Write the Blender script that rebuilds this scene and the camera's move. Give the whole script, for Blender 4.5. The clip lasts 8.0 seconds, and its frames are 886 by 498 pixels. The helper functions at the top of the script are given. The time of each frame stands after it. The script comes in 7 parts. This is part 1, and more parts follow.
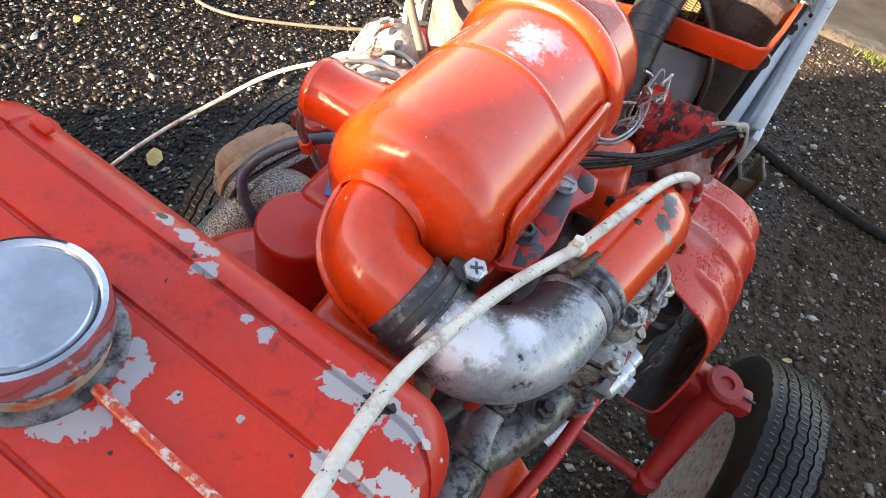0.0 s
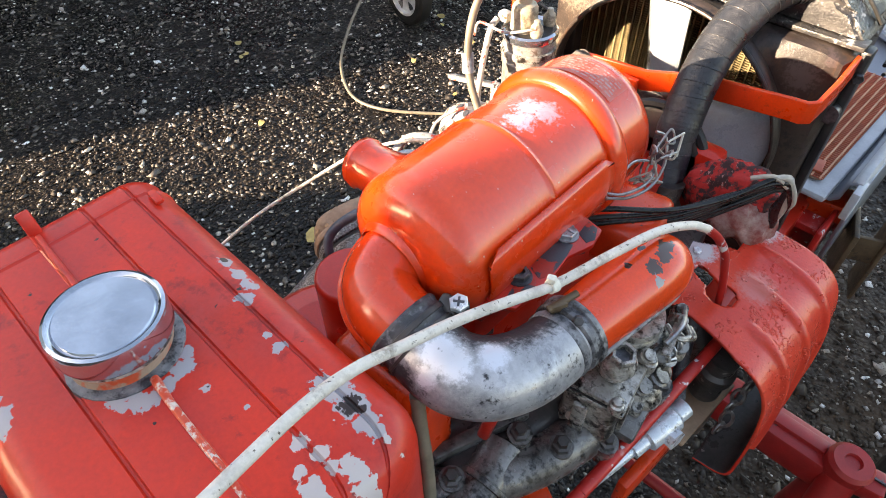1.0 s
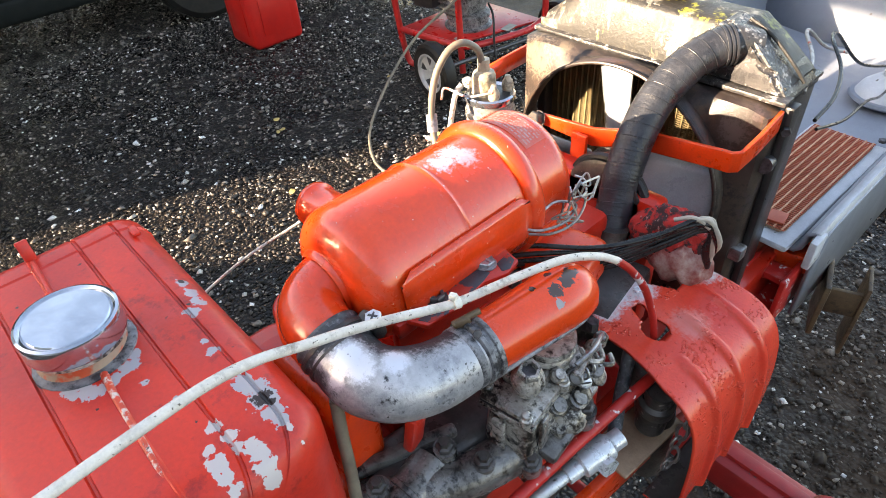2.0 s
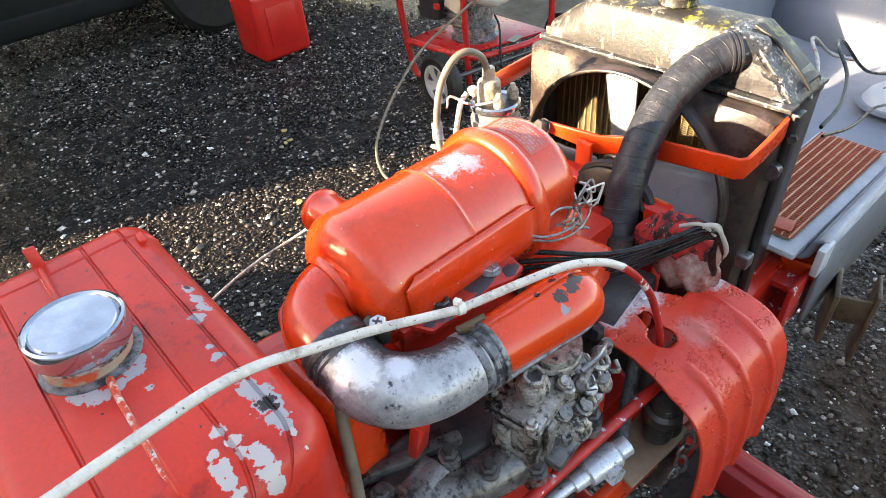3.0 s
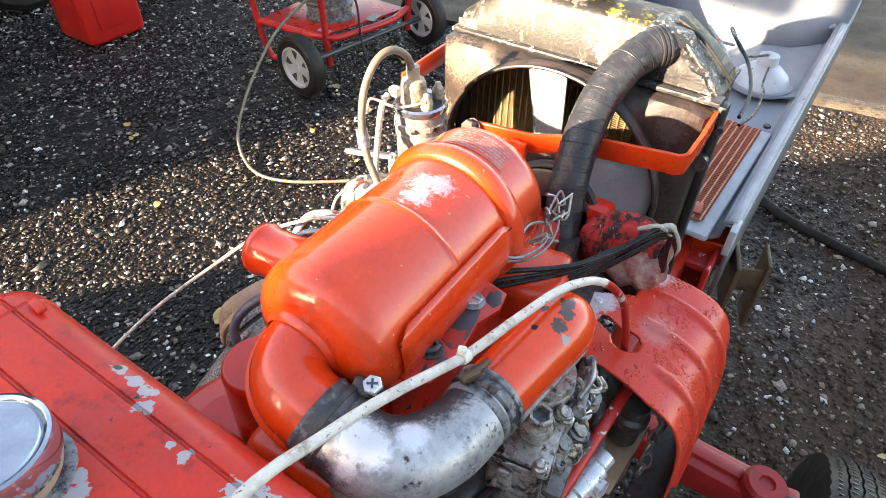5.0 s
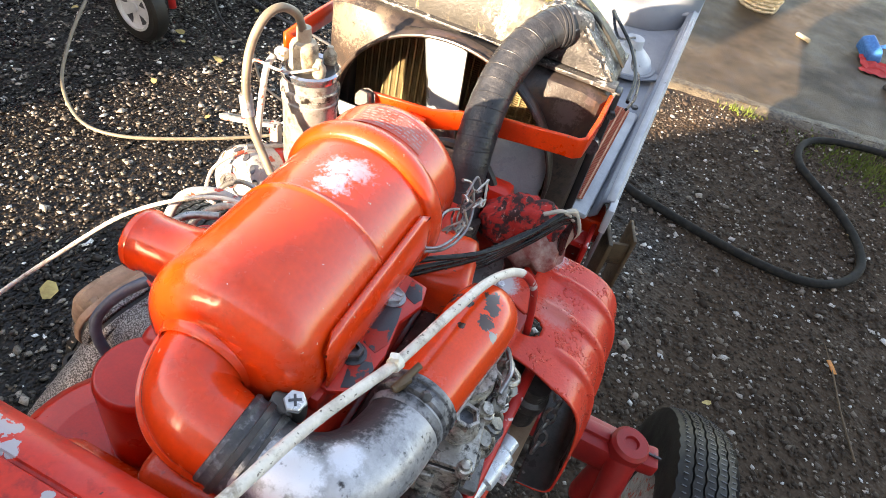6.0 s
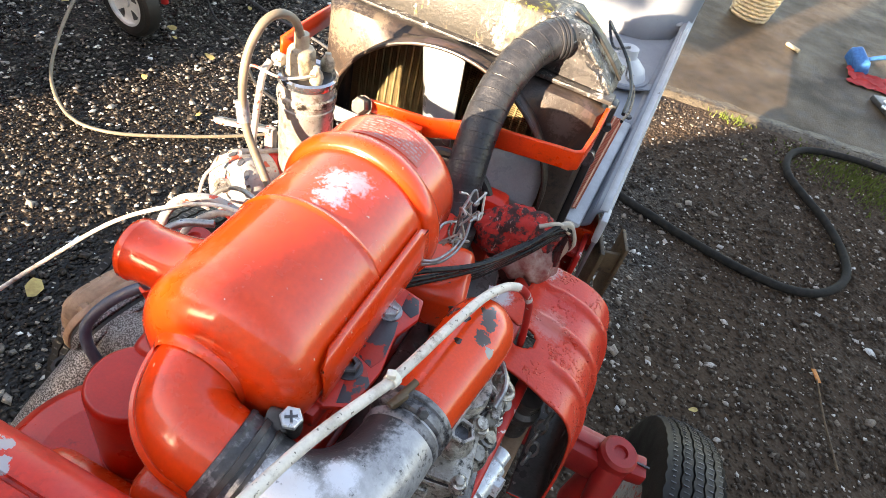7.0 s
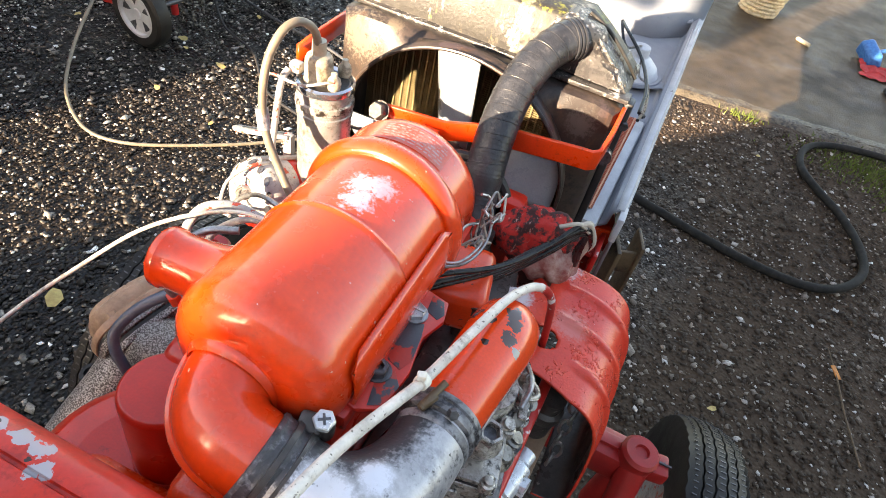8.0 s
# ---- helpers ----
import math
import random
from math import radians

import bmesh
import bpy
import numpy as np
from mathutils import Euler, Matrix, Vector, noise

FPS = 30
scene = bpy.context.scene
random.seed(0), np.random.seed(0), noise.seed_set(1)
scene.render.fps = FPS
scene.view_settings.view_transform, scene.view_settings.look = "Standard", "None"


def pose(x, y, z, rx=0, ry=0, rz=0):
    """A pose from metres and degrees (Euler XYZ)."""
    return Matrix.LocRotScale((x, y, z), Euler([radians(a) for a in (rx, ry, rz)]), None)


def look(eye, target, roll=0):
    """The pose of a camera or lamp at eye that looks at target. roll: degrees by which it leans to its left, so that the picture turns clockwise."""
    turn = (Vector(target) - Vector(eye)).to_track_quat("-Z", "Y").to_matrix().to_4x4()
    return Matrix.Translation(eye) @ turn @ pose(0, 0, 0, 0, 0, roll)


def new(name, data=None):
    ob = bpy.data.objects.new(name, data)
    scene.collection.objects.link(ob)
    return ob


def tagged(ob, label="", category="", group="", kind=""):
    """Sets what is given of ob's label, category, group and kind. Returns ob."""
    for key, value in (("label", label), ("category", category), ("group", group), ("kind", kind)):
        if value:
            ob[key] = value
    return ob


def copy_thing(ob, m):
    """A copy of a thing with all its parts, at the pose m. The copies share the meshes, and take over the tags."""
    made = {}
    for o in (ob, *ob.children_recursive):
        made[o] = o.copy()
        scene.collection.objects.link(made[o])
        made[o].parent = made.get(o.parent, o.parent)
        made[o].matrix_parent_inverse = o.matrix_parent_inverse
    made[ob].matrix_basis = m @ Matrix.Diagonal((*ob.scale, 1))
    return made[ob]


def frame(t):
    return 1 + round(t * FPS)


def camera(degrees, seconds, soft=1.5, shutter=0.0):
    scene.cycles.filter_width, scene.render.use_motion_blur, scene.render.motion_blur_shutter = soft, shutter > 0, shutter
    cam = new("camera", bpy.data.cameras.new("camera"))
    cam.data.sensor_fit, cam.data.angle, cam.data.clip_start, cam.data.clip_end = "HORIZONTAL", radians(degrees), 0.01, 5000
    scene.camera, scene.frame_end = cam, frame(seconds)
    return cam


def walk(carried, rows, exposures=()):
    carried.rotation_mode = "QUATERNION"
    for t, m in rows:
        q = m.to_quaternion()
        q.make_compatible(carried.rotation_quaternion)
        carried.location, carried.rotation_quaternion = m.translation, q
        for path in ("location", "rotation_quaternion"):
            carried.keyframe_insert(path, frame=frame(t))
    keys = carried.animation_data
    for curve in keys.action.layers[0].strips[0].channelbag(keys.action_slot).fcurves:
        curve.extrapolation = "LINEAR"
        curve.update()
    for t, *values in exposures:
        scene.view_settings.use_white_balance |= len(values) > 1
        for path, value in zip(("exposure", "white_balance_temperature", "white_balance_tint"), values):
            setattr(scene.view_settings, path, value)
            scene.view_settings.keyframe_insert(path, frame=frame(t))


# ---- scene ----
cam = camera(70.74, 8.0, 0.6)
PATH = [
    (0, (0.0440, -0.2591, 1.4419), (-0.3645, 0.8832, -0.1482), 17.95),
    (0.5, (0.0363, -0.3051, 1.4604), (-0.6550, 0.7486, -0.0926), 12.77),
    (1, (0.1627, -0.2420, 1.4903), (-0.7839, 0.7153, 0.0113), -1.53),
    (1.5, (0.2541, -0.2144, 1.5050), (-0.8373, 0.7177, 0.1122), -5.98),
    (2, (0.2767, -0.2241, 1.5035), (-0.8781, 0.7559, 0.1973), -4.64),
    (3.5, (0.2803, -0.2248, 1.4999), (-0.9100, 0.7531, 0.2244), -5.33),
    (4, (0.2619, -0.2241, 1.4977), (-0.9124, 0.7391, 0.1963), -5.23),
    (4.5, (0.2227, -0.2171, 1.4925), (-0.8759, 0.7974, 0.1644), -4.39),
    (5, (0.1629, -0.2325, 1.5006), (-0.6540, 0.9996, 0.1536), 0.84),
    (5.2, (0.1360, -0.2309, 1.4947), (-0.5184, 1.0713, 0.1250), 4.78),
    (6.3, (0.0956, -0.2147, 1.4882), (-0.2294, 1.1815, 0.0937), 15.42),
    (6.5, (0.0929, -0.2119, 1.4886), (-0.2234, 1.1902, 0.0979), 15.96),
    (7, (0.0881, -0.2159, 1.4931), (-0.2353, 1.1884, 0.1062), 16.19),
    (7.5, (0.0864, -0.2206, 1.4892), (-0.2509, 1.1824, 0.1043), 15.54),
    (8, (0.0798, -0.2227, 1.4929), (-0.2774, 1.1740, 0.1068), 14.10),
]
walk(cam, [(t, look(eye, target, roll)) for t, eye, target, roll in PATH], [(0.0, 2.52, 7600, 16), (0.6, 2.40, 7600, 16), (1.6, 2.66, 7500, 16), (5.0, 2.72, 7500, 16), (6.3, 2.62, 7700, 16), (8.0, 2.62, 7700, 16)])

# The sun stands low behind the camera and shines through a gap between added, unseen walls.
SUN_AZ = (0.37, 0.93)          # the way in which shadows fall on the ground
SUN_UP = 15.5
world = bpy.data.worlds.new("sky")
scene.world = world
world.use_nodes = True
sky = world.node_tree.nodes.new("ShaderNodeTexSky")
sky.sky_type, sky.sun_disc = "NISHITA", False
sky.air_density, sky.dust_density, sky.ozone_density = 1.0, 1.6, 0.4
sky.sun_elevation, sky.sun_rotation = radians(SUN_UP), math.atan2(-SUN_AZ[0], -SUN_AZ[1])
world.node_tree.links.new(sky.outputs[0], world.node_tree.nodes["Background"].inputs[0])
world.node_tree.nodes["Background"].inputs[1].default_value = 0.125
sun_data = bpy.data.lights.new("sun", "SUN")
sun_data.energy, sun_data.angle, sun_data.color = 5.0, radians(0.5), (1.0, 0.87, 0.68)
sun = new("sun", sun_data)
_h = Vector((SUN_AZ[0], SUN_AZ[1], 0)).normalized() * math.cos(radians(SUN_UP))
sun.matrix_world = Matrix.Translation((-1, -3, 6)) @ Vector((_h.x, _h.y, -math.sin(radians(SUN_UP)))).to_track_quat("-Z", "Y").to_matrix().to_4x4()


# ---- materials ----
def nodes_of(name):
    m = bpy.data.materials.new(name)
    m.use_nodes = True
    return m, m.node_tree.nodes, m.node_tree.links, m.node_tree.nodes["Principled BSDF"]


def mixed(n, l, fac, a, b):
    k = n.new("ShaderNodeMix")
    k.data_type = "RGBA"
    for slot, v in ((0, fac), (6, a), (7, b)):
        if isinstance(v, (int, float)):
            k.inputs[slot].default_value = v
        elif isinstance(v, tuple):
            k.inputs[slot].default_value = (*v[:3], 1)
        else:
            l.new(v, k.inputs[slot])
    return k.outputs[2]


def maths(n, l, op, a, b=0.0, clamp=False):
    k = n.new("ShaderNodeMath")
    k.operation, k.use_clamp = op, clamp
    for slot, v in ((0, a), (1, b)):
        if isinstance(v, (int, float)):
            k.inputs[slot].default_value = v
        else:
            l.new(v, k.inputs[slot])
    return k.outputs[0]


def ramp(n, l, v, lo, hi):
    k = n.new("ShaderNodeMapRange")
    k.inputs[1].default_value, k.inputs[2].default_value = lo, hi
    l.new(v, k.inputs[0])
    return k.outputs[0]


def grain(n, l, scale, detail=4.0, rough=0.6, stretch=None):
    where = n.new("ShaderNodeNewGeometry").outputs["Position"]
    if stretch:
        k = n.new("ShaderNodeVectorMath")
        k.operation = "MULTIPLY"
        k.inputs[1].default_value = stretch
        l.new(where, k.inputs[0])
        where = k.outputs[0]
    k = n.new("ShaderNodeTexNoise")
    k.inputs["Scale"].default_value, k.inputs["Detail"].default_value, k.inputs["Roughness"].default_value = scale, detail, rough
    l.new(where, k.inputs["Vector"])
    return k.outputs["Fac"]


def relief(n, l, shader, height, strength, distance=0.001):
    k = n.new("ShaderNodeBump")
    k.inputs["Strength"].default_value, k.inputs["Distance"].default_value = strength, distance
    l.new(height, k.inputs["Height"])
    l.new(k.outputs[0], shader.inputs["Normal"])
    return k


def near(n, l, spot, radius, wobble):
    """1 within a ragged blot round a place."""
    k = n.new("ShaderNodeVectorMath")
    k.operation = "DISTANCE"
    l.new(n.new("ShaderNodeNewGeometry").outputs["Position"], k.inputs[0])
    k.inputs[1].default_value = spot
    d = maths(n, l, "DIVIDE", k.outputs["Value"], radius)
    d = maths(n, l, "ADD", d, maths(n, l, "MULTIPLY", maths(n, l, "SUBTRACT", wobble, 0.5), 2.6))
    return ramp(n, l, d, 0.86, 0.82)


def surface(name, base, other, scale=25.0, rough=(0.35, 0.6), metal=0.0, bump=0.25, fine=500.0, low=0.4, high=0.65, blots=(), coat=0.0,
            drops=False, dust=None, dist=0.0008, scratch=None, ragged=60.0, spec=0.5, soft=(), grime=None, streak=None, mottle=1.5):
    """A worn surface: two colours in patches, fine grain, ragged blots of (place, radius, colour), and drops of water."""
    m, n, l, sh = nodes_of(name)
    big, small = grain(n, l, scale, 6.0, 0.65), grain(n, l, fine, 3.0, 0.6)
    col = mixed(n, l, ramp(n, l, big, low, high), base, other)
    tiny = maths(n, l, "MULTIPLY", maths(n, l, "SUBTRACT", small, 0.5), 0.35)
    hsv = n.new("ShaderNodeHueSaturation")
    l.new(maths(n, l, "ADD", tiny, 1.0), hsv.inputs["Value"])
    l.new(col, hsv.inputs["Color"])
    col = hsv.outputs[0]
    r = maths(n, l, "ADD", maths(n, l, "MULTIPLY", big, (rough[1] - rough[0]) * 2), rough[0] * 2 - rough[1], True) if rough[1] != rough[0] else rough[0]
    if dust:                                         # light dust in blotches: colour, scale, from, to
        d = ramp(n, l, grain(n, l, dust[1], 8.0, 0.7), dust[2], dust[3])
        col = mixed(n, l, d, col, dust[0])
    if scratch:                                      # small bare flecks
        d = ramp(n, l, grain(n, l, scratch[1], 5.0, 0.55), scratch[2], scratch[2] + 0.02)
        col = mixed(n, l, d, col, scratch[0])
    for spot, radius, tint in soft:                  # faint patches with a soft, grainy border: overspray, soot, moss, painted sunlight
        k = n.new("ShaderNodeVectorMath")
        k.operation = "DISTANCE"
        l.new(n.new("ShaderNodeNewGeometry").outputs["Position"], k.inputs[0])
        k.inputs[1].default_value = spot
        d = maths(n, l, "DIVIDE", k.outputs["Value"], radius)
        d = maths(n, l, "ADD", d, maths(n, l, "MULTIPLY", maths(n, l, "SUBTRACT", grain(n, l, 240.0, 6.0, 0.75), 0.5), mottle))
        col = mixed(n, l, ramp(n, l, d, 1.0, 0.55), col, tint)
    if streak:                                       # stains that run downwards: colour, scale, from, to
        d = ramp(n, l, grain(n, l, streak[1], 7.0, 0.7, (1.0, 1.0, 0.30)), streak[2], streak[3])
        col = mixed(n, l, d, col, streak[0])
    if grime:                                        # fine dark specks, thicker in clouds: colour, scale, from
        cloud = maths(n, l, "MULTIPLY", maths(n, l, "SUBTRACT", grain(n, l, grime[1] * 0.14, 3.0), 0.5), 0.7)
        d = maths(n, l, "ADD", grain(n, l, grime[1], 5.0, 0.7), cloud)
        col = mixed(n, l, ramp(n, l, d, grime[2] - 0.035, grime[2] + 0.115), col, grime[0])
    height = small
    if blots:
        wob = grain(n, l, ragged, 6.0, 0.6)
        for spot, radius, tint in blots:
            f = near(n, l, spot, radius, wob)
            col = mixed(n, l, f, col, tint)
            height = maths(n, l, "SUBTRACT", height, maths(n, l, "MULTIPLY", f, 0.8))
    if drops:
        v = n.new("ShaderNodeTexVoronoi")
        v.inputs["Scale"].default_value = 230.0
        warp = n.new("ShaderNodeTexNoise")
        warp.inputs["Scale"].default_value = 260.0
        l.new(n.new("ShaderNodeNewGeometry").outputs["Position"], warp.inputs["Vector"])
        bend = n.new("ShaderNodeVectorMath")
        bend.operation = "MULTIPLY_ADD"
        bend.inputs[1].default_value = (0.006, 0.006, 0.006)
        l.new(warp.outputs["Color"], bend.inputs[0])
        l.new(n.new("ShaderNodeNewGeometry").outputs["Position"], bend.inputs[2])
        l.new(bend.outputs[0], v.inputs["Vector"])
        size = maths(n, l, "MULTIPLY", ramp(n, l, grain(n, l, 42.0, 3.0), 0.40, 0.64), 0.56)
        bead = maths(n, l, "MULTIPLY", maths(n, l, "SUBTRACT", size, v.outputs["Distance"]), 3.5, True)
        height = maths(n, l, "ADD", maths(n, l, "MULTIPLY", bead, 1.7), maths(n, l, "MULTIPLY", height, 0.4))
        wet = ramp(n, l, bead, 0.0, 0.15)
        r = maths(n, l, "SUBTRACT", r, maths(n, l, "MULTIPLY", wet, 0.25), True)
    l.new(col, sh.inputs["Base Color"])
    if isinstance(r, float):
        sh.inputs["Roughness"].default_value = r
    else:
        l.new(r, sh.inputs["Roughness"])
    sh.inputs["Metallic"].default_value = metal
    sh.inputs["Specular IOR Level"].default_value = spec
    sh.inputs["Coat Weight"].default_value, sh.inputs["Coat Roughness"].default_value = coat, 0.05
    relief(n, l, sh, height, bump, dist)
    return m


PRIMER, RUST = (0.40, 0.37, 0.385), (0.035, 0.02, 0.017)
PALE = (0.54, 0.47, 0.45)
M_CLEANER = surface("orange_paint", (0.78, 0.056, 0.006), (0.70, 0.044, 0.006), 14, (0.26, 0.40), bump=0.05, fine=260, coat=0.7, scratch=((0.78, 0.55, 0.45), 190, 0.705), dust=((0.74, 0.10, 0.045), 16, 0.56, 0.74), grime=((0.42, 0.03, 0.01), 45, 0.70),
                    ragged=130.0, mottle=3.2, soft=[((-0.061, 0.067, 1.215), 0.0130, (0.40, 0.36, 0.45)), ((-0.054, 0.088, 1.214), 0.0130, (0.44, 0.30, 0.35)), ((-0.066, 0.082, 1.215), 0.0125, (0.42, 0.38, 0.46))])
TANK_CHIPS = [((-0.150, -0.143, 1.163), 0.007, PRIMER), ((-0.134, -0.143, 1.163), 0.008, PRIMER), ((-0.121, -0.143, 1.163), 0.0085, PRIMER), ((-0.114, -0.155, 1.165), 0.006, PRIMER), ((-0.110, -0.151, 1.165), 0.006, PRIMER),
              ((-0.076, -0.159, 1.165), 0.004, PRIMER), ((-0.064, -0.160, 1.165), 0.006, PRIMER), ((-0.024, -0.158, 1.165), 0.01, PRIMER), ((-0.013, -0.155, 1.165), 0.012, PRIMER), ((-0.000, -0.155, 1.165), 0.013, PRIMER),
              ((0.013, -0.155, 1.165), 0.011, PRIMER), ((0.021, -0.156, 1.164), 0.008, PRIMER), ((-0.071, -0.206, 1.165), 0.0045, PRIMER), ((-0.043, -0.197, 1.165), 0.003, PRIMER), ((-0.227, -0.295, 1.165), 0.01, PRIMER),
              ((-0.234, -0.296, 1.165), 0.009, PRIMER), ((-0.199, -0.301, 1.164), 0.007, PRIMER), ((-0.201, -0.285, 1.165), 0.0075, PRIMER), ((-0.142, -0.299, 1.165), 0.01, PRIMER), ((-0.155, -0.298, 1.165), 0.009, PRIMER),
              ((-0.134, -0.300, 1.164), 0.007, PRIMER), ((-0.126, -0.300, 1.164), 0.003, PRIMER), ((-0.101, -0.246, 1.165), 0.009, PRIMER), ((-0.095, -0.241, 1.165), 0.011, PRIMER), ((-0.089, -0.233, 1.165), 0.01, PRIMER),
              ((-0.090, -0.222, 1.165), 0.009, PRIMER), ((-0.094, -0.209, 1.165), 0.009, PRIMER), ((-0.102, -0.201, 1.165), 0.007, PRIMER), ((-0.004, -0.189, 1.165), 0.0067, PALE), ((0.009, -0.186, 1.165), 0.0067, PALE),
              ((0.019, -0.185, 1.164), 0.0059, PALE), ((0.009, -0.200, 1.165), 0.0059, PALE), ((0.020, -0.201, 1.164), 0.0076, PALE), ((0.030, -0.201, 1.160), 0.0076, PALE), ((0.038, -0.202, 1.156), 0.0067, PALE),
              ((0.024, -0.180, 1.163), 0.0076, PALE), ((0.030, -0.177, 1.160), 0.0084, PALE), ((0.038, -0.181, 1.156), 0.0084, PALE), ((0.044, -0.180, 1.147), 0.0084, PALE), ((0.054, -0.181, 1.147), 0.0084, PALE),
              ((0.039, -0.176, 1.155), 0.0059, PALE), ((0.056, -0.173, 1.147), 0.0042, PALE), ((0.051, -0.148, 1.146), 0.0059, PALE), ((0.062, -0.153, 1.147), 0.0076, PALE), ((0.076, -0.154, 1.147), 0.0076, PALE),
              ((0.028, -0.154, 1.161), 0.0034, PALE), ((0.040, -0.152, 1.153), 0.0034, PALE), ((-0.001, -0.156, 1.165), 0.0085, RUST), ((0.004, -0.154, 1.165), 0.005, RUST), ((-0.153, -0.143, 1.163), 0.0035, RUST),
              ((-0.120, -0.151, 1.165), 0.003, RUST), ((-0.071, -0.205, 1.165), 0.0022, RUST), ((-0.220, -0.249, 1.165), 0.003, RUST), ((-0.196, -0.306, 1.162), 0.006, RUST), ((-0.073, -0.239, 1.165), 0.002, RUST)]
M_TANK = surface("tank_paint", (0.66, 0.032, 0.010), (0.52, 0.030, 0.020), 12, (0.38, 0.58), bump=0.12, fine=300, coat=0.15, scratch=((0.05, 0.02, 0.015), 95, 0.72), dust=((0.60, 0.060, 0.048), 9, 0.54, 0.72), grime=((0.34, 0.020, 0.014), 60, 0.63), spec=0.4, blots=[(at, 0.88 * size, colour) for at, size, colour in TANK_CHIPS], ragged=150.0)
M_NECK = surface("worn_neck_paint", (0.52, 0.07, 0.02), (0.34, 0.25, 0.18), 55, (0.4, 0.65), bump=0.4, low=0.44, high=0.54, grime=((0.10, 0.075, 0.055), 90, 0.58))
M_RED = surface("engine_red", (0.60, 0.028, 0.011), (0.50, 0.022, 0.011), 18, (0.32, 0.5), bump=0.12, coat=0.3, scratch=((0.08, 0.05, 0.05), 120, 0.71), grime=((0.20, 0.012, 0.008), 70, 0.68))
M_ORANGE = surface("bright_orange", (0.78, 0.058, 0.007), (0.68, 0.044, 0.008), 20, (0.3, 0.5), bump=0.1, coat=0.2, scratch=((0.06, 0.04, 0.04), 110, 0.70), grime=((0.22, 0.02, 0.008), 60, 0.66))
M_HORN = surface("horn_orange", (0.80, 0.060, 0.007), (0.72, 0.05, 0.007), 16, (0.25, 0.45), bump=0.08, coat=0.5, ragged=200.0, scratch=((0.10, 0.05, 0.03), 140, 0.73),
                 blots=[((0.037, 0.083, 1.146), 0.0075, (0.05, 0.05, 0.055)), ((0.044, 0.080, 1.154), 0.0065, (0.035, 0.03, 0.03)), ((0.040, 0.098, 1.150), 0.0065, (0.035, 0.03, 0.03)), ((0.030, 0.066, 1.141), 0.0050, (0.05, 0.05, 0.055)), ((0.054, 0.053, 1.154), 0.0032, RUST), ((0.052, 0.074, 1.155), 0.0035, RUST),
                        ((0.068, 0.066, 1.153), 0.0068, (0.075, 0.045, 0.035)), ((0.068, 0.078, 1.153), 0.0068, (0.075, 0.045, 0.035)), ((0.064, 0.088, 1.152), 0.0068, (0.075, 0.045, 0.035)), ((0.076, 0.060, 1.147), 0.0050, (0.30, 0.28, 0.27))])
M_SHIELD = surface("shield_red", (0.72, 0.062, 0.030), (0.60, 0.036, 0.022), 12, (0.20, 0.40), bump=0.75, fine=350, drops=True, dist=0.0010, scratch=((0.66, 0.40, 0.36), 150, 0.72),
                   soft=[((0.030, 0.217, 1.015), 0.030, (0.66, 0.64, 0.66)), ((0.042, 0.192, 1.015), 0.020, (0.64, 0.58, 0.58)), ((0.050, 0.242, 1.015), 0.022, (0.62, 0.56, 0.57)), ((0.082, 0.318, 1.014), 0.026, (0.64, 0.55, 0.55)), ((0.115, 0.237, 1.010), 0.024, (0.66, 0.16, 0.13))])
M_RODRED = surface("rod_red", (0.50, 0.020, 0.014), (0.42, 0.017, 0.013), 30, (0.4, 0.6), bump=0.15, scratch=((0.62, 0.60, 0.60), 75, 0.62), dust=((0.52, 0.34, 0.33), 40, 0.60, 0.78))
M_AXLE = surface("axle_red", (0.36, 0.016, 0.014), (0.28, 0.013, 0.012), 24, (0.4, 0.6), bump=0.2, scratch=((0.10, 0.06, 0.05), 90, 0.70), dust=((0.30, 0.09, 0.08), 30, 0.60, 0.78))
# dark patches: soot plus painted inner-bend shading; whiter ones lie along the top
SOOT_SHADE = (0.055, 0.055, 0.06)
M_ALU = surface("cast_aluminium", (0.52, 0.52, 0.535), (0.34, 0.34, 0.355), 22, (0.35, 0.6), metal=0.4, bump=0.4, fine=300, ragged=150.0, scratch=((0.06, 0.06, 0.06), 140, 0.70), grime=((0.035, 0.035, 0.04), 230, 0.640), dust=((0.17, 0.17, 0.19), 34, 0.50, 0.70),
                soft=[((0.012, -0.060, 1.150), 0.030, SOOT_SHADE), ((0.026, -0.042, 1.150), 0.028, SOOT_SHADE), ((0.034, -0.018, 1.150), 0.023, SOOT_SHADE), ((-0.010, -0.070, 1.160), 0.022, SOOT_SHADE), ((-0.008, -0.094, 1.163), 0.014, SOOT_SHADE), ((-0.006, -0.113, 1.138), 0.018, SOOT_SHADE), ((-0.002, -0.105, 1.117), 0.022, SOOT_SHADE), ((0.030, -0.095, 1.113), 0.020, SOOT_SHADE),
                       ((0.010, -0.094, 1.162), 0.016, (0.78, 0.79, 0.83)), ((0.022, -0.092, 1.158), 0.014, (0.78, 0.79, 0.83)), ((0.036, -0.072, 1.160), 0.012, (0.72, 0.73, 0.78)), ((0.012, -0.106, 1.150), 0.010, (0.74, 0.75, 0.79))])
M_SOOT = surface("sooty_alloy", (0.30, 0.30, 0.31), (0.14, 0.14, 0.15), 45, (0.5, 0.8), metal=0.3, bump=0.5, fine=300, low=0.42, high=0.62, grime=((0.04, 0.04, 0.045), 150, 0.52))
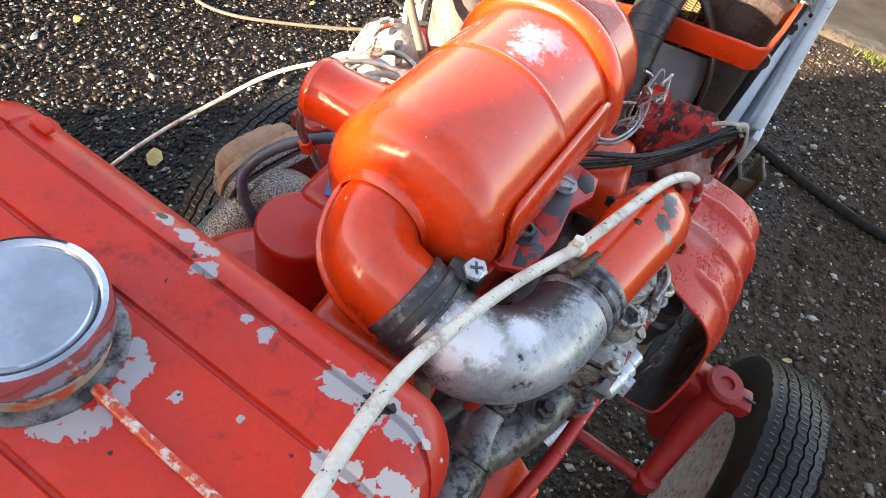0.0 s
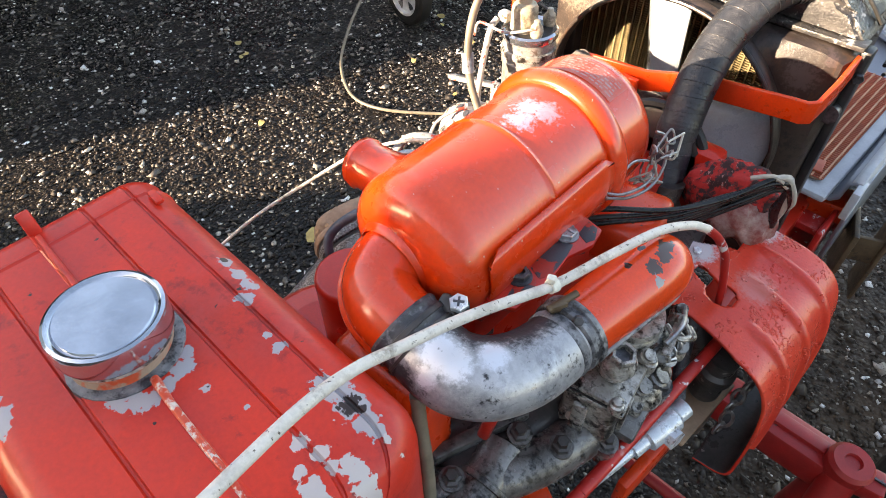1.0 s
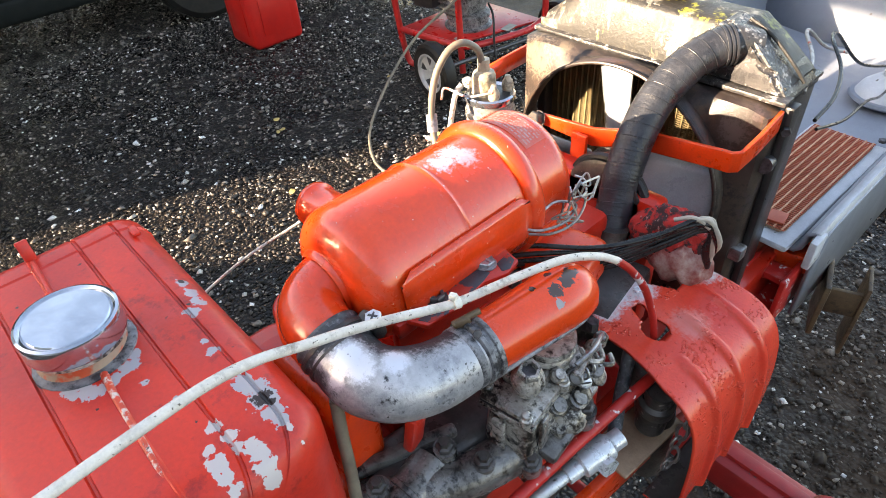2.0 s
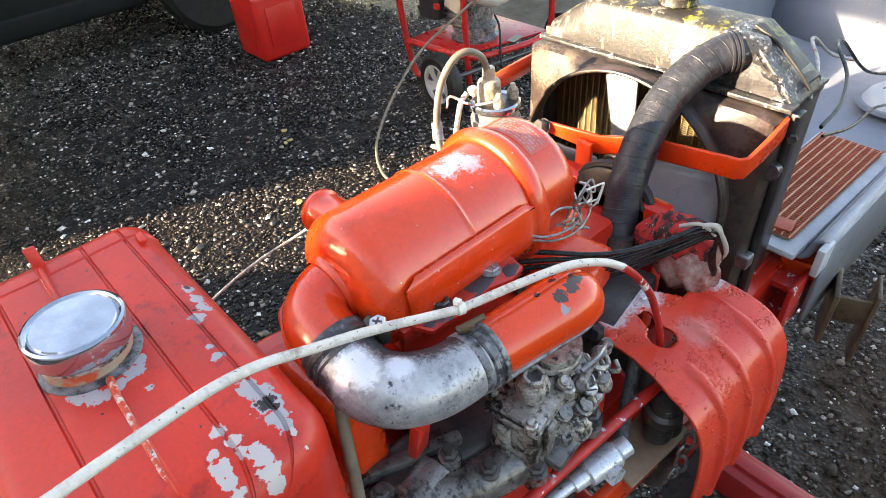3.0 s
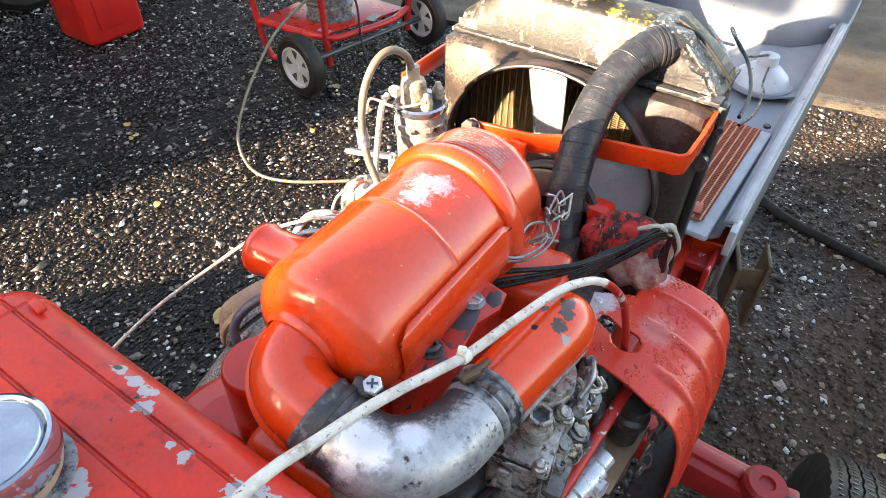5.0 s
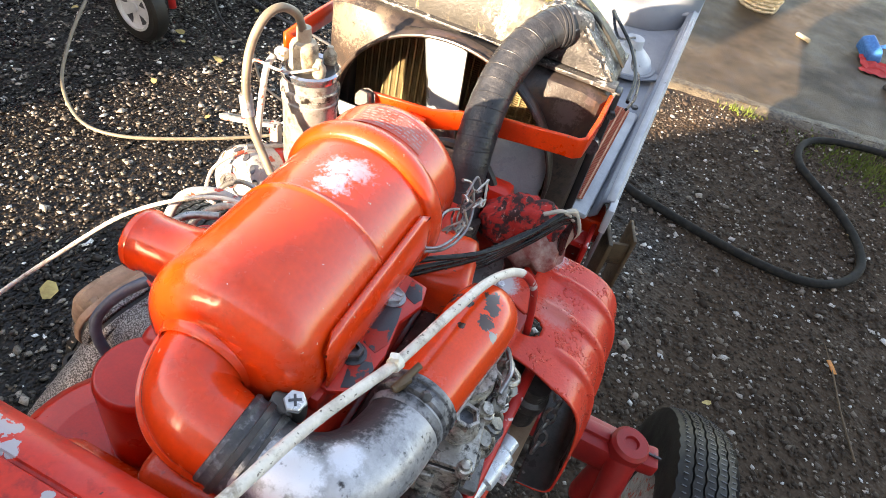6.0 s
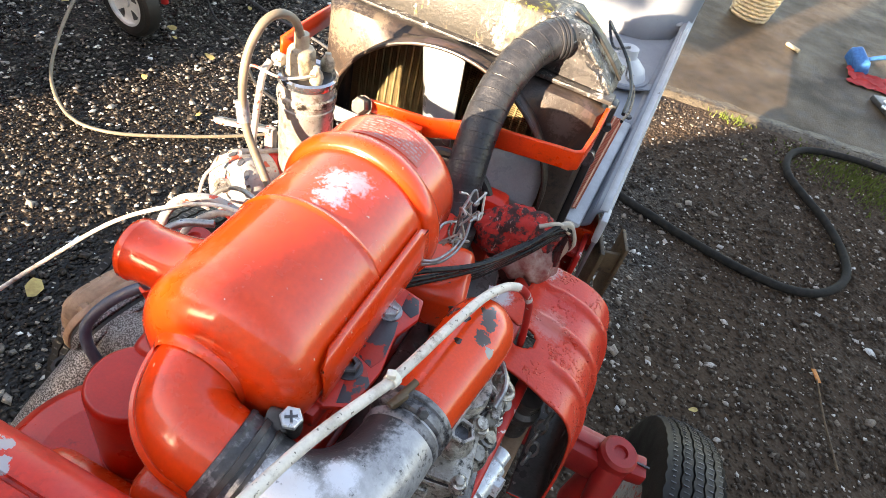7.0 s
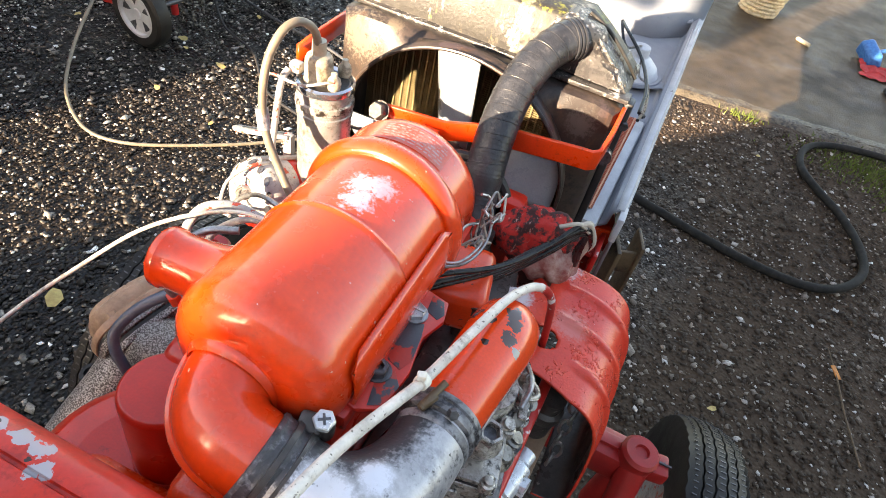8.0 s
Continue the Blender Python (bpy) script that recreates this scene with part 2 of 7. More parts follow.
M_CAST = surface("dirty_cast_alloy", (0.58, 0.55, 0.50), (0.33, 0.30, 0.265), 50, (0.3, 0.6), metal=0.4, bump=0.5, fine=350, grime=((0.028, 0.024, 0.021), 150, 0.495), dust=((0.13, 0.10, 0.075), 38, 0.50, 0.64))
M_GRIME = surface("greasy_iron", (0.22, 0.21, 0.20), (0.080, 0.071, 0.063), 30, (0.28, 0.55), metal=0.3, bump=0.6, fine=260, grime=((0.022, 0.020, 0.019), 160, 0.51))
M_DARKCAST = surface("oily_iron", (0.085, 0.075, 0.07), (0.035, 0.032, 0.03), 40, (0.35, 0.7), metal=0.3, bump=0.5, fine=300, scratch=((0.28, 0.25, 0.23), 100, 0.69))
M_SPECKLE = surface("flaking_silver", (0.36, 0.34, 0.335), (0.05, 0.04, 0.037), 700, (0.5, 0.75), metal=0.3, bump=0.5, fine=420, low=0.46, high=0.52)
M_BROWN = surface("rusty_brown_cast", (0.40, 0.26, 0.17), (0.26, 0.16, 0.10), 40, (0.6, 0.85), bump=0.4, fine=400)
M_RUSTPLATE = surface("brown_plate", (0.13, 0.085, 0.045), (0.075, 0.048, 0.028), 25, (0.5, 0.8), bump=0.5, grime=((0.03, 0.022, 0.018), 90, 0.60))
M_DULLRED = surface("dull_dark_red", (0.20, 0.035, 0.040), (0.12, 0.022, 0.026), 18, (0.5, 0.8), bump=0.3, grime=((0.03, 0.02, 0.02), 80, 0.60))
M_HOSEGREY = surface("grey_hose", (0.075, 0.090, 0.13), (0.05, 0.060, 0.085), 40, (0.45, 0.65), bump=0.2, dust=((0.12, 0.13, 0.155), 90, 0.58, 0.75))
M_CHROME = surface("worn_tin", (0.52, 0.55, 0.60), (0.40, 0.43, 0.48), 40, (0.09, 0.22), metal=0.9, bump=0.06, fine=500, scratch=((0.25, 0.24, 0.22), 150, 0.72))
M_STEEL = surface("dull_steel", (0.42, 0.42, 0.43), (0.22, 0.21, 0.20), 90, (0.35, 0.6), metal=0.8, bump=0.2)
M_ZINC = surface("bright_zinc", (0.74, 0.77, 0.80), (0.60, 0.63, 0.66), 80, (0.3, 0.5), metal=0.45, bump=0.2, grime=((0.12, 0.11, 0.10), 180, 0.62))
M_BOLT = surface("blackened_bolt", (0.12, 0.12, 0.13), (0.05, 0.05, 0.05), 150, (0.35, 0.6), metal=0.6, bump=0.2)
M_BLACKPAINT = surface("bare_black_patch", (0.045, 0.045, 0.055), (0.40, 0.028, 0.015), 40, (0.4, 0.6), bump=0.2, low=0.52, high=0.54)
M_RUBBER = surface("black_rubber", (0.022, 0.022, 0.024), (0.040, 0.038, 0.037), 60, (0.4, 0.65), bump=0.25, dust=((0.07, 0.066, 0.06), 90, 0.62, 0.85), spec=0.22)
M_GROUNDHOSE = surface("matt_black_rubber", (0.014, 0.0135, 0.013), (0.028, 0.026, 0.024), 40, (0.7, 0.9), bump=0.3, spec=0.12)
M_SLEEVE = surface("perished_rubber", (0.038, 0.039, 0.042), (0.085, 0.085, 0.092), 55, (0.5, 0.75), bump=0.6, dust=((0.26, 0.26, 0.28), 200, 0.54, 0.70), grime=((0.02, 0.02, 0.022), 150, 0.60))
M_TYRE = surface("tyre_rubber", (0.013, 0.0125, 0.012), (0.024, 0.021, 0.018), 25, (0.5, 0.75), bump=0.25, dust=((0.050, 0.040, 0.028), 18, 0.56, 0.85), spec=0.3)
M_HOSE = surface("taped_hose", (0.017, 0.018, 0.022), (0.040, 0.041, 0.047), 35, (0.32, 0.50), bump=0.6, fine=420, dust=((0.085, 0.083, 0.085), 130, 0.56, 0.76))
M_WIRE = surface("wire_insulation", (0.009, 0.009, 0.010), (0.018, 0.018, 0.018), 70, (0.28, 0.45), bump=0.1, spec=0.35)
M_WIREPALE = surface("bleached_insulation", (0.42, 0.38, 0.32), (0.30, 0.27, 0.23), 70, (0.5, 0.6), bump=0.1)
M_CABLE = surface("white_sleeving", (0.74, 0.68, 0.60), (0.60, 0.54, 0.47), 40, (0.35, 0.55), bump=0.15, scratch=((0.12, 0.09, 0.07), 260, 0.645), grime=((0.26, 0.20, 0.15), 60, 0.62), dust=((0.40, 0.34, 0.28), 45, 0.52, 0.72))
M_CREAM = surface("aged_cream_plastic", (0.42, 0.36, 0.27), (0.33, 0.28, 0.20), 60, (0.4, 0.5), bump=0.05, grime=((0.16, 0.13, 0.09), 120, 0.60))
M_TIE = surface("nylon", (0.80, 0.76, 0.66), (0.72, 0.66, 0.55), 60, (0.4, 0.5), bump=0.05)
M_FUELHOSE = surface("tan_hose", (0.22, 0.185, 0.135), (0.14, 0.115, 0.085), 40, (0.4, 0.6), bump=0.1)
M_WHITEPAINT = surface("chalky_white", (0.44, 0.425, 0.41), (0.29, 0.275, 0.262), 50, (0.5, 0.75), bump=0.25, scratch=((0.45, 0.06, 0.03), 75, 0.60), grime=((0.16, 0.13, 0.11), 170, 0.60), dust=((0.42, 0.36, 0.32), 40, 0.55, 0.72))
M_SILVER = surface("silver_can", (0.33, 0.315, 0.30), (0.22, 0.205, 0.19), 40, (0.3, 0.5), metal=0.3, bump=0.15, streak=((0.20, 0.16, 0.12), 60, 0.56, 0.68), grime=((0.14, 0.11, 0.09), 200, 0.62), scratch=((0.2, 0.19, 0.18), 120, 0.68))
M_MOSSY = surface("mossy_radiator_tank", (0.25, 0.235, 0.20), (0.085, 0.067, 0.045), 34, (0.5, 0.8), bump=0.7, fine=250, low=0.47, high=0.57, dust=((0.20, 0.185, 0.02), 40, 0.57, 0.64), streak=((0.020, 0.018, 0.016), 42, 0.465, 0.490), grime=((0.030, 0.027, 0.022), 130, 0.51),
                  soft=[((-0.085, 0.490, 1.218), 0.030, (0.23, 0.23, 0.03)), ((-0.150, 0.484, 1.214), 0.022, (0.24, 0.23, 0.05)), ((-0.04, 0.478, 1.216), 0.026, (0.20, 0.20, 0.03)), ((-0.02, 0.462, 1.185), 0.018, (0.21, 0.20, 0.04)), ((0.066, 0.505, 1.188), 0.072, (0.028, 0.027, 0.026)), ((0.018, 0.526, 1.21), 0.03, (0.19, 0.19, 0.05))])
M_BLACKRAD = surface("flaking_black_paint", (0.030, 0.029, 0.030), (0.050, 0.045, 0.042), 60, (0.3, 0.6), bump=0.6, dist=0.0012, grime=((0.56, 0.53, 0.50), 190, 0.625), dust=((0.075, 0.062, 0.04), 45, 0.60, 0.78))
M_BLACKBAR = surface("black_bar_paint", (0.022, 0.022, 0.024), (0.04, 0.036, 0.034), 40, (0.35, 0.6), bump=0.3, scratch=((0.20, 0.16, 0.12), 110, 0.69))
# cream patches on the left: worn paint plus the sunlit side painted in
M_SHROUD = surface("rusty_shroud", (0.026, 0.019, 0.017), (0.060, 0.042, 0.032), 20, (0.4, 0.7), bump=0.4, low=0.42, high=0.68, scratch=((0.05, 0.035, 0.035), 26, 0.62), grime=((0.016, 0.013, 0.013), 110, 0.56), streak=((0.080, 0.043, 0.024), 30, 0.55, 0.68),
                   mottle=3.0, soft=[((-0.252, 0.432, 1.130), 0.034, (0.15, 0.125, 0.095)), ((-0.215, 0.428, 1.155), 0.018, (0.11, 0.085, 0.062)), ((-0.272, 0.440, 1.050), 0.028, (0.15, 0.12, 0.09)), ((0.035, 0.428, 1.125), 0.020, (0.070, 0.064, 0.062))])
M_CORE = surface("radiator_core", (0.16, 0.125, 0.06), (0.26, 0.20, 0.10), 60, (0.5, 0.7), metal=0.3, bump=0.4)
M_FAN = surface("fan_plastic", (0.28, 0.315, 0.345), (0.23, 0.26, 0.285), 20, (0.3, 0.45), bump=0.08, dust=((0.24, 0.25, 0.25), 25, 0.58, 0.80))
M_HOOD = surface("grey_hood", (0.26, 0.285, 0.33), (0.22, 0.24, 0.28), 9, (0.35, 0.55), bump=0.08, scratch=((0.14, 0.13, 0.12), 60, 0.70), dust=((0.31, 0.32, 0.34), 25, 0.58, 0.75), grime=((0.20, 0.18, 0.16), 90, 0.70))
M_HOODEDGE = surface("pale_hood_edge", (0.58, 0.60, 0.63), (0.46, 0.48, 0.51), 20, (0.4, 0.6), bump=0.1, scratch=((0.10, 0.09, 0.09), 70, 0.70))
M_MESH = surface("orange_grille", (0.52, 0.11, 0.05), (0.42, 0.08, 0.04), 30, (0.45, 0.6), bump=0.1)
M_STRIP = surface("worn_seam", (0.62, 0.06, 0.02), (0.55, 0.045, 0.015), 40, (0.4, 0.6), bump=0.15, dust=((0.66, 0.60, 0.54), 130, 0.50, 0.58), scratch=((0.06, 0.03, 0.02), 200, 0.68))
M_MESHPALE = surface("dusty_grille_wire", (0.62, 0.34, 0.20), (0.52, 0.22, 0.12), 40, (0.5, 0.65), bump=0.1)
M_CONC = surface("wet_concrete", (0.074, 0.047, 0.022), (0.036, 0.024, 0.0135), 3.4, (0.6, 0.95), bump=0.8, fine=120, dist=0.005, dust=((0.050, 0.038, 0.030), 8, 0.50, 0.66), scratch=((0.026, 0.019, 0.014), 38, 0.63), grime=((0.035, 0.028, 0.022), 70, 0.62), spec=0.3)
M_KERB = surface("crumbled_edge", (0.13, 0.105, 0.07), (0.06, 0.048, 0.033), 14, (0.6, 0.85), bump=0.9, fine=90, dist=0.006, grime=((0.03, 0.024, 0.02), 60, 0.55))
M_CANRED = surface("red_plastic", (0.62, 0.018, 0.012), (0.55, 0.016, 0.012), 12, (0.35, 0.45), bump=0.06)
M_GENRED = surface("generator_red", (0.55, 0.020, 0.018), (0.42, 0.02, 0.018), 14, (0.3, 0.45), bump=0.06)
M_WHITEPLASTIC = surface("milky_plastic", (0.72, 0.71, 0.66), (0.66, 0.65, 0.60), 10, (0.4, 0.5), bump=0.05)
M_RIM = surface("silver_rim", (0.66, 0.66, 0.66), (0.55, 0.55, 0.55), 20, (0.35, 0.5), metal=0.3, bump=0.1)
M_DARKCAR = surface("dark_vehicle_paint", (0.010, 0.012, 0.011), (0.016, 0.017, 0.016), 5, (0.6, 0.8), bump=0.05, spec=0.08)
M_PALEWALL = surface("pale_boarding", (0.48, 0.47, 0.45), (0.40, 0.39, 0.37), 3, (0.6, 0.8), bump=0.2)
M_GLOVE = surface("red_knit", (0.50, 0.028, 0.022), (0.05, 0.022, 0.022), 85, (0.8, 0.95), bump=0.9, fine=700, low=0.47, high=0.55, streak=((0.50, 0.30, 0.27), 160, 0.60, 0.66))
M_GLOVEDIRT = surface("dirty_leather", (0.24, 0.055, 0.045), (0.42, 0.30, 0.26), 60, (0.7, 0.9), bump=0.7, fine=500)
M_BLUE = surface("blue_bristle", (0.03, 0.16, 0.42), (0.02, 0.10, 0.30), 60, (0.5, 0.7), bump=0.5)
M_CLOTH = surface("red_cloth", (0.42, 0.03, 0.03), (0.30, 0.025, 0.025), 25, (0.8, 0.9), bump=0.5)
M_BLUEPAINT = surface("blue_paint", (0.05, 0.22, 0.52), (0.04, 0.16, 0.4), 60, (0.4, 0.6), bump=0.1)
M_WICKER = surface("pale_wicker", (0.62, 0.52, 0.34), (0.44, 0.36, 0.22), 60, (0.6, 0.8), bump=0.4)
M_TWIG = surface("dry_twig", (0.12, 0.075, 0.04), (0.07, 0.045, 0.025), 60, (0.7, 0.9), bump=0.4)
M_DEADLEAF = surface("orange_dead_leaf", (0.55, 0.20, 0.03), (0.36, 0.12, 0.03), 60, (0.6, 0.8), bump=0.3)
M_LEAF = surface("yellow_leaf", (0.50, 0.38, 0.13), (0.36, 0.25, 0.09), 60, (0.6, 0.8), bump=0.3)
M_LABEL = surface("faded_label", (0.66, 0.085, 0.050), (0.58, 0.20, 0.16), 60, (0.4, 0.6), bump=0.1, grime=((0.60, 0.05, 0.02), 160, 0.60))
M_INK = surface("label_ink", (0.50, 0.34, 0.33), (0.56, 0.20, 0.16), 90, (0.5, 0.6), bump=0.05, grime=((0.60, 0.06, 0.03), 300, 0.55))


def where_x(n, l):
    k = n.new("ShaderNodeSeparateXYZ")
    l.new(n.new("ShaderNodeNewGeometry").outputs["Position"], k.inputs[0])
    return k.outputs[0]


def ground_material():
    m, n, l, sh = nodes_of("wet_gravel")
    v = n.new("ShaderNodeTexVoronoi")
    v.inputs["Scale"].default_value = 75.0
    l.new(n.new("ShaderNodeNewGeometry").outputs["Position"], v.inputs["Vector"])
    shade = n.new("ShaderNodeSeparateColor")
    l.new(v.outputs["Color"], shade.inputs[0])
    pebble = mixed(n, l, ramp(n, l, shade.outputs[0], 0.55, 1.0), (0.016, 0.0125, 0.0105), (0.085, 0.068, 0.052))
    # gaps between stones: soil tone darkened to stand in for crevice shade
    shaded_soil = mixed(n, l, ramp(n, l, grain(n, l, 3.2, 6), 0.4, 0.65), (0.010, 0.0084, 0.0076), (0.019, 0.0150, 0.0125))
    mud = ramp(n, l, maths(n, l, "ADD", grain(n, l, 1.1, 4), maths(n, l, "MULTIPLY", where_x(n, l), 0.45)), 0.48, 0.72)
    l.new(mixed(n, l, maths(n, l, "MULTIPLY", mud, 0.8), mixed(n, l, ramp(n, l, v.outputs["Distance"], 0.30, 0.55), pebble, shaded_soil), (0.084, 0.0570, 0.0385)), sh.inputs["Base Color"])
    l.new(maths(n, l, "ADD", ramp(n, l, grain(n, l, 2.0, 4), 0.3, 1.1), maths(n, l, "MULTIPLY", mud, 0.5), True), sh.inputs["Roughness"])
    l.new(maths(n, l, "SUBTRACT", 0.28, maths(n, l, "MULTIPLY", mud, 0.18)), sh.inputs["Specular IOR Level"])
    relief(n, l, sh, maths(n, l, "SUBTRACT", maths(n, l, "MULTIPLY", grain(n, l, 160, 3), 0.3), v.outputs["Distance"]), 0.9, 0.008)
    return m


def pebble_material():
    m, n, l, sh = nodes_of("gravel_stones")
    own = n.new("ShaderNodeNewGeometry").outputs["Random Per Island"]
    k = n.new("ShaderNodeValToRGB")
    for at, c in ((0.0, (0.010, 0.0092, 0.0090)), (0.42, (0.030, 0.0265, 0.0250)), (0.68, (0.080, 0.070, 0.062)), (0.83, (0.20, 0.172, 0.146)), (0.93, (0.41, 0.36, 0.31)), (0.97, (0.70, 0.66, 0.62))):
        e = k.color_ramp.elements.new(at)
        e.color = (*c, 1)
    l.new(own, k.inputs[0])
    stone = mixed(n, l, ramp(n, l, grain(n, l, 220, 4), 0.52, 0.75), k.outputs[0], (0.036, 0.0255, 0.0180))
    soiled = ramp(n, l, maths(n, l, "ADD", grain(n, l, 1.1, 4), maths(n, l, "MULTIPLY", where_x(n, l), 0.45)), 0.48, 0.72)
    l.new(mixed(n, l, maths(n, l, "MULTIPLY", soiled, 0.42), stone, (0.086, 0.0590, 0.0405)), sh.inputs["Base Color"])
    l.new(maths(n, l, "ADD", maths(n, l, "MULTIPLY", soiled, 0.34), 0.36), sh.inputs["Roughness"])
    l.new(maths(n, l, "SUBTRACT", 0.30, maths(n, l, "MULTIPLY", soiled, 0.18)), sh.inputs["Specular IOR Level"])
    relief(n, l, sh, grain(n, l, 500, 3), 0.4, 0.001)
    return m


M_GROUND, M_PEBBLE = ground_material(), pebble_material()


# ---- mesh tools ----
def finish(me, angle=38.0):
    me.shade_smooth()
    me.set_sharp_from_angle(angle=radians(angle))


def thing(name, label, category, at, group="", kind=""):
    ob = new(name)
    ob.empty_display_size = 0.02
    ob.location = at
    return tagged(ob, label, category, group, kind)


def place_of(ob):
    return (place_of(ob.parent) if ob.parent else Vector()) + ob.location


def part(name, bm, material, parent=None, label="", angle=38.0):
    """One mesh, modelled in world places, under its thing or part."""
    me = bpy.data.meshes.new(name)
    if parent:
        bmesh.ops.translate(bm, verts=bm.verts, vec=-place_of(parent))
    bmesh.ops.recalc_face_normals(bm, faces=bm.faces)
    bm.to_mesh(me)
    bm.free()
    for one in material if isinstance(material, (list, tuple)) else [material]:
        me.materials.append(one)
    finish(me, angle)
    ob = new(name, me)
    if parent:
        ob.parent = parent
    return tagged(ob, label)


def solo(name, bm, material, label, category, group="", kind="", angle=38.0):
    return tagged(part(name, bm, material, None, "", angle), label, category, group, kind)


def basis(axis):
    a = Vector(axis).normalized()
    s = a.cross(Vector((0, 0, 1)))
    s = s.normalized() if s.length > 1e-4 else Vector((1, 0, 0))
    return s, a.cross(s), a


def lathe(profile, base, axis, n=32, bm=None, squash=1.0, cap=True):
    """Turns (radius, height) rows round an axis."""
    bm = bm or bmesh.new()
    s, u, a = basis(axis)
    base = Vector(base)
    rings = []
    rows = [profile[0]]
    for p, q in zip(profile, profile[1:]):          # close rings at the ends of long runs keep the shading crisp
        long = math.hypot(q[0] - p[0], q[1] - p[1])
        for f in ((0.0009 / long, 1 - 0.0009 / long) if long > 0.02 else ()):
            rows.append((p[0] + (q[0] - p[0]) * f, p[1] + (q[1] - p[1]) * f))
        rows.append(q)
    profile = rows
    for r, h in profile:
        if r < 1e-6:
            rings.append([bm.verts.new(base + a * h)])
        else:
            rings.append([bm.verts.new(base + a * h + (s * math.cos(2 * math.pi * k / n) + u * math.sin(2 * math.pi * k / n) * squash) * r) for k in range(n)])
    for p, q in zip(rings, rings[1:]):
        for k in range(n):
            j = (k + 1) % n
            if len(p) == 1 and len(q) > 1:
                bm.faces.new((p[0], q[k], q[j]))
            elif len(q) == 1 and len(p) > 1:
                bm.faces.new((p[k], p[j], q[0]))
            elif len(p) > 1:
                bm.faces.new((p[k], p[j], q[j], q[k]))
    for ring in (rings[0], rings[-1]):
        if len(ring) > 1 and cap:
            bm.faces.new(ring)
    return bm


def curve_through(points, per=8):
    """A smooth line of places through the given ones."""
    p = [Vector(v) for v in points]
    p = [2 * p[0] - p[1]] + p + [2 * p[-1] - p[-2]]
    out = []
    for i in range(1, len(p) - 2):
        for k in range(per):
            t = k / per
            out.append(0.5 * (2 * p[i] + (p[i + 1] - p[i - 1]) * t + (2 * p[i - 1] - 5 * p[i] + 4 * p[i + 1] - p[i + 2]) * t * t + (3 * p[i] - p[i - 1] - 3 * p[i + 1] + p[i + 2]) * t ** 3))
    return out + [p[-2]]


def tube(points, radius, n=14, per=8, bm=None, smooth=True, close=False, hollow=0.0):
    """A tube along points; radius: a number, or one for each given point."""
    bm = bm or bmesh.new()
    line = curve_through(points, per) if smooth and len(points) > 2 else [Vector(v) for v in points]
    count = len(line)
    if isinstance(radius, (int, float)):
        radii = [radius] * count
    else:
        radii = [float(np.interp(i / (count - 1) * (len(radius) - 1), range(len(radius)), radius)) for i in range(count)]
    side = None
    rings = []
    for i, v in enumerate(line):
        a = (line[min(i + 1, count - 1)] - line[max(i - 1, 0)]).normalized()
        side = basis(a)[0] if side is None else (side - a * side.dot(a)).normalized()
        up = a.cross(side)
        rings.append([bm.verts.new(v + (side * math.cos(2 * math.pi * k / n) + up * math.sin(2 * math.pi * k / n)) * radii[i]) for k in range(n)])
    for p, q in zip(rings, rings[1:]):
        for k in range(n):
            bm.faces.new((p[k], p[(k + 1) % n], q[(k + 1) % n], q[k]))
    bm.faces.new(rings[0])
    bm.faces.new(rings[-1])
    return bm


def box(centre, size, bevel=0.002, turn=None, bm=None, seg=2, taper=None):
    """A box with rounded edges. turn: degrees round x, y, z. taper: scale of the top face."""
    own = bmesh.new()
    bmesh.ops.create_cube(own, size=1.0)
    for v in own.verts:
        if taper and v.co.z > 0:
            v.co.x, v.co.y = v.co.x * taper[0], v.co.y * taper[1]
        v.co = Vector((v.co.x * size[0], v.co.y * size[1], v.co.z * size[2]))
    if bevel > 0:
        bmesh.ops.bevel(own, geom=own.edges[:], offset=min(bevel, min(size) * 0.45), segments=seg, profile=0.5, affect="EDGES")
    m = Matrix.Translation(centre) @ (Euler([radians(a) for a in turn]).to_matrix().to_4x4() if turn else Matrix())
    bmesh.ops.transform(own, matrix=m, verts=own.verts)
    return own if bm is None else joined(bm, own)


def joined(bm, other):
    me = bpy.data.meshes.new("scrap")
    other.to_mesh(me)
    other.free()
    bm.from_mesh(me)
    bpy.data.meshes.remove(me)
    return bm


def slab(outline, thick, m=None, bevel=0.0, holes=()):
    """A plate from a 2D outline, thick along its own z, laid by the matrix m."""
    bm = bmesh.new()
    low = [bm.verts.new((x, y, 0)) for x, y in outline]
    bm.faces.new(low)
    up = bmesh.ops.extrude_face_region(bm, geom=bm.faces[:])
    bmesh.ops.translate(bm, verts=[v for v in up["geom"] if isinstance(v, bmesh.types.BMVert)], vec=(0, 0, thick))
    bmesh.ops.recalc_face_normals(bm, faces=bm.faces)
    if bevel:
        bmesh.ops.bevel(bm, geom=bm.edges[:], offset=bevel, segments=2, profile=0.5, affect="EDGES")
    if m is not None:
        bmesh.ops.transform(bm, matrix=m, verts=bm.verts)
    return bm


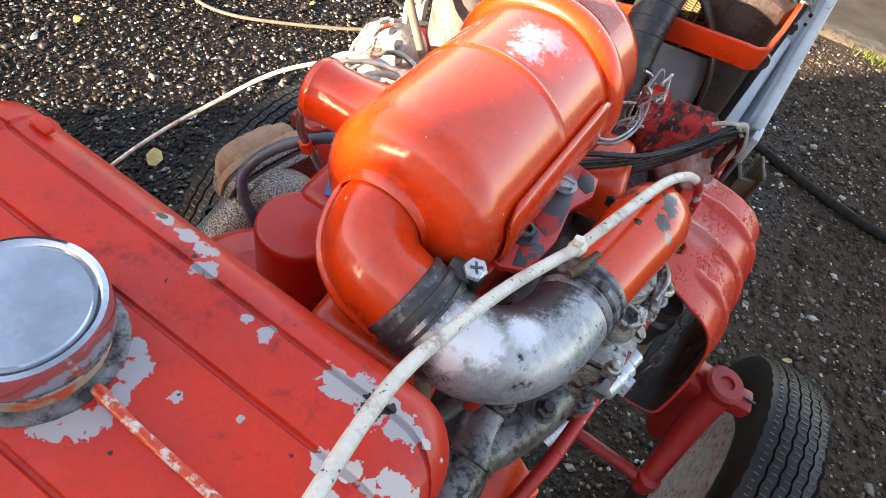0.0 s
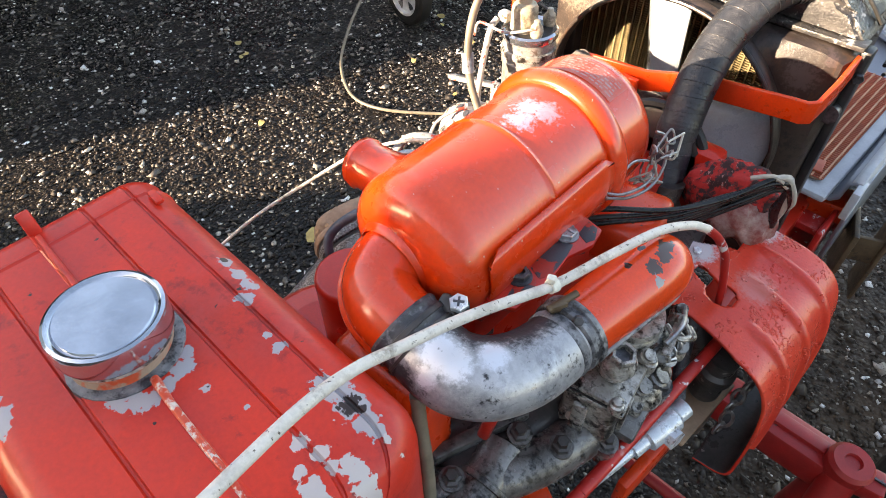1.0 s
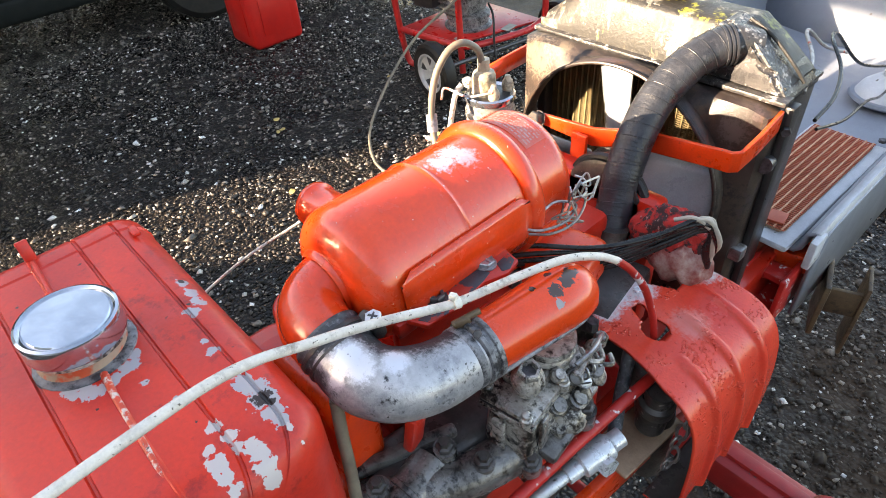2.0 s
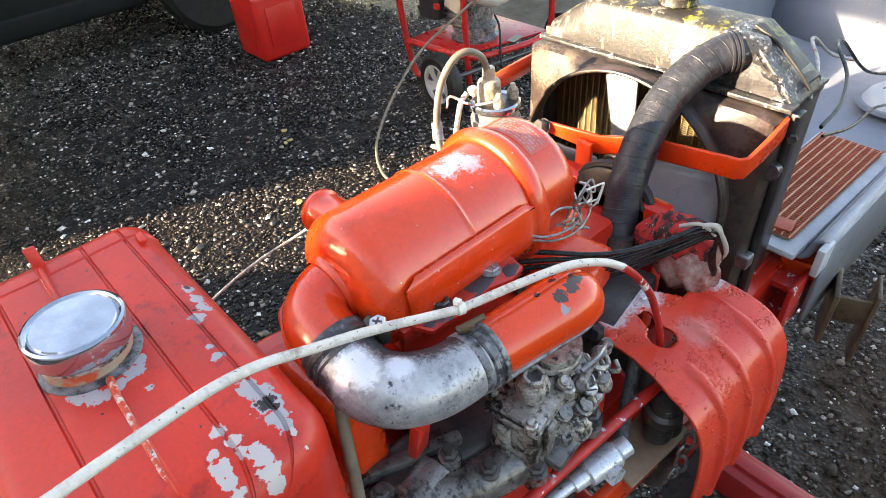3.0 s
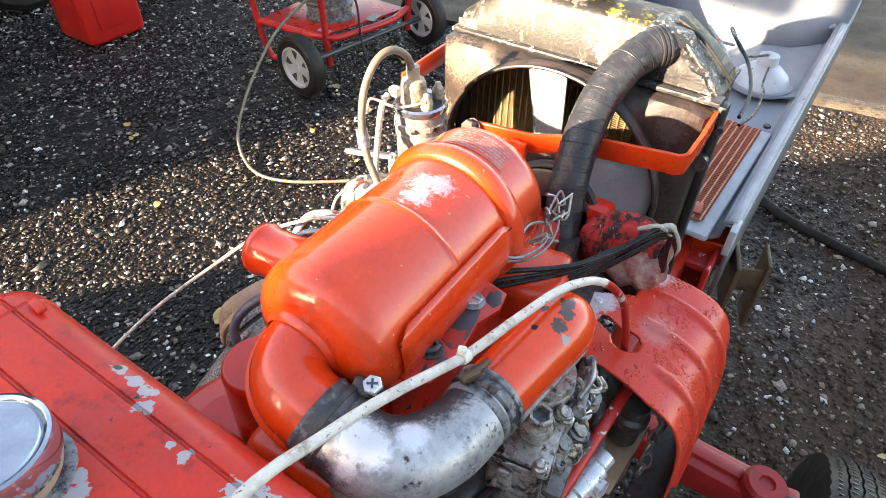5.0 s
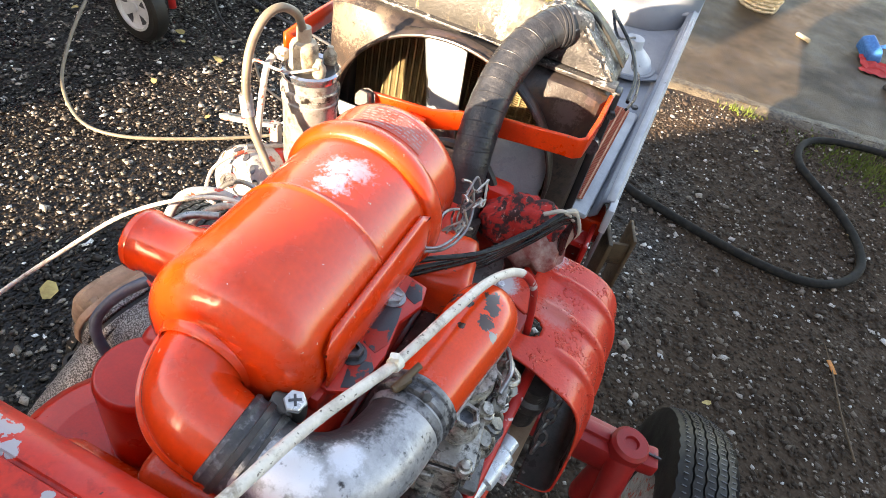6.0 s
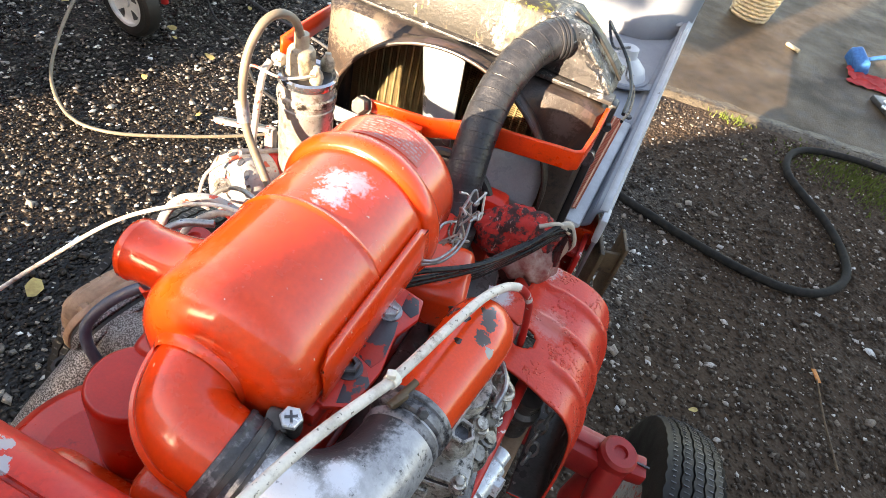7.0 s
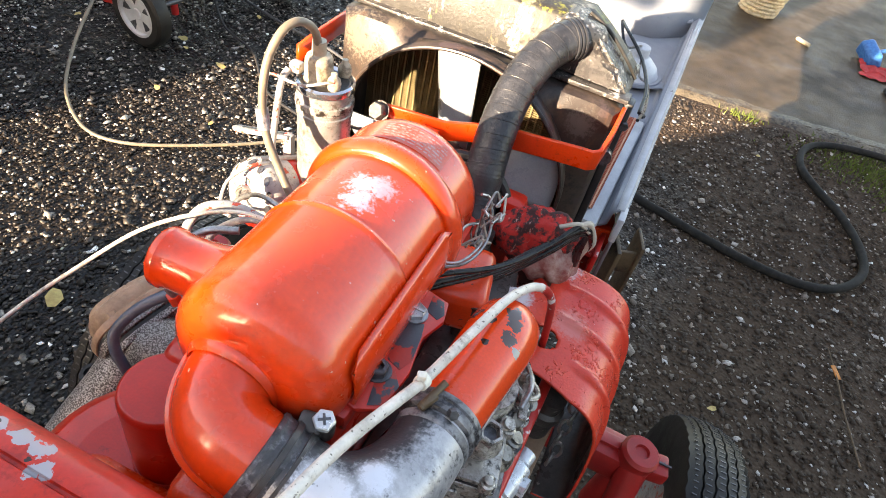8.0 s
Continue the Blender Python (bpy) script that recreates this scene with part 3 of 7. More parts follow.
def bolt(name, at, axis, flats, height, material, parent, washer=0.0, slot=False, socket=False, label=""):
    """A hexagon bolt head standing on a place."""
    bm = bmesh.new()
    r = flats / math.sqrt(3)
    a = Vector(axis).normalized()
    base = Vector(at)
    if washer:
        lathe([(washer, 0), (washer, 0.0016), (0, 0.0016)], base, a, 24, bm)
    lathe([(r, 0.001), (r, height * 0.85), (r * 0.88, height), (r * (0.55 if socket else 0.6), height)] + ([(r * 0.5, height * 0.5), (0, height * 0.5)] if socket else [(0, height)]), base, a, 6, bm)
    if slot:
        s, u, _ = basis(axis)
        joined(bm, box(base + a * (height + 0.0004), (flats * 0.95, 0.0016, 0.0012), 0.0002, None))
    return part(name, bm, material, parent, label, 25.0)

# ---- ground ----
def ground_sheet():
    bm = bmesh.new()
    near_x = [-400, -60, -12] + [-6 + 0.25 * k for k in range(41)] + [12, 60, 400]
    near_y = [-400, -60, -12] + [-3 + 0.25 * k for k in range(45)] + [14, 60, 400]
    grid = [[bm.verts.new((x, y, 0.006 * (noise.noise((x * 0.8, y * 0.8, 0)) if -6 <= x <= 4 and -3 <= y <= 8 else 0) - 0.004)) for y in near_y] for x in near_x]
    for a, b in zip(grid, grid[1:]):
        for k in range(len(a) - 1):
            bm.faces.new((a[k], b[k], b[k + 1], a[k + 1]))
    return solo("ground", bm, M_GROUND, "dark wet gravel yard with small stones trodden in", "ground", kind="structure")


ground_sheet()


# ---- fuel tank ----
def fuel_tank():
    x0, x1, y0, y1, top, low = -0.292, 0.046, -0.318, -0.129, 1.166, 1.035
    t = thing("fuel_tank", "chipped red sheet-metal fuel tank with ribbed top and grey primer patches", "fuel tank", (-0.12, -0.22, low))
    r = 0.024
    prof = [(y0, low)]
    for k in range(7):
        a = math.pi - math.pi / 2 * k / 6
        prof.append((y0 + r + r * math.cos(a), top - r + r * math.sin(a)))
    for g in (-0.262, -0.226, -0.188, -0.1545):
        d = 0.0024 if g != -0.226 else -0.0012
        prof += [(g - 0.0019, top), (g - 0.0008, top - d), (g + 0.0008, top - d), (g + 0.0019, top)]
    for k in range(7):
        a = math.pi / 2 - math.pi / 2 * k / 6
        prof.append((y1 - r + r * math.cos(a), top - r + r * math.sin(a)))
    prof.append((y1, low))
    cy, cz = (y0 + y1) / 2, (top + low) / 2
    q = 0.022
    stations = []
    for k in range(7):
        a = math.pi / 2 * k / 6
        stations.append((x0 + q - q * math.cos(a), q - q * math.sin(a)))
    stations += [(x0 + 0.034, 0), (x0 + 0.036, -0.0012), (x0 + 0.038, 0)]
    stations += [(x0 + 0.08 + 0.025 * k, 0) for k in range(9)]
    for k in range(9):
        a = math.pi / 2 * (1 - k / 8)
        stations.append((x1 - 0.034 + 0.034 * math.cos(a), 0.034 - 0.034 * math.sin(a)))
    bm = bmesh.new()
    rows = []
    for x, inset in stations:
        row = []
        for y, z in prof:
            dent = 0.0012 * noise.noise((x * 22, y * 22, 3.0)) if z > top - 0.006 else 0
            sy, sz = (y1 - y0 - 2 * inset) / (y1 - y0), (top - low - 2 * inset) / (top - low)
            row.append(bm.verts.new((x, cy + (y - cy) * sy, cz + (z - cz) * sz + dent)))
        rows.append(row)
    for a, b in zip(rows, rows[1:]):
        for k in range(len(a)):
            j = (k + 1) % len(a)
            bm.faces.new((a[k], a[j], b[j], b[k]))
    bm.faces.new(rows[0])
    bm.faces.new(rows[-1])
    part("body", bm, M_TANK, t, angle=30)
    c = Vector((-0.135, -0.226, 1.165))
    part("neck", lathe([(0.0335, -0.004), (0.0325, 0.002), (0.031, 0.004), (0.031, 0.020), (0, 0.020)], c, (0, 0.04, 1), 40), M_NECK, t, "filler neck with worn orange paint and dirt")
    part("solder_bead", lathe([(0.0355, -0.003), (0.0345, 0.0022), (0.031, 0.0032), (0, 0.0032)], c + Vector((0.004, 0.0, 0)), (0, 0, 1), 26, squash=1.05), M_SOOT, t, "grey solder round the filler neck")
    cap = part("cap", lathe([(0.0345, 0.016), (0.0352, 0.0175), (0.0352, 0.031), (0.0345, 0.0335), (0.0325, 0.0345), (0.0305, 0.0335), (0.0295, 0.0325), (0.0285, 0.0335), (0, 0.0345)], c, (0, 0.04, 1), 56), M_CHROME, t, "tinned round filler cap with rolled rim")
    part("gasket", lathe([(0.0336, 0.0125), (0.0336, 0.0165), (0.02, 0.0165)], c, (0, 0.04, 1), 48), M_CAST, cap, "dirty cork gasket")
    part("seam_strip", tube([(-0.099, -0.2245, 1.1665), (-0.07, -0.2265, 1.1675), (-0.02, -0.2275, 1.1675), (0.030, -0.229, 1.160)], [0.0030, 0.0024, 0.0022, 0.0020], 10, 6), M_STRIP, t, "pale worn seam ridge")
    part("seam_strip", tube([(-0.168, -0.2255, 1.1685), (-0.22, -0.2245, 1.168), (-0.268, -0.223, 1.167)], [0.0026, 0.0024, 0.0022], 10, 6), M_TANK, t)
    part("lug", box((-0.277, -0.2225, 1.172), (0.004, 0.010, 0.024), 0.0015, (0, -18, 0)), M_TANK, t)
    part("boss", box((-0.243, -0.143, 1.1675), (0.017, 0.007, 0.004), 0.0018, (0, 0, -4)), M_TANK, t)


fuel_tank()


# ---- air cleaner ----
AX, AZ, AR = -0.0655, 1.1535, 0.0615


def air_cleaner():
    t = thing("air_cleaner", "glossy orange painted air cleaner canister with a worn white badge patch", "air cleaner", (AX, 0.05, AZ - AR))
    o, a = (AX, 0, AZ), (0.0, 1, 0.0)
    R = AR
    part("canister", lathe([(0, -0.056), (R - 0.028, -0.056)] + [(R - 0.026 + 0.026 * math.sin(radians(9 * k)), -0.030 - 0.026 * math.cos(radians(9 * k))) for k in range(11)] + [(R, 0.046), (R + 0.0006, 0.0475), (R + 0.0012, 0.049), (R + 0.0006, 0.0505), (R, 0.052),
                            (R, 0.122), (0, 0.122)], o, a, 72), M_CLEANER, t)
    lid = part("lid", lathe([(R - 0.0005, 0.1155)] + [(R + 0.0002 + 0.0078 * math.sin(math.pi * k / 12), 0.1260 - 0.0105 * math.cos(math.pi * k / 12)) for k in range(13)] + [(R + 0.0003, 0.1385), (R + 0.0003, 0.170), (R - 0.001, 0.177), (R - 0.006, 0.182), (R * 0.5, 0.1835), (0, 0.1835)], o, a, 72), M_CLEANER, t)
    # faded label on the lid: a curved plate with bars for its small print
    bm = bmesh.new()
    def curved(y_a, y_b, deg_a, deg_b, lift, n=10):
        cols = []
        for k in range(n + 1):
            g = radians(deg_a + (deg_b - deg_a) * k / n)
            r = R + 0.0006 + lift
            cols.append([bm.verts.new((AX + r * math.sin(g), y, AZ + r * math.cos(g))) for y in (y_a, y_b)])
        for p, q in zip(cols, cols[1:]):
            bm.faces.new((p[0], q[0], q[1], p[1]))
    curved(0.1425, 0.1685, -22, 34, 0.0003)
    plate = part("label_plate", bm, M_LABEL, lid, "faded red and white instruction label")
    bm = bmesh.new()
    rng = random.Random(4)
    for row in range(6):
        y = 0.1455 + row * 0.0036
        g = -19.0
        while g < 30:
            w = rng.uniform(2.0, 7.0)
            curved(y, y + 0.0017, g, min(g + w, 31), 0.0006, 3)
            g += w + rng.uniform(1.0, 2.2)
    tagged(part("small_print", bm, M_INK, lid, "unreadable lines of pale print"), kind="stuff")
    # stub that points to the side
    part("stub", lathe([(0.030, -0.016), (0.0255, -0.006), (0.0225, 0.006), (0.0212, 0.016), (0.0208, 0.030), (0.0210, 0.038), (0.0222, 0.0395), (0.0222, 0.0435), (0.0208, 0.0455), (0.0192, 0.0460), (0.0180, 0.0445), (0, 0.0440)], (-0.122, 0.000, 1.160), (-1, -0.05, -0.04), 40), M_CLEANER, t)
    line = [(-0.071, -0.044, 1.1525), (-0.0705, -0.060, 1.1510), (-0.0640, -0.0750, 1.1490), (-0.0510, -0.0835, 1.1465), (-0.0360, -0.0855, 1.1435), (-0.0190, -0.0855, 1.1390)]
    el = part("outlet_elbow", tube(line, [0.0300, 0.0290, 0.0282, 0.0275, 0.0268, 0.0262], 40, 10), M_CLEANER, t)
    ridge = []
    bend = curve_through(line, 6)
    for k, v in enumerate(bend):
        f = k / (len(bend) - 1)
        along = (bend[min(k + 1, len(bend) - 1)] - bend[max(k - 1, 0)]).normalized()
        out = Vector((-1.0 + 0.7 * f, -0.9 * f, 0.25 - 0.75 * f))
        ridge.append(v + (out - along * out.dot(along)).normalized() * (0.0300 - 0.0034 * f))
    part("seam", tube(ridge, 0.0036, 8, 1, smooth=False), M_CLEANER, el)
    part("weld", lathe([(0.0300, -0.012), (0.0335, -0.006), (0.0338, -0.002), (0.0318, 0.0015), (0.0302, 0.0035)], (-0.071, -0.056, 1.1520), (0.03, -1, -0.06), 48, cap=False), M_CLEANER, t)
    # saddle plate along the side
    bm = bmesh.new()
    rows = []
    for k in range(13):
        y = -0.030 + 0.150 * k / 12
        rows.append([bm.verts.new((AX + (R + 0.0022) * math.sin(radians(g)), y, AZ + (R + 0.0022) * math.cos(radians(g)))) for g in (64 + (8 if k in (0, 12) else 0), 70, 78, 86, 94, 104, 116)])
    for p, q in zip(rows, rows[1:]):
        for j in range(len(p) - 1):
            bm.faces.new((p[j], p[j + 1], q[j + 1], q[j]))
    ob = part("saddle", bm, M_CLEANER, t)
    s = ob.modifiers.new("thick", "SOLIDIFY")
    s.thickness, s.offset = 0.0022, 1


air_cleaner()


def bracket():
    t = thing("mounting_bracket", "red bracket with bare black patches bolted beside the canister", "bracket", (0.0, 0.03, 1.13))
    out = [(-0.024, -0.026), (0.000, -0.032), (0.016, -0.024), (0.019, 0.010), (0.014, 0.040), (0.021, 0.062), (0.017, 0.080), (-0.004, 0.084), (-0.016, 0.070), (-0.020, 0.03)]
    part("plate", slab(out, 0.005, Matrix.Translation((0, 0, 1.1385)), 0.0012), M_RED, t)
    blot = [(0.001, 0.012), (0.012, 0.008), (0.016, 0.018), (0.013, 0.040), (0.010, 0.052), (-0.001, 0.047), (-0.004, 0.028)]
    part("bare_patch", slab(blot, 0.0008, Matrix.Translation((0, 0, 1.1432)), 0.0003), M_BLACKPAINT, t, "bare black patch")
    blot = [(0.006, -0.026), (0.015, -0.021), (0.018, -0.004), (0.010, 0.006), (0.002, -0.008)]
    part("bare_patch", slab(blot, 0.0008, Matrix.Translation((0, 0, 1.1432)), 0.0003), M_BLACKPAINT, t)
    blot = [(0.006, 0.064), (0.016, 0.060), (0.019, 0.067), (0.014, 0.078), (0.004, 0.080)]
    part("bare_patch", slab(blot, 0.0008, Matrix.Translation((0, 0, 1.1432)), 0.0003), M_BLACKPAINT, t)
    part("web", box((-0.016, 0.02, 1.110), (0.010, 0.11, 0.060), 0.002), M_RED, t)
    part("tail", box((-0.012, -0.030, 1.1325), (0.022, 0.020, 0.016), 0.003), M_RED, t)
    bolt("bolt", (0.0, 0.0, 1.1433), (0.02, 0, 1), 0.0125, 0.007, M_BOLT, t, 0.0095, socket=True, label="blackened hexagon bolt on a washer")
    bolt("bolt", (0.0, 0.057, 1.1433), (0.02, 0, 1), 0.0135, 0.006, M_STEEL, t, 0.0095, slot=True, label="steel slotted bolt on a washer")


bracket()


# ---- intake pipes ----
def intake():
    s = thing("rubber_sleeve", "perished dark rubber sleeve with two clamps joining the intake pipes", "hose sleeve", (-0.022, -0.085, 1.11))
    a = (0.93, 0.02, -0.36)
    o = (-0.0225, -0.0855, 1.1402)
    part("sleeve", lathe([(0.0262, -0.012), (0.0280, -0.0115), (0.0288, -0.009), (0.0278, -0.007), (0.0278, -0.004), (0.0292, -0.002), (0.0292, 0.001), (0.0280, 0.003), (0.0280, 0.006), (0.0290, 0.008), (0.0290, 0.010), (0.0278, 0.012), (0.0270, 0.014)], o, a, 44), M_SLEEVE, s)
    part("clamp", lathe([(0.0292, -0.0030), (0.0301, -0.0027), (0.0301, 0.0010), (0.0292, 0.0013)], o, a, 44), M_DARKCAST, s, "dark hose clamp band")
    part("clamp", lathe([(0.0288, 0.0065), (0.0297, 0.0068), (0.0297, 0.0090), (0.0288, 0.0093)], o, a, 44), M_DARKCAST, s, "dark hose clamp band")
    part("clamp_lug", box((-0.0135, -0.0580, 1.1520), (0.016, 0.013, 0.016), 0.003, (20, 0, 10)), M_DARKCAST, s)
    part("clamp_barrel", lathe([(0.0058, -0.010), (0.0062, -0.008), (0.0062, 0.008), (0.0058, 0.010), (0, 0.010)], (-0.0060, -0.0560, 1.1525), (0.1, -0.15, 1), 18), M_DARKCAST, s, "dark threaded clamp barrel")
    scr = bolt("screw", (-0.006, -0.0575, 1.1600), (0.05, -0.15, 1), 0.0120, 0.0055, M_ZINC, s, label="bright hexagon screw with a cross slot")
    bm = box((-0.0057, -0.0583, 1.1657), (0.0076, 0.0016, 0.0009), 0.0002, (8, 0, 35))
    box((-0.0057, -0.0583, 1.1657), (0.0076, 0.0016, 0.0009), 0.0002, (8, 0, 125), bm)
    part("cross_slot", bm, M_BOLT, scr, "dark cross slot")
    t = thing("intake_elbow", "scuffed bare aluminium elbow pipe with whiter patches and sooty dark ones", "intake pipe", (0.03, -0.08, 1.09))
    line = [(-0.0180, -0.0855, 1.1385), (-0.002, -0.0870, 1.1365), (0.016, -0.0850, 1.1345), (0.0335, -0.0735, 1.1330), (0.0450, -0.0530, 1.1310), (0.0495, -0.0320, 1.1295), (0.0505, -0.014, 1.129)]
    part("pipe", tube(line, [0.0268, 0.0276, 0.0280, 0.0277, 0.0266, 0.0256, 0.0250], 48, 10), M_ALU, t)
    part("soot_band", lathe([(0.0255, -0.003), (0.0262, -0.002), (0.0262, 0.003), (0.0255, 0.004)], (0.0503, -0.020, 1.129), (0.06, 1, -0.05), 44), M_SOOT, t)
    part("drip_lug", box((0.030, -0.062, 1.1055), (0.014, 0.010, 0.006), 0.002, (0, 0, 30)), M_ALU, t)
    c = thing("intake_clamp", "grey ribbed clamp with a bolt round the intake pipe", "hose clamp", (0.052, -0.006, 1.10))
    part("band", lathe([(0.0255, -0.007), (0.0275, -0.006), (0.0275, -0.003), (0.0262, -0.002), (0.0262, 0.001), (0.0278, 0.002), (0.0278, 0.006), (0.026, 0.007)], (0.051, -0.006, 1.129), (0.08, 1, -0.02), 44), M_SOOT, c)
    part("lug", box((0.041, -0.011, 1.1555), (0.005, 0.013, 0.008), 0.002, (0, 0, -25)), M_RUSTPLATE, c, "dark rusty clamp lug")
    part("pin", tube([(0.0375, -0.018, 1.156), (0.045, 0.004, 1.160)], 0.0026, 10, smooth=False), M_RUSTPLATE, c)
    bolt("bolt", (0.056, -0.010, 1.1545), (0.5, -0.6, 0.6), 0.0065, 0.006, M_BOLT, c)
    h = thing("carburettor_horn", "orange air horn with chipped paint over the carburettor", "air horn", (0.055, 0.05, 1.10))
    prof = [(0.0, 0.0), (0.0245, 0.0), (0.0250, 0.02), (0.0262, 0.05), (0.0275, 0.075), (0.0272, 0.090), (0.0245, 0.102), (0.018, 0.110), (0.0, 0.113)]
    part("shell", lathe(prof, (0.0515, 0.0, 1.129), (0.12, 1, -0.02), 48), M_HORN, h)
    part("gasket_rim", tube([(0.0745, -0.002, 1.1180), (0.0785, 0.03, 1.1175), (0.0830, 0.06, 1.1170), (0.0855, 0.085, 1.1180), (0.0790, 0.104, 1.1185), (0.0640, 0.1125, 1.1190), (0.046, 0.108, 1.1190)], 0.0024, 10, 6), M_SOOT, h, "grey gasket edge under the horn")


intake()


def white_cable():
    t = thing("throttle_cable", "white sheathed cable tied over the intake pipe, red bent end", "cable", (0.03, 0.0, 1.15))
    part("sheath", tube([(0.024, -0.300, 1.226), (0.012, -0.22, 1.2185), (0.007, -0.18, 1.2135), (0.006, -0.15, 1.2065), (0.009, -0.12, 1.197), (0.013, -0.09, 1.189), (0.019, -0.06, 1.181), (0.027, -0.03, 1.1735), (0.034, -0.005, 1.169), (0.045, 0.045, 1.166),
                         (0.0555, 0.092, 1.160), (0.066, 0.125, 1.148), (0.074, 0.143, 1.136)], 0.0036, 16, 8), M_CABLE, t)
    part("bent_end", tube([(0.0735, 0.142, 1.1368), (0.080, 0.156, 1.121), (0.0865, 0.172, 1.096), (0.0905, 0.187, 1.062), (0.0945, 0.198, 1.024), (0.098, 0.203, 0.980)], 0.0037, 14, 8), M_RODRED, t, "red painted pipe end")
    part("tie", lathe([(0.0038, -0.003), (0.0050, -0.003), (0.0050, 0.003), (0.0038, 0.003)], (0.033, -0.009, 1.1695), (0.25, 1, -0.12), 20), M_TIE, t, "white nylon cable tie")
    part("tie_head", box((0.032, -0.0105, 1.1765), (0.006, 0.005, 0.005), 0.001, (0, 0, 20)), M_TIE, t)


white_cable()


# ---- engine below the pipes ----
def engine():
    t = thing("engine", "grimy red painted tractor engine block and cylinder head", "engine", (-0.08, 0.10, 0.62))
    part("block", box((-0.085, 0.095, 0.80), (0.155, 0.42, 0.36), 0.012), M_RED, t)
    part("head", box((-0.080, 0.110, 1.025), (0.130, 0.33, 0.085), 0.010), M_RED, t)
    part("rocker_cover", box((-0.075, 0.105, 1.085), (0.095, 0.25, 0.045), 0.014, seg=4), M_ORANGE, t)
    part("rear_housing", box((-0.090, -0.145, 0.90), (0.20, 0.12, 0.24), 0.02, seg=3), M_ORANGE, t)
    part("flank", box((-0.035, -0.098, 1.055), (0.085, 0.045, 0.125), 0.012, (0, 0, 4), seg=3), M_ORANGE, t)
    part("side_cover", box((0.005, 0.06, 0.90), (0.03, 0.30, 0.20), 0.008), M_DARKCAST, t)
    part("front_plate", box((-0.08, 0.325, 0.97), (0.20, 0.03, 0.20), 0.008), M_RED, t)
    part("thermostat_housing", lathe([(0.030, 0), (0.030, 0.03), (0.023, 0.04), (0.023, 0.06), (0, 0.06)], (-0.020, 0.268, 0.985), (0.0, 0.25, 1), 28), M_DARKCAST, t, "dark water outlet")
    part("head_lug", box((-0.004, 0.175, 1.062), (0.07, 0.075, 0.05), 0.012, (0, 0, 12), seg=3), M_ORANGE, t)
    for x, y in ((-0.022, -0.008), (-0.018, 0.115), (0.028, 0.150), (-0.105, -0.055)):
        bolt("stud", (x, y, 1.066), (0, 0, 1), 0.014, 0.012, M_BOLT, t)
    part("sump", box((-0.085, 0.09, 0.56), (0.15, 0.36, 0.14), 0.02), M_DARKCAST, t)
    # rear cup and its seat
    f = thing("oil_filler", "dark red painted cylindrical oil filler cup on the engine", "oil filler", (-0.150, -0.050, 1.01))
    part("seat", lathe([(0.084, -0.080), (0.084, -0.016), (0.080, -0.004), (0.068, 0.006), (0.045, 0.011), (0, 0.012)], (-0.158, -0.078, 0.985), (0, 0, 1), 44), M_RED, f)
    part("cup", lathe([(0.0325, -0.050), (0.0322, 0.050), (0.0312, 0.0535), (0.0290, 0.0552), (0, 0.0560)], (-0.138, -0.052, 1.026), (-0.02, 0.03, 1), 44), M_RED, f)
    part("rim", lathe([(0.0330, 0), (0.0345, 0.003), (0.0330, 0.006)], (-0.137, -0.053, 0.992), (-0.02, 0.03, 1), 44), M_RED, f)
    part("shoulder", box((-0.137, -0.002, 1.072), (0.050, 0.060, 0.036), 0.012, (10, 0, 0), seg=4), M_RED, f)
    part("paint_trace", box((-0.136, -0.014, 1.0898), (0.016, 0.014, 0.0016), 0.0006, (10, 0, 30)), M_BLUEPAINT, f, "trace of blue paint")
    return t


engine()


def rear_housing():
    t = thing("gearbox_housing", "dull dark red gearbox housing low behind the tank", "gearbox", (-0.30, -0.42, 0.60))
    part("case", box((-0.350, -0.475, 0.700), (0.20, 0.20, 0.20), 0.05, (0, 0, 12), seg=5), M_DULLRED, t)
    part("cover", lathe([(0.070, -0.04), (0.072, 0.010), (0.064, 0.026), (0.030, 0.032), (0, 0.033)], (-0.345, -0.415, 0.800), (0.1, 0.2, 1), 32), M_DULLRED, t)
    part("lever", tube([(-0.300, -0.315, 0.868), (-0.345, -0.345, 0.868), (-0.40, -0.38, 0.862)], [0.008, 0.009, 0.012], 14, 6), M_DULLRED, t)
    part("tail_tube", tube([(-0.34, -0.47, 0.66), (-0.34, -0.50, 0.30), (-0.34, -0.52, 0.01)], [0.06, 0.05, 0.05], 20, 4), M_DULLRED, t)
    part("joint", lathe([(0.018, -0.02), (0.022, 0), (0.018, 0.02), (0, 0.022)], (-0.395, -0.375, 0.858), (0, 0, 1), 20), M_DULLRED, t)


rear_housing()


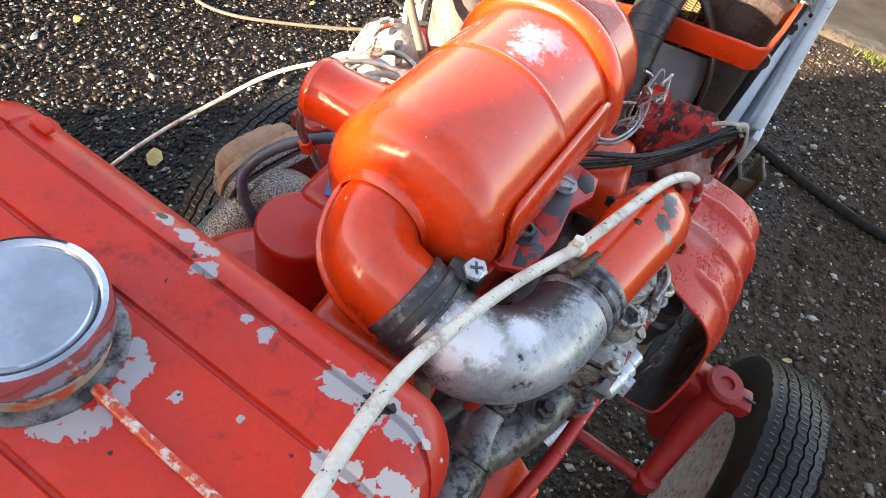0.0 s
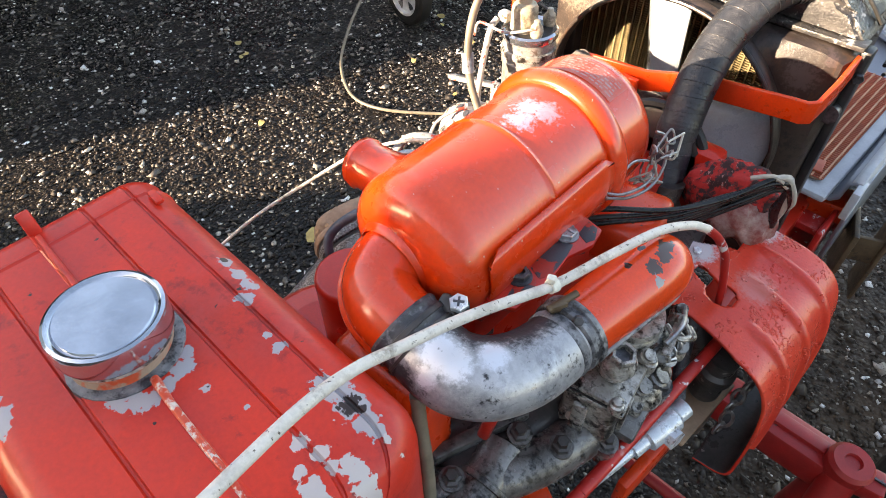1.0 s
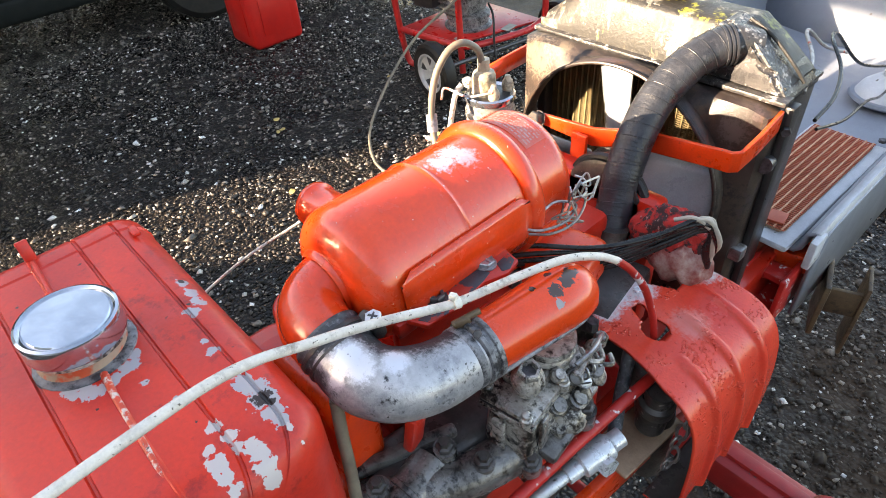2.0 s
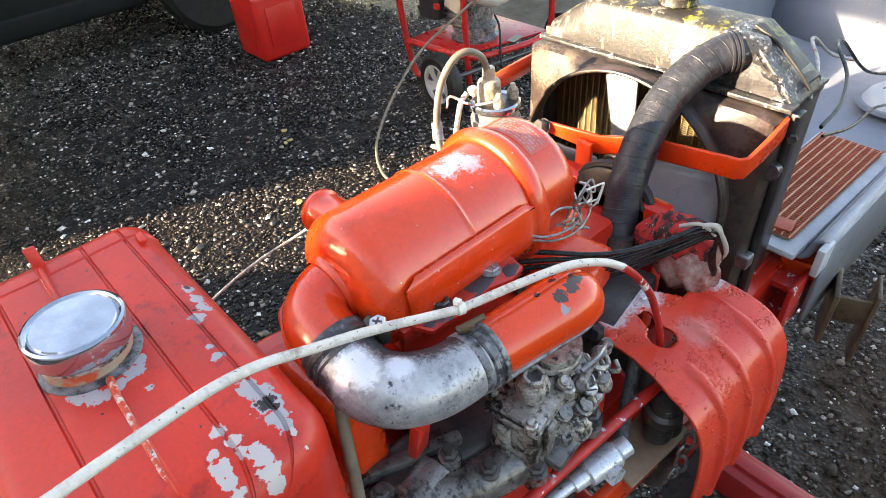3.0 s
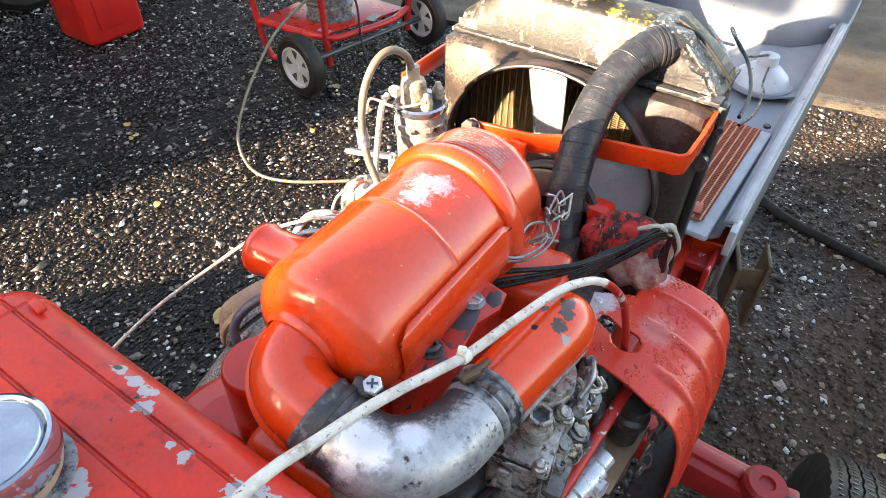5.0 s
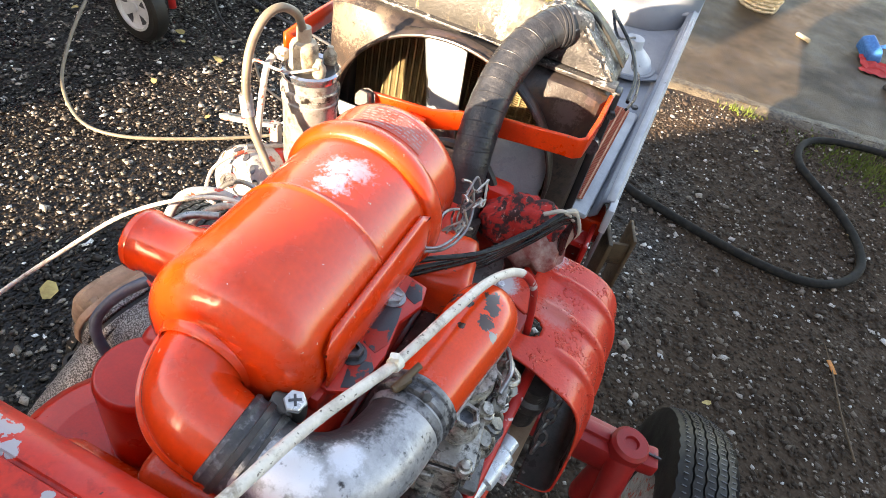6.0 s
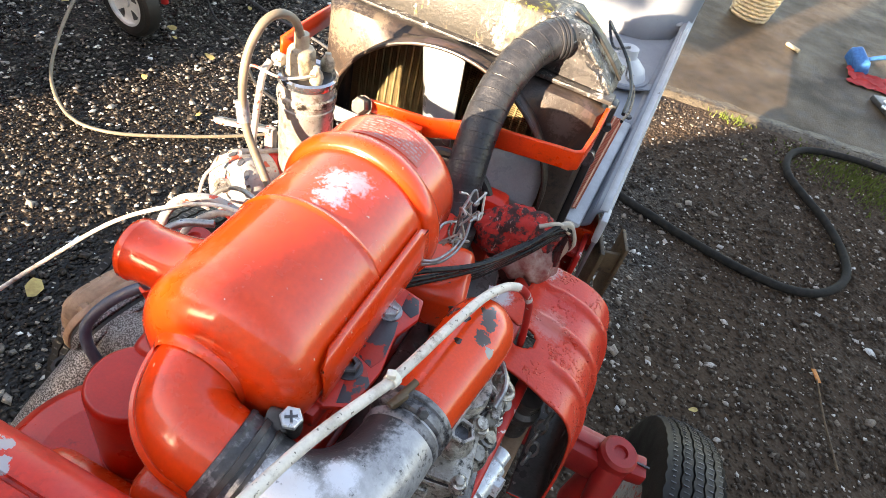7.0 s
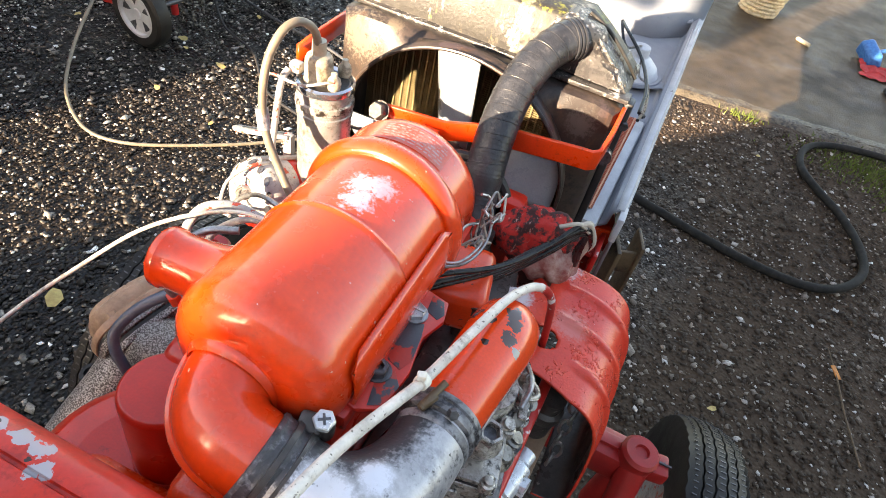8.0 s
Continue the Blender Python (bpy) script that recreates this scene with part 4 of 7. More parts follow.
def exhaust_pump():
    t = thing("cast_pump", "rusty brown cast pump housing with a double flange beside the engine", "pump", (-0.29, 0.04, 0.86))
    m = Matrix.Translation((-0.270, 0.054, 0.948)) @ Vector((-0.94, 0.16, 0.30)).to_track_quat("Z", "X").to_matrix().to_4x4()
    out = [(math.copysign(abs(math.cos(a)) ** 0.7, math.cos(a)) * 0.040, math.copysign(abs(math.sin(a)) ** 0.7, math.sin(a)) * 0.053) for a in [2 * math.pi * k / 32 for k in range(32)]]
    low = m.to_3x3().inverted() @ Vector((0, 0, -1))
    part("cover", slab([(x * 0.84, y * 0.84) for x, y in out], 0.022, m @ Matrix.Translation((0, 0, 0.014)), 0.008), M_BROWN, t)
    part("nose", slab([(x * 0.72, y * 0.70) for x, y in out], 0.020, m @ Matrix.Translation((low.x * 0.010, low.y * 0.010, 0.026)), 0.009), M_BROWN, t)
    part("flange", slab(out, 0.0075, m @ Matrix.Translation((0, 0, 0.0085)), 0.0012), M_BROWN, t)
    part("gasket", slab([(x * 0.97, y * 0.97) for x, y in out], 0.004, m @ Matrix.Translation((0, 0, 0.0040)), 0), M_RUBBER, t, "black gasket line")
    part("flange", slab(out, 0.0085, m @ Matrix.Translation((0, 0, -0.004)), 0.0012), M_SPECKLE, t)
    part("gasket", slab([(x * 0.93, y * 0.93) for x, y in out], 0.004, m @ Matrix.Translation((0, 0, -0.0090)), 0), M_RUBBER, t)
    part("flange", slab([(x * 0.96, y * 0.96) for x, y in out], 0.007, m @ Matrix.Translation((0, 0, -0.0155)), 0.0012), M_SPECKLE, t)
    for a in (38, 142, 218, 322):
        v = m @ Vector((0.036 * math.cos(radians(a)), 0.047 * math.sin(radians(a)), 0.015))
        bolt("bolt", v, m.to_3x3() @ Vector((0, 0, 1)), 0.011, 0.007, M_BROWN, t)
    p = thing("exhaust_pipe", "flaking silver and rust speckled pipe beside the engine", "pipe", (-0.23, 0.0, 0.90))
    part("pipe", tube([(-0.302, 0.046, 0.928), (-0.270, 0.040, 0.938), (-0.220, 0.032, 0.955), (-0.15, 0.02, 0.968)], [0.034, 0.034, 0.033, 0.030], 32, 8), M_SPECKLE, p)
    part("branch", tube([(-0.262, 0.030, 0.935), (-0.268, -0.005, 0.912), (-0.284, -0.055, 0.87), (-0.295, -0.11, 0.81)], [0.030, 0.028, 0.026, 0.025], 28, 8), M_SPECKLE, p)
    part("spigot", lathe([(0.008, -0.010), (0.008, 0.010), (0.010, 0.012), (0.010, 0.018), (0.0055, 0.018), (0.0055, 0.008), (0, 0.008)], (-0.300, 0.004, 0.888), (-0.35, -0.2, 1), 20), M_RUBBER, p, "small black spigot")
    h = thing("breather_hose", "grey rubber breather hose curving round the pump", "hose", (-0.25, 0.03, 0.95))
    part("hose", tube([(-0.150, 0.080, 1.050), (-0.190, 0.066, 1.046), (-0.222, 0.044, 1.036), (-0.244, 0.024, 1.020), (-0.254, 0.006, 1.002), (-0.252, -0.001, 0.984), (-0.2425, -0.003, 0.962), (-0.236, -0.002, 0.945)], 0.0052, 14, 8), M_HOSEGREY, h)
    g = thing("oil_line", "thin grey oil line dropping beside the engine", "pipe", (-0.205, 0.05, 0.97))
    part("pipe", tube([(-0.175, 0.085, 1.108), (-0.200, 0.070, 1.105), (-0.214, 0.042, 1.090), (-0.215, 0.035, 1.065), (-0.210, 0.045, 1.03), (-0.203, 0.06, 0.985)], 0.0036, 12, 8), M_STEEL, g)
    part("union", lathe([(0.006, -0.006), (0.006, 0.006)], (-0.213, 0.040, 1.040), (0.1, 0.2, -1), 6), M_ORANGE, g, "orange union nut")


exhaust_pump()


def carburettor():
    t = thing("carburettor", "dirty cast alloy carburettor with brass jets and linkage", "carburettor", (0.075, 0.05, 1.00))
    part("throat", lathe([(0.024, 0), (0.024, 0.008), (0.020, 0.012), (0.020, 0.038), (0.025, 0.042), (0.025, 0.05), (0, 0.05)], (0.063, 0.062, 1.052), (0.05, 0, 1), 32), M_CAST, t)
    turn = (0, 0, 10)
    part("float_bowl", box((0.072, 0.024, 1.034), (0.048, 0.054, 0.056), 0.007, turn, seg=3, taper=(0.86, 0.86)), M_CAST, t)
    part("bowl_lip", box((0.073, 0.025, 1.064), (0.052, 0.060, 0.005), 0.002, turn), M_CAST, t)
    part("gasket", box((0.073, 0.025, 1.0675), (0.050, 0.058, 0.002), 0.0005, turn), M_RUBBER, t, "dark gasket line")
    part("bowl_cover", box((0.073, 0.026, 1.0715), (0.052, 0.060, 0.006), 0.0025, turn), M_CAST, t)
    part("cover_dome", box((0.068, 0.036, 1.078), (0.034, 0.036, 0.012), 0.005, turn, seg=3), M_CAST, t)
    part("rib", box((0.0985, 0.022, 1.036), (0.004, 0.012, 0.040), 0.0015, turn), M_CAST, t)
    part("rib", box((0.073, -0.006, 1.036), (0.012, 0.004, 0.040), 0.0015, turn), M_CAST, t)
    for x, y in ((0.052, 0.003), (0.096, 0.001), (0.050, 0.050), (0.095, 0.049)):
        part("cover_screw", lathe([(0.0055, -0.006), (0.0055, 0.003), (0.0040, 0.004), (0.0040, 0.008), (0.0025, 0.009), (0, 0.009)], (x, y, 1.0735), (0.05, 0, 1), 12), M_CAST, t)
    part("neck", lathe([(0.0105, 0), (0.0115, 0.003), (0.0095, 0.007)], (0.0790, 0.0210, 1.0800), (0.15, -0.1, 1), 20), M_CAST, t)
    plug = part("ball_union", lathe([(0.0085 + 0.0055 * math.sin(math.pi * k / 12), 0.004 + 0.022 * k / 12) for k in range(13)] + [(0, 0.026)], (0.0790, 0.0210, 1.0800), (0.15, -0.1, 1), 32), M_CAST, t, "round cast union")
    part("nut", lathe([(0.0100, 0.0245), (0.0100, 0.0315), (0.0092, 0.0325), (0.0070, 0.0325), (0.0062, 0.0265), (0, 0.0265)], (0.0790, 0.0210, 1.0800), (0.15, -0.1, 1), 6), M_CAST, plug, "hexagon union nut", 20)
    part("bore", lathe([(0.0060, 0.0268), (0, 0.0269)], (0.0790, 0.0210, 1.0800), (0.15, -0.1, 1), 16), M_BOLT, plug, "dark open bore")
    for x, y, z, d in ((0.098, 0.074, 1.058, (0.7, -0.5, 0.6)), (0.094, 0.098, 1.050, (0.7, -0.4, 0.7))):
        sc = part("mixture_screw", lathe([(0.0066, -0.006), (0.0066, 0.004), (0.0052, 0.006), (0.0052, 0.0095), (0.0045, 0.010), (0, 0.010)], (x, y, z), d, 20), M_ZINC, t, "slotted mixture screw")
        s2, u2, a2 = basis(d)
        part("slot", tube([Vector((x, y, z)) + a2 * 0.0102 + s2 * 0.0042, Vector((x, y, z)) + a2 * 0.0102 - s2 * 0.0042], 0.0008, 6, smooth=False), M_BOLT, sc)
    part("body", box((0.070, 0.075, 1.035), (0.050, 0.060, 0.050), 0.010, (0, 0, 6), seg=3), M_CAST, t)
    part("flange", box((0.072, 0.07, 1.012), (0.058, 0.068, 0.010), 0.003, (0, 0, 8)), M_CAST, t)
    rng = random.Random(9)
    for x, y, z, r, hgt in ((0.089, 0.048, 1.078, 0.006, 0.012), (0.093, 0.066, 1.066, 0.008, 0.011), (0.098, 0.088, 1.060, 0.0075, 0.012), (0.088, 0.098, 1.074, 0.006, 0.016), (0.096, 0.040, 1.052, 0.008, 0.010), (0.084, 0.116, 1.060, 0.0065, 0.018), (0.100, 0.062, 1.040, 0.009, 0.010)):
        part("jet_plug", lathe([(r, 0), (r, hgt * 0.6), (r * 0.75, hgt * 0.7), (r * 0.75, hgt), (0, hgt)], (x, y, z), (rng.uniform(0.1, 0.9), rng.uniform(-0.5, 0.3), 1), 12), M_CAST if rng.random() < 0.5 else M_GRIME, t, angle=25)
    part("choke_ring", lathe([(0.0255, 0), (0.027, 0.002), (0.027, 0.005), (0.0255, 0.007)], (0.064, 0.062, 1.086), (0.05, 0, 1), 32), M_CAST, t)
    part("choke_ring", lathe([(0.0215, 0), (0.023, 0.002), (0.023, 0.004), (0.0215, 0.006)], (0.064, 0.062, 1.074), (0.05, 0, 1), 32), M_CAST, t)
    part("lobe", lathe([(0.010, 0), (0.0105, 0.012), (0.007, 0.016), (0, 0.017)], (0.092, 0.072, 1.036), (0.8, -0.2, 0.5), 20), M_CAST, t)
    part("lobe", lathe([(0.009, 0), (0.009, 0.010), (0.006, 0.013), (0, 0.014)], (0.094, 0.094, 1.040), (0.7, 0.1, 0.6), 20), M_CAST, t)
    part("clip", tube([(0.088, 0.080, 1.086), (0.100, 0.076, 1.084), (0.106, 0.086, 1.080), (0.098, 0.096, 1.078), (0.090, 0.094, 1.080)], 0.0024, 8, 6), M_CAST, t)
    part("clip", tube([(0.090, 0.100, 1.064), (0.101, 0.097, 1.062), (0.106, 0.106, 1.058), (0.098, 0.113, 1.058)], 0.0024, 8, 6), M_CAST, t)
    part("diaphragm", lathe([(0.015, 0), (0.016, 0.003), (0.016, 0.006), (0.012, 0.010), (0.006, 0.012), (0, 0.012)], (0.095, 0.062, 1.012), (0.6, -0.5, 0.6), 24), M_CAST, t)
    part("heat_plate", box((0.098, 0.060, 0.992), (0.006, 0.06, 0.030), 0.002, (0, 20, 12)), M_CAST, t)
    lk = part("linkage", tube([(0.097, 0.062, 1.088), (0.098, 0.085, 1.090), (0.088, 0.112, 1.078), (0.082, 0.132, 1.052)], 0.0022, 8, 6), M_STEEL, t, "bent steel linkage wire")
    part("lever", box((0.098, 0.072, 1.084), (0.007, 0.030, 0.004), 0.001, (10, 0, 12)), M_CAST, t)
    part("coil_spring", tube([(0.099 + 0.006 * math.cos(k * 0.9), 0.062 + 0.0012 * k, 1.072 + 0.006 * math.sin(k * 0.9)) for k in range(22)], 0.0012, 6, 3), M_STEEL, t)
    part("stud", lathe([(0.0042, 0), (0.0042, 0.030), (0.0075, 0.031), (0.0075, 0.048), (0.0045, 0.049), (0.004, 0.046), (0, 0.046)], (0.0775, 0.1185, 0.980), (-0.02, -0.05, 1), 16), M_STEEL, t, "steel ball joint")
    part("push_rod", tube([(0.0775, 0.120, 0.990), (0.079, 0.128, 0.935)], 0.0036, 10, smooth=False), M_RODRED, t)
    m = thing("inlet_manifold", "oily cast iron manifold with stud bosses below the carburettor", "manifold", (0.05, -0.03, 0.96))
    part("runner", tube([(0.020, -0.120, 1.000), (0.045, -0.085, 1.005), (0.068, -0.035, 1.002), (0.078, 0.03, 0.995), (0.074, 0.10, 0.985)], [0.019, 0.020, 0.020, 0.022, 0.024], 24, 8), M_GRIME, m)
    part("pipe_end", tube([(0.052, -0.150, 0.985), (0.050, -0.122, 0.998), (0.047, -0.090, 1.006), (0.040, -0.055, 1.010)], [0.022, 0.0225, 0.021, 0.020], 28, 8), M_GRIME, m)
    part("ring", lathe([(0.0225, -0.004), (0.0255, -0.003), (0.0255, 0.003), (0.0225, 0.004)], (0.0505, -0.118, 1.000), (-0.05, 1, 0.4), 32), M_GRIME, m)
    part("ring", lathe([(0.0210, -0.003), (0.0235, -0.002), (0.0235, 0.002), (0.0210, 0.003)], (0.0465, -0.088, 1.006), (-0.1, 1, 0.2), 32), M_GRIME, m)
    part("heat_box", box((0.026, -0.030, 0.998), (0.06, 0.15, 0.045), 0.012, (0, 0, -6), seg=3), M_DARKCAST, m)
    part("web", box((0.020, -0.070, 1.022), (0.012, 0.10, 0.014), 0.003, (0, 0, -20)), M_GRIME, m)
    part("foot", box((0.082, 0.055, 1.004), (0.052, 0.075, 0.012), 0.004, (0, 4, 8)), M_GRIME, m)
    for x, y, z in ((0.074, -0.026, 1.008), (0.046, -0.044, 1.018), (0.096, 0.010, 0.990), (0.030, -0.105, 1.012), (0.102, 0.078, 1.004)):
        b0 = part("boss", lathe([(0.0110, -0.010), (0.0100, 0.014), (0, 0.014)], (x, y, z), (0.1, -0.1, 1), 20), M_GRIME, m)
        part("nut", lathe([(0.0078, 0.0135), (0.0078, 0.020), (0.0052, 0.021), (0.0045, 0.026), (0, 0.026)], (x, y, z), (0.1, -0.1, 1), 6), M_DARKCAST, b0, angle=20)
    part("drain_tube", tube([(0.066, -0.005, 1.030), (0.080, 0.004, 1.008), (0.094, 0.010, 0.985)], 0.0042, 10, 6), M_CABLE, m, "dirty white drain tube")
    part("red_lug", box((0.032, -0.062, 1.062), (0.010, 0.020, 0.05), 0.003, (0, 10, 15)), M_RED, m)
    d = thing("dipstick_tube", "stained tan dipstick tube beside the tank", "pipe", (0.01, -0.115, 1.02))
    part("pipe", tube([(0.002, -0.108, 1.118), (0.010, -0.114, 1.09), (0.020, -0.120, 1.055), (0.030, -0.128, 1.00)], 0.0052, 12, 6), M_FUELHOSE, d)
    b = thing("linkage_block", "orange painted steel block low beside the engine", "bracket", (0.06, -0.07, 0.88))
    part("block", box((0.062, -0.075, 0.925), (0.065, 0.085, 0.07), 0.006, (0, 8, -24)), M_ORANGE, b)
    part("foot", box((0.045, -0.110, 0.895), (0.06, 0.06, 0.10), 0.006, (0, 8, -24)), M_ORANGE, b)
    k = thing("battery_cable", "thick black battery cable looping under the tank", "cable", (0.04, -0.14, 0.90))
    part("cable", tube([(0.010, -0.150, 0.96), (0.035, -0.145, 0.985), (0.058, -0.148, 0.985), (0.076, -0.160, 0.955), (0.08, -0.18, 0.90)], 0.008, 14, 8), M_RUBBER, k)
    return t


carburettor()


def drag_link():
    t = thing("steering_rod", "chipped red steering drag link passing the engine", "steering rod", (0.11, 0.05, 0.97))
    part("rod", tube([(0.118, 0.235, 0.980), (0.109, 0.05, 0.987), (0.103, -0.03, 0.980)], 0.0058, 16, smooth=False), M_RODRED, t)
    part("lower_rod", tube([(0.103, -0.03, 0.980), (0.101, -0.045, 0.977), (0.096, -0.075, 0.962), (0.085, -0.14, 0.918), (0.075, -0.2, 0.875)], 0.0058, 16, 6), M_RODRED, t)
    z = thing("fuel_union", "bright zinc plated union with hose and nut beside the rod", "pipe fitting", (0.115, 0.09, 0.93))
    part("body", lathe([(0.009, -0.012), (0.009, 0.004), (0.013, 0.006), (0.0135, 0.040), (0.010, 0.044), (0.010, 0.056), (0, 0.056)], (0.112, 0.060, 0.945), (0.22, 1, 0.15), 24), M_ZINC, z)
    part("nut", lathe([(0.011, 0), (0.011, 0.012), (0, 0.012)], (0.124, 0.085, 0.945), (1, -0.2, 0.1), 6), M_ZINC, z, angle=20)
    part("tail", tube([(0.110, 0.054, 0.944), (0.105, 0.030, 0.940), (0.096, 0.000, 0.925)], 0.0065, 12, 6), M_ZINC, z)
    part("braid", tube([(0.118, 0.112, 0.950), (0.098, 0.150, 0.965), (0.088, 0.172, 0.995), (0.085, 0.18, 1.01)], 0.007, 12, 6), M_SLEEVE, z, "dark braided hose")
    f = thing("sediment_filter", "grimy dark filter body behind the shield", "filter", (0.125, 0.185, 0.90))
    part("body", lathe([(0.014, 0), (0.016, 0.004), (0.016, 0.030), (0.019, 0.034), (0.019, 0.046), (0.015, 0.050), (0.015, 0.066), (0, 0.068)], (0.124, 0.176, 0.905), (0.05, 0, 1), 24), M_DARKCAST, f)
    part("pipe", tube([(0.132, 0.190, 0.945), (0.135, 0.205, 0.965), (0.122, 0.225, 0.980)], 0.007, 12, 6), M_RUBBER, f)


drag_link()


# ---- exhaust shield ----
def shield():
    t = thing("exhaust_shield", "wet red pressed-steel shield with three ribs and a keyhole", "engine shield", (0.11, 0.22, 0.86))
    path = [(0.018, 1.014), (0.050, 1.015), (0.087, 1.014), (0.122, 1.012), (0.149, 1.005), (0.168, 0.991), (0.179, 0.970), (0.185, 0.942), (0.188, 0.910), (0.189, 0.880), (0.188, 0.857), (0.178, 0.847), (0.152, 0.843)]
    fine = [v for v in curve_through([(a, 0, b) for a, b in path], 10)]
    ys = np.linspace(0.150, 0.322, 120)
    bm = bmesh.new()
    grid = {}
    hx, hy, hr = 0.0945, 0.2050, 0.0142
    s0, s1 = Vector((0.0610, 0.2195)), Vector((hx - 0.004, hy + 0.002))      # keyhole slot
    along = (s1 - s0).normalized()
    across = Vector((-along.y, along.x))
    def cut(p):
        """The nearest place on the keyhole's edge for a point inside it, else None."""
        q = Vector((p.x - hx, p.y - hy))
        d = Vector((p.x, p.y)) - s0
        a, b = d.dot(along), d.dot(across)
        in_slot = 0 < a < (s1 - s0).length and abs(b) < 0.0070
        if q.length < hr and not (in_slot and a < (s1 - s0).length - 0.004):
            e = Vector((hx, hy)) + q.normalized() * hr
        elif in_slot:
            e = s0 + along * a + across * math.copysign(0.0070, b) if a > 0.0012 else s0 + across * b
        else:
            return None
        return Vector((e.x, e.y, p.z))
    for i, v in enumerate(fine):
        nxt, prv = fine[min(i + 1, len(fine) - 1)], fine[max(i - 1, 0)]
        tang = (nxt - prv).normalized()
        nrm = Vector((-tang.z, 0, tang.x))
        nrm = nrm if nrm.z > 0 or nrm.x > 0 else -nrm
        for j, y in enumerate(ys):
            lift = 0.0
            for ry, start in ((0.189, 32), (0.236, 23), (0.284, 22)):
                if i >= start and i < len(fine) - 24:
                    edge = min(1.0, (i - start) / 7.0)
                    lift = max(lift, 0.0056 * edge * math.exp(-((y - ry) / 0.0056) ** 4))
            yy = y + (0.012 if i < 20 else 0.012 * max(0, 1 - (i - 20) / 16)) * (1 - (y - 0.150) / 0.164)
            yy += -0.010 * max(0.0, (v.z < 0.963) * (0.963 - v.z) / 0.1) * (1 - 0.7 * min(1.0, max(0.0, (y - 0.15) / 0.17)))
            grid[i, j] = (v + nrm * lift + Vector((0, yy, 0)))
    verts = {}
    for i in range(len(fine) - 1):
        for j in range(len(ys) - 1):
            c = (grid[i, j] + grid[i + 1, j + 1]) / 2
            if c.z > 0.985 and cut(c):
                continue
            if c.x < 0.046 and c.y < 0.162 + (0.046 - c.x) * 1.9:          # rear corner cut off
                continue
            if c.x < 0.078 and c.y > 0.242 + max(0.0, c.x - 0.030) * 0.55:  # bite at the front
                continue
            quad = []
            for k in ((i, j), (i + 1, j), (i + 1, j + 1), (i, j + 1)):
                if k not in verts:
                    p = grid[k]
                    verts[k] = bm.verts.new((cut(p) if p.z > 0.985 else None) or p)
                quad.append(verts[k])
            bm.faces.new(quad)
    ob = part("pressing", bm, M_SHIELD, t, angle=60)
    s = ob.modifiers.new("thick", "SOLIDIFY")
    # inner face coloured dark to stand in for the shade inside the shield
    s.thickness, s.offset, s.material_offset = 0.003, -1, 1
    ob.data.materials.append(M_DARKCAST)
    bolt("bolt", (0.060, 0.167, 1.0155), (0, 0, 1), 0.010, 0.005, M_SHIELD, t)
    bolt("bolt", (0.051, 0.237, 1.0155), (0, 0, 1), 0.008, 0.004, M_ZINC, t)
    w = thing("exhaust_outlet", "dark exhaust manifold behind the red shield", "manifold", (0.09, 0.22, 0.90))
    part("pipe", tube([(0.02, 0.22, 0.95), (0.07, 0.215, 0.95), (0.105, 0.205, 0.93), (0.12, 0.2, 0.88), (0.12, 0.2, 0.80)], 0.022, 20, 6), M_DARKCAST, w)
    b = thing("front_cover", "grey timing cover plate ahead of the carburettor", "engine cover", (0.05, 0.23, 0.93))
    part("plate", box((0.025, 0.225, 1.000), (0.055, 0.11, 0.03), 0.008, (0, 0, 10)), M_DARKCAST, b)
    bolt("nut", (0.050, 0.158, 1.018), (0, 0, 1), 0.012, 0.012, M_BOLT, b)
    c = thing("chain", "short dull steel chain hanging inside the shield", "chain", (0.155, 0.175, 0.90))
    link = None
    for k in range(6):
        at = Vector((0.156 + 0.002 * math.sin(k * 2), 0.170 + 0.0060 * k, 0.872 + 0.0135 * k))
        pts = [at + Vector((0.0055 * math.cos(a), 0.003 * math.sin(a), 0.0100 * math.sin(a))) if k % 2 else at + Vector((0.002 * math.cos(a), 0.006 * math.cos(a), 0.0100 * math.sin(a))) for a in [2 * math.pi * q / 10 for q in range(11)]]
        part("link", tube(pts, 0.0019, 8, 3), M_STEEL, c)


shield()


